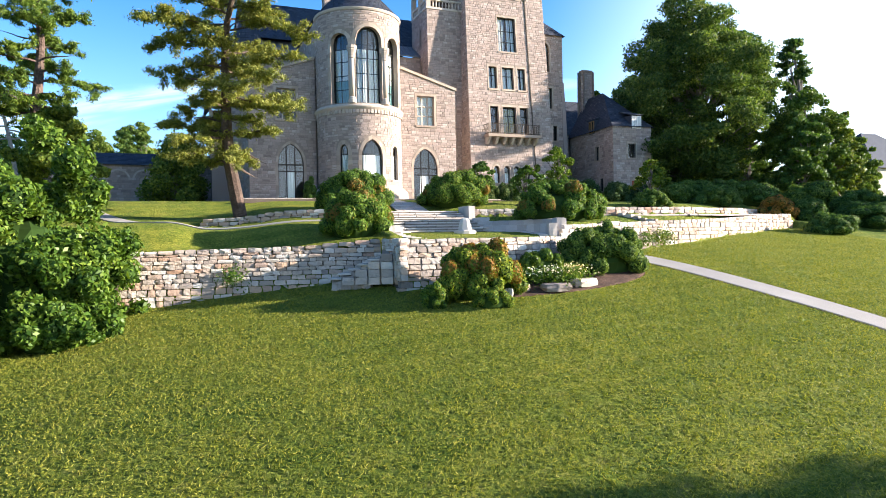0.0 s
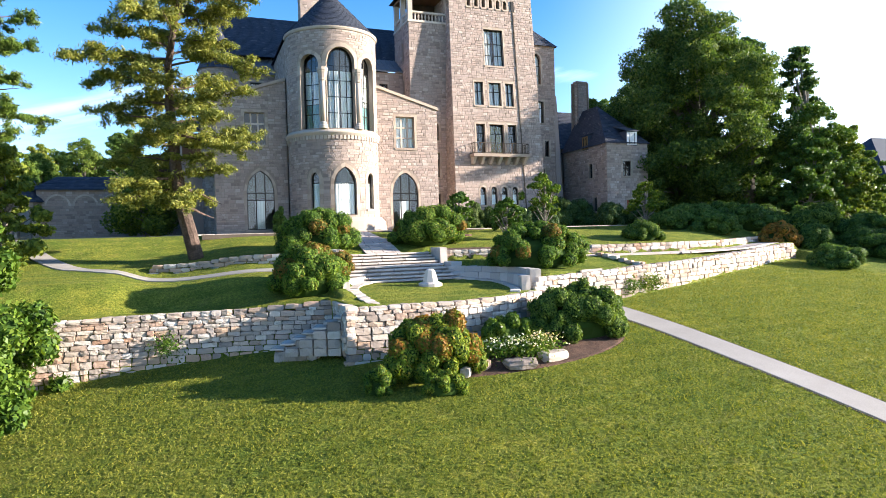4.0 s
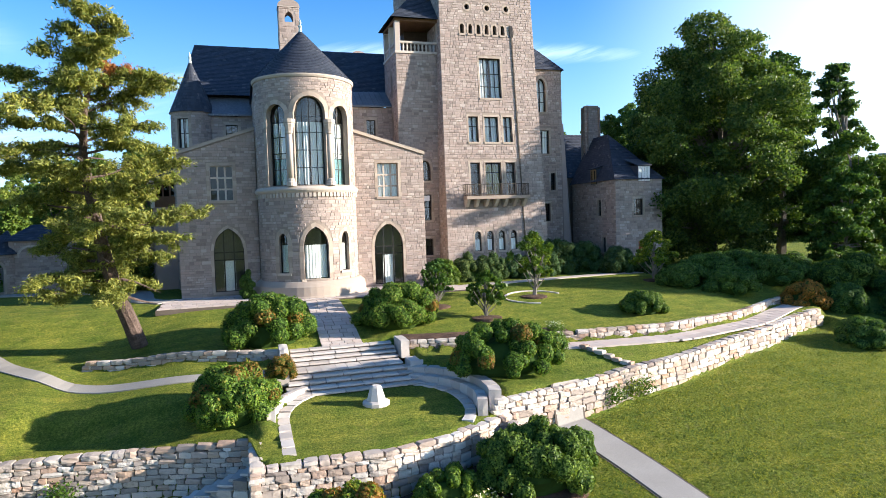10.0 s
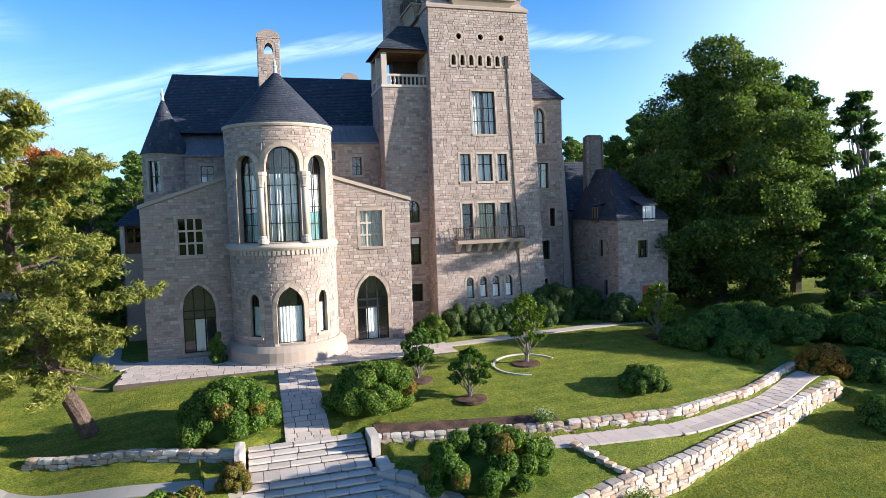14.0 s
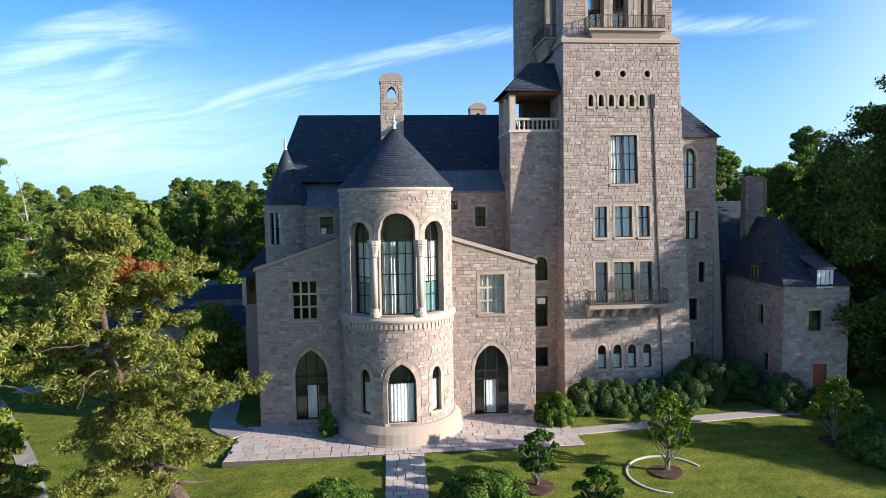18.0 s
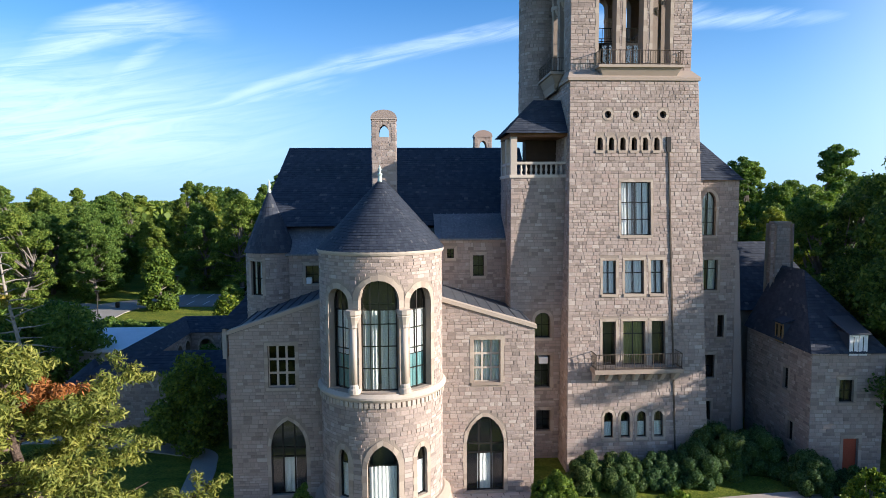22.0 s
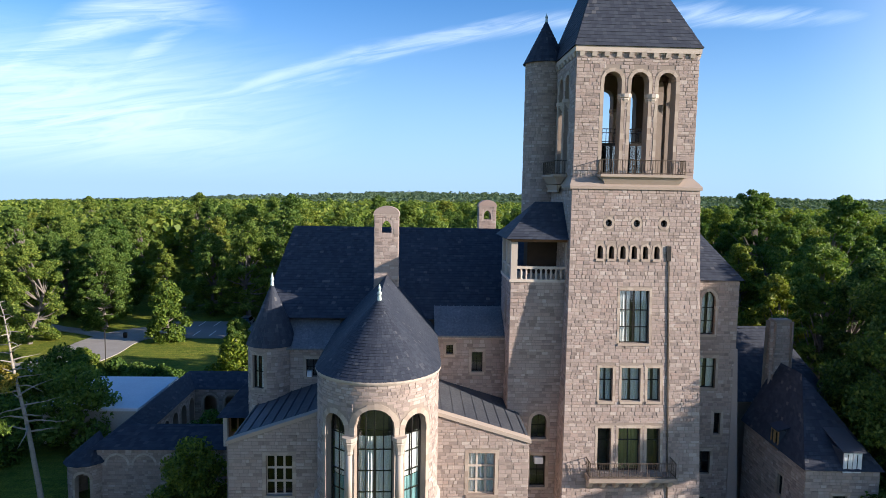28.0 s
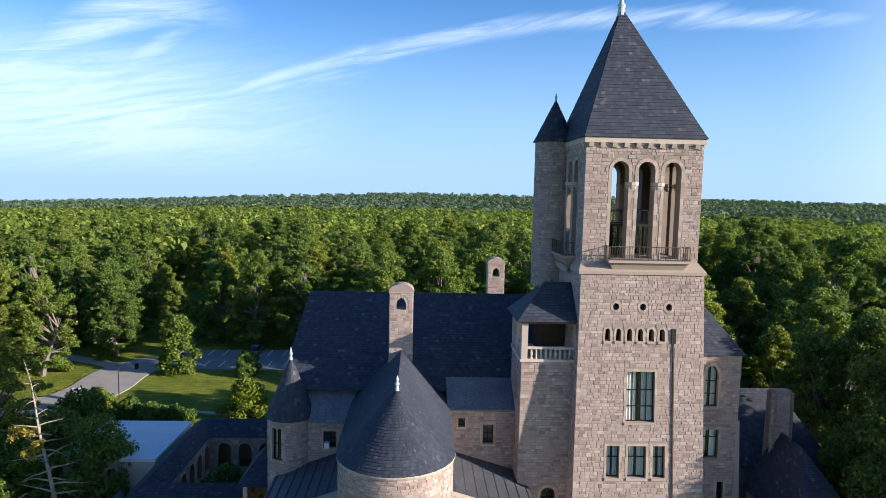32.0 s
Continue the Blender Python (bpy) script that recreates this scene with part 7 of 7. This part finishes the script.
for k, (x, y, rx, ry, h) in enumerate(((27.2, -8.6, 2.2, 1.9, 1.7), (29.4, -11.2, 2.1, 1.8, 1.6), (30.5, -7.2, 2.6, 2.4, 2.0), (33.5, -6.5, 3.0, 2.4, 2.0), (34.6, -9.2, 3.0, 2.6, 2.1), (38.2, -7.2, 3.2, 2.8, 2.3), (41.5, -10.5, 3.2, 2.8, 2.2))):
    bush(x, y, (rx, ry), h, 40 + k, yew_leaf, "broad dark spreading yew mound", leaves=6500, size=0.09, lumps=18, group="yew mounds")
for k, (x, y, rx, h, mat) in enumerate(((34.0, -13.4, 1.7, 1.9, rust_leaf), (36.4, -14.6, 1.6, 1.9, yew_leaf), (32.6, -19.4, 1.9, 1.5, yew_leaf), (40.0, -17.5, 2.9, 1.9, yew_leaf), (43.5, -14.0, 3.0, 2.3, yew_leaf))):
    bush(x, y, rx, h, 60 + k, mat, "rust-tinged rounded shrub at the wall's end" if mat is rust_leaf else "dark mounded evergreen shrub beyond the wall's end", leaves=5500, size=0.09, lumps=16, group="end shrubs")
shrub("laurel_thicket", (-19.8, -22.6, gz(-19.8, -22.6) - 0.3), (3.6, 3.4), 6.9, 71, laurel_leaf, "tall leafy light green laurel thicket", leaves=17000, size=0.17, lumps=50, wild=1.0, shell=(0.75, 1.3), group="thickets", ragged=1.0)
shrub("laurel_thicket", (-23.6, -27.0, gz(-23.6, -27.0) - 0.3), (3.4, 3.2), 5.0, 72, laurel_leaf, "tall leafy light green laurel thicket", leaves=12000, size=0.17, lumps=40, wild=1.0, shell=(0.75, 1.3), group="thickets", ragged=1.0)
shrub("laurel_thicket", (-18.3, -25.6, gz(-18.3, -25.6) - 0.2), (1.8, 1.7), 2.6, 73, laurel_leaf, "low leafy light green laurel thicket", leaves=6500, size=0.16, lumps=28, wild=1.0, shell=(0.75, 1.3), group="thickets", ragged=1.0)

# white flowers and low plants of the bed
flowers = thing("flower_clump", (1.6, -28.4, gz(1.6, -28.4)), "clump of small white flowers among pale leaves", "flowers")
g_ = np.random.default_rng(5)
q = g_.normal(size=(1400, 3)) * (0.75, 0.38, 0.22) + (0, 0, 0.4)
part("leaves", None, None, flowers, data=leaf_mesh("leaves", laurel_leaf, q, g_.normal(size=q.shape) + (0, 0, 0.6), 0.07, 1))
q = g_.normal(size=(240, 3)) * (0.7, 0.36, 0.13) + (0, 0, 0.7)
part("blossom", None, None, flowers, data=leaf_mesh("blossom", bloom, q, g_.normal(size=q.shape) * 0.5 + (0, -0.3, 1), 0.05, 2, 0.9))
copy_thing(flowers, pose(3.0, -28.5, gz(3.0, -28.5), 0, 0, 40))
rose = copy_thing(flowers, pose(12.2, -16.7, gz(12.2, -16.5), 0, 0, 70) @ Matrix.Scale(0.6, 4))
# plants that grow in the joints of the right-hand wall
for k, (x, h) in enumerate(((12.2, 0.7), (13.4, 0.5), (14.3, 0.6), (-11.6, 0.6))):
    y = front_line(x) - 0.1
    tuft = thing("wall_plant", (x, y, (wall_top(x) + foot_g(x)) / 2 - 0.3), "straggling plant in the wall's joints", "plant", "wall plants")
    q = g_.normal(size=(380, 3)) * (0.28, 0.12, 0.25) + (0, -0.1, 0.1)
    part("leaves", None, None, tuft, data=leaf_mesh("leaves", laurel_leaf, q, g_.normal(size=q.shape) + (0, -0.8, 0.4), 0.06, 30 + k))


# ---------------------------------------------------------------- trees
def limb(s, p0, d, length, r0, r, bend=0.35, n=5, droop=0.0):
    pts, radii, p, d = [V(p0)], [r0], V(p0), V(d).normalized()
    for k in range(n):
        d = (d + V((r.uniform(-bend, bend), r.uniform(-bend, bend), r.uniform(-bend, bend) * 0.6 - droop))).normalized()
        p = p + d * (length / n)
        pts.append(p)
        radii.append(max(0.012, r0 * (1 - (k + 1) / n) ** 0.8))
    s.tube(pts, radii, 6)
    return pts


def broadleaf(name, at, height, radius, seed, material, label, leaves=9000, size=0.3, lumps=26, clear=0.2, group="", wood=None, dense=1.0, narrow=1.0, low=0.16, shell=(0.45, 1.1), wild=0.8, billows=0):
    """Tapered trunk, forking limbs and a crown of many leafy lobes with gaps."""
    r = random.Random(seed)
    ob = thing(name, at, label, "tree", group)
    s = Shape()
    trunk = limb(s, (0, 0, -0.4), (r.uniform(-0.06, 0.06), r.uniform(-0.06, 0.06), 1), height * 0.62, height * 0.026 + 0.05, r, 0.1, 7)
    lobes = []
    for k in range(lumps):
        t = (k + 0.5) / lumps
        z = height * (clear + (0.97 - clear) * t)
        span = radius * math.sin(math.pi * min(1.0, low + (1 - low) * t) ** 0.8) ** 0.7
        a = k * 2.399 + r.uniform(-0.4, 0.4)
        d = span * r.uniform(0.35, 0.98) if t < 0.9 else span * 0.25
        q = radius * r.uniform(0.27, 0.42) * narrow
        c = (d * math.cos(a), d * math.sin(a), z - q * 0.3)
        lobes.append((c, (q * r.uniform(0.9, 1.25), q * r.uniform(0.9, 1.25), q * r.uniform(0.65, 0.9))))
        base = trunk[min(len(trunk) - 1, 2 + int(t * 5))]
        pts = [base, base.lerp(V(c), 0.5) + V((0, 0, -0.05 * d)), V(c)]
        s.tube(pts, [height * 0.008 + 0.02, height * 0.005 + 0.015, 0.015], 5)
    part("trunk", s, wood or grey_bark, ob)
    # each lobe breaks up into billows, most of them on its outer and upper side
    fine_lobes = []
    for c, q in lobes:
        for k in range(billows):
            v = V((r.gauss(0, 1), r.gauss(0, 1), r.gauss(0.25, 1))).normalized()
            f = r.uniform(0.3, 0.62)
            o = r.uniform(0.5, 0.95)
            fine_lobes.append(((c[0] + v.x * q[0] * o, c[1] + v.y * q[1] * o, c[2] + v.z * q[2] * o), (q[0] * f, q[1] * f, q[2] * f * r.uniform(0.7, 1.0))))
    p, d = lobes_cloud(fine_lobes or lobes, int(leaves * dense), seed, shell, wild)
    part("crown", None, None, ob, data=leaf_mesh("crown", material, p, d, size, seed))
    return ob


broadleaf("oak_tree", (41.0, 4.3, gz(41, 4.3)), 25.2, 9.6, 5, oak_leaf, "huge dark green spreading tree beside the house", 190000, 0.15, 105, 0.08, "big trees", narrow=0.58, low=0.05, shell=(0.4, 1.3), wild=1.3, billows=8)
broadleaf("oak_tree", (51.0, 5.3, gz(51, 5.3)), 22.0, 5.0, 6, oak_leaf, "tall dark green tree behind the great one", 50000, 0.17, 60, 0.1, "big trees", narrow=0.66, shell=(0.4, 1.3), wild=1.3, billows=7)
broadleaf("oak_tree", (47.0, 22.0, gz(47, 22)), 20.0, 5.6, 8, oak_leaf, "dark green tree behind the service wing", 40000, 0.18, 54, 0.1, "big trees", narrow=0.66, shell=(0.4, 1.3), wild=1.3, billows=7)
broadleaf("slender_tree", (52.2, -0.3, gz(52.2, -0.3)), 19.8, 3.4, 7, oak_leaf, "slender tree with a thin ragged crown", 8000, 0.17, 17, 0.56, "big trees", narrow=0.7, low=0.4, shell=(0.4, 1.35), wild=1.3, billows=5)
for k, (x, y, h, rr) in enumerate(((48.5, -4.5, 12.2, 4.0), (45.6, -6.6, 8.6, 3.2), (51.6, -6.0, 9.6, 3.2), (57.6, -3.2, 8.4, 2.9), (60.5, -1.5, 7.2, 2.6))):
    broadleaf("hemlock", (x, y, gz(x, y)), h, rr, 11 + k, yew_leaf, "dense dark conical evergreen tree", 24000, 0.15, 44, 0.02, "hemlocks", narrow=0.85, shell=(0.55, 1.15), wild=0.85, billows=4)
for k, (x, y, h, rr, mat, lab) in enumerate(((7.3, -9.7, 3.1, 1.35, yew_leaf, "young dark-leaved tree in a mulch ring"), (9.5, -13.0, 2.9, 1.2, laurel_leaf, "young pale-leaved tree in a mulch ring"), (14.7, -8.8, 4.6, 1.6, laurel_leaf, "young speckled light green tree in a stone ring"), (26.3, -6.5, 3.9, 1.7, laurel_leaf, "young light green tree in a mulch ring"))):
    broadleaf("young_tree", (x, y, gz(x, y)), h, rr, 21 + k, mat, lab, 4200, 0.11, 20, 0.36, "young trees", narrow=0.7, shell=(0.4, 1.35), wild=1.2, billows=4)
broadleaf("court_tree", (-14.2, 9.0, gz(-14.2, 9)), 7.0, 2.9, 31, yew_leaf, "dark layered tree before the cloister", 11000, 0.15, 26, 0.1)
broadleaf("court_tree", (-16.6, 21.0, gz(-16.6, 21)), 4.6, 2.6, 32, yew_leaf, "dark tree inside the cloister court", 6000, 0.16, 18, 0.1)


def needle_tree(name, at, height, seed, material, label, spread_=5.0, tufts=15, lean=(0, 0), dead=0.0, size=0.2, per=55, group="pines", bare=0.25, branches=46, bow=0.0, dry=0, girth=1.0, broad=False):
    """An old pine: bent trunk, crooked limbs, tufts of needles at their outer parts."""
    r, g = random.Random(seed), np.random.default_rng(seed)
    ob = thing(name, at, label, "tree", group)
    s = Shape()
    n = 9
    pts = [V((lean[0] * (k / n) ** 1.1 - bow * math.sin(math.pi * k / n) + 0.25 * math.sin(k * 1.3 + seed) * (k / n), lean[1] * (k / n) + 0.2 * math.cos(k * 1.1) * (k / n), height * k / n - 0.4 * (k == 0))) for k in range(n + 1)]
    s.tube(pts, [(height * 0.022 + 0.03) * girth * (1 - 0.93 * (k / n) ** 1.1) for k in range(n + 1)], 10)
    part("trunk", s, bark if dead < 0.9 else deadwood, ob)
    cen, dirs, dryc, dryd = [], [], [], []
    bs = Shape()
    for k in range(branches):
        t = bare + (0.98 - bare) * (k + r.random()) / branches
        i = min(n - 1, int(t * n))
        p0 = pts[i].lerp(pts[i + 1], t * n - i)
        a = k * 2.399 + r.uniform(-0.5, 0.5)
        ln = spread_ * (0.42 + 0.55 * math.sin(math.pi * t ** 1.25) - 0.18 * t ** 3 if broad else 1.06 - t ** 2.2) * r.uniform(0.5, 1.2)
        up = -0.12 + 0.5 * t
        out = limb(bs, p0, (math.cos(a), math.sin(a), up), ln, 0.09 * (1.15 - t) + 0.02, r, 0.28, 6, 0.03)
        if r.random() < dead:
            continue
        for j in range(2, len(out)):
            along = (out[j] - out[j - 1]).normalized()
            for q in range(max(2, round(tufts * ln / spread_ / 4))):
                # a side twig with brushes of needles towards its tip
                side = V((r.gauss(0, 1), r.gauss(0, 1), r.gauss(0.1, 0.5)))
                tw = (along * r.uniform(0.3, 1.0) + side.normalized() * 0.9).normalized() * r.uniform(0.45, 1.15) * (0.55 + 0.09 * ln)
                root = out[j - 1].lerp(out[j], r.random())
                bs.tube([root, root + tw * 0.6, root + tw + V((0, 0, 0.06))], [0.022, 0.014, 0.006], 3)
                tgt = (dryc, dryd) if dry and k == dry else (cen, dirs)
                for f_ in (0.45, 0.75, 1.0):
                    m_ = g.normal(size=(per // 3, 3)) * (0.15, 0.15, 0.09)
                    tgt[0].append(m_ + np.array(root + tw * f_))
                    tgt[1].append(m_ * 2.0 + g.normal(size=m_.shape) * 0.35 + (0, 0, 0.2))
    part("limb", bs, bark if dead < 0.9 else deadwood, ob, kind="stuff")
    if cen:
        part("needles", None, None, ob, data=leaf_mesh("needles", material, np.concatenate(cen), np.concatenate(dirs), size, seed, 0.24))
    if dryc:
        part("dry_branch", None, None, ob, "orange-brown dead needles", kind="stuff", data=leaf_mesh("dry_branch", brown_leaf, np.concatenate(dryc), np.concatenate(dryd), size, seed, 0.2))
    return ob


needle_tree("pine_tree", (-10.2, -9.4, gz(-10.2, -9.4) - 0.1), 15.4, 3, pine_leaf, "old leaning open-crowned pine with yellow-green needles", 4.8, 19, (0.3, -9.9), 0.16, 0.115, 150, dry=50, bare=0.2, branches=58, bow=1.3, girth=1.25, broad=True)
needle_tree("pine_tree", (-22.6, -6.0, gz(-22.6, -6)), 19.0, 8, yew_leaf, "tall dark pine with an open crown", 5.0, 15, (0.8, 0), 0.15, 0.13, 150, bare=0.3, branches=44)
broadleaf("small_tree", (-20.9, -8.6, gz(-20.9, -8.6)), 6.8, 2.9, 80, yew_leaf, "dark round-headed tree at the lawn's edge", 16000, 0.15, 30, 0.06, "small trees", narrow=0.8, billows=4)
needle_tree("pine_tree", (-29.0, -11.0, gz(-29, -11)), 17.0, 9, yew_leaf, "tall dark pine with an open crown", 5.0, 13, (0.5, 0), 0.2, 0.14, 100, bare=0.15, branches=44)
needle_tree("bare_conifer", (-27.0, 12.0, gz(-27, 12)), 17.5, 10, pine_leaf, "half-dead conifer with pale bare branches", 3.4, 10, (-2.8, 0), 0.93, 0.2, 50, bare=0.35, branches=40, girth=0.55)
for k, (x, y, h, rr) in enumerate(((-33.5, -2.0, 8.0, 3.6), (-30.4, 23.9, 8.4, 3.5), (-36.5, 20.0, 8.0, 3.6), (-38.0, 30.0, 7.0, 3.4), (-39.5, 38.0, 6.0, 3.0), (-41.0, 45.0, 4.0, 2.4), (-36.8, 45.5, 2.6, 1.9), (-33.5, 44.0, 2.3, 2.0), (-30.0, 43.0, 2.2, 2.2), (-26.6, 64.8, 4.2, 2.0))):
    broadleaf("small_tree", (x, y, gz(x, y)), h, rr, 81 + k, (yew_leaf, wood_leaf)[k % 2], "dark rounded small tree near the cloister", 8000, 0.2, 24, 0.08, "small trees")
broadleaf("small_tree", (-21.6, 45.6, 0.4), 5.2, 2.8, 96, laurel_leaf, "bright yellow-green rounded small tree on the lawn", 7000, 0.2, 22, 0.1, "small trees")
broadleaf("cedar", (-37.9, 65.4, 0.4), 9.8, 3.1, 95, yew_leaf, "conical green cedar beside the parking lot", 8000, 0.24, 26, 0.02)

# ---------------------------------------------------------------- woods
kinds = []
for k in range(6):
    ob = broadleaf("woodland_tree", (0, 0, 0), 18.5 + 1.3 * (k % 4), 5.6 + 0.6 * (k % 3), 101 + k, wood_leaf, "tall green broadleaf tree at the wood's edge", 26000, 0.22, 46, 0.08, "wood edge", narrow=0.74, shell=(0.6, 1.14), wild=0.7, billows=5)
    kinds.append(ob)
rw = random.Random(12)
spots = []


def clear_of(x, y):
    if -24 < x < 12 and y < 58 or -48 < x < -6 and y < 84 or -70 < x < -40 and 30 < y < 76:
        return False
    if -40 <= x <= 40 and y < 26 or y < -30:
        return False
    return True


tries = 0
while len(spots) < 250 and tries < 9000:
    tries += 1
    x, y = rw.uniform(-120, 130), rw.uniform(4, 190)
    if x > 12 and y < 24 + 0.2 * (x - 12) and x < 62 or (abs(x) > 70 and y < 20) or (x + 14) / (y + 54) > 1.16:
        continue
    if not clear_of(x, y) or any((x - a) ** 2 + (y - b) ** 2 < 52 for a, b in spots):
        continue
    spots.append((x, y))
for x, y in ((-52.5, 75.5), (-58.5, 63), (-64, 52), (-62, 40), (-55, 30), (-50, 22), (-58, 14), (-66, 24), (-46, 86), (-38, 88), (-30, 85), (-22, 86), (-14, 84), (-6, 82), (2, 78), (10, 76), (-44, 30), (42, 24), (34, 32), (26, 36), (54, 24), (46, 34), (38, 42), (60, 30)):
    spots.append((x, y))
for k, (x, y) in enumerate(spots):
    src = kinds[k % 6]
    m_ = pose(x, y, 0.3 + rolling(x, y), 0, 0, rw.uniform(0, 360)) @ Matrix.Scale(rw.uniform(0.8, 1.12) * (0.93 + 0.1 * smooth(-8, 14, x) * smooth(30, 55, y) - 0.1 * smooth(12, 25, x) * (1 - smooth(30, 60, y))), 4)
    if k < 6:
        src.matrix_basis = m_
    else:
        copy_thing(src, m_)


# greyed blue-green: the haze of distance is mixed into this leaf colour
hazed_leaf = leaf_material("far_hazed_leaves", [(0, (0.055, 0.095, 0.065)), (0.5, (0.09, 0.14, 0.095)), (1, (0.13, 0.18, 0.115))])


def canopy(name, near, far, count, size, seed, label, material):
    """The joined crowns of the far woods: lumps of leaves over the rolling land."""
    g = np.random.default_rng(seed)
    ang = g.uniform(-0.95, 0.95, count)
    dist = np.sqrt(g.uniform(near ** 2, far ** 2, count)) if far / near < 4 else near * (far / near) ** g.uniform(0, 1, count)
    x, y = dist * np.sin(ang), dist * np.cos(ang)
    base = np.array([rolling(a, b) for a, b in zip(x, y)])
    out_c, out_n, out_s = [], [], []
    per = 34 if near > 400 else 80
    rad = size * g.uniform(0.7, 1.3, count) * np.maximum(1.0, (dist / near) ** 0.5 * 0.6)
    for k in range(per):
        d = g.normal(size=(count, 3))
        d[:, 2] = np.abs(d[:, 2]) * 1.1 - 0.25
        d /= np.linalg.norm(d, axis=1)[:, None]
        c = np.stack([x, y, base + (5 if near > 400 else 8) + rad * 0.2 + g.normal(0, 1.6, count) * (k == -1)], 1) + d * rad[:, None] * (1, 1, 1.15)
        out_c.append(c)
        out_n.append(d + g.normal(size=d.shape) * 0.45)
        out_s.append(rad * (0.34 if near > 400 else 0.17))
    c, n_, sz = np.concatenate(out_c), np.concatenate(out_n), np.concatenate(out_s)
    return tagged(new(name, leaf_mesh(name, material, c, n_, sz, seed, 0.75)), label, "woods", kind="stuff")


canopy("woods", 170, 520, 3600, 5.0, 1, "dense green broadleaf woods behind the house", wood_leaf)
canopy("far_woods", 480, 4200, 9000, 6.5, 2, "far wooded hills reaching the horizon", hazed_leaf)

broadleaf("lawn_tree", (34.6, -58.2, gz(34.6, -58.2)), 15.3, 4.6, 131, oak_leaf, "broad green tree at the lawn's edge", 9000, 0.25, 26, 0.15, "big trees")

broadleaf("lawn_tree", (52.5, -17.6, gz(52.5, -17.6)), 14.0, 4.2, 133, oak_leaf, "broad green tree at the lawn's edge", 12000, 0.25, 30, 0.12, "big trees")

# blades of grass on the nearest lawn
g_ = np.random.default_rng(77)
n = 400000
x = g_.uniform(-22, 34, n)
y = -16 - 36 * g_.beta(1.5, 1.2, n)
ok = np.array([b < front_line(a) - 0.3 and abs(a - np.interp(-b, (23, 27, 32, 37, 46, 60), (9.4, 10.2, 11.1, 12.3, 14.6, 17.0))) > 0.88 and ((a - 2.2) / 5.7) ** 2 + ((b + 27.3) / 2.45) ** 2 > 1 for a, b in zip(x, y)])
x, y = x[ok], y[ok]
z = np.array([lower_ground(a, b) for a, b in zip(x, y)])
c = np.stack([x, y, z + 0.03], 1)
nn = g_.normal(size=c.shape) * (1, 1, 0.35)
tagged(new("grass", leaf_mesh("grass", grass_leaf, c, nn, 0.055, 78, 0.2)), "short mown grass blades of the lower lawn", "grass", kind="stuff")
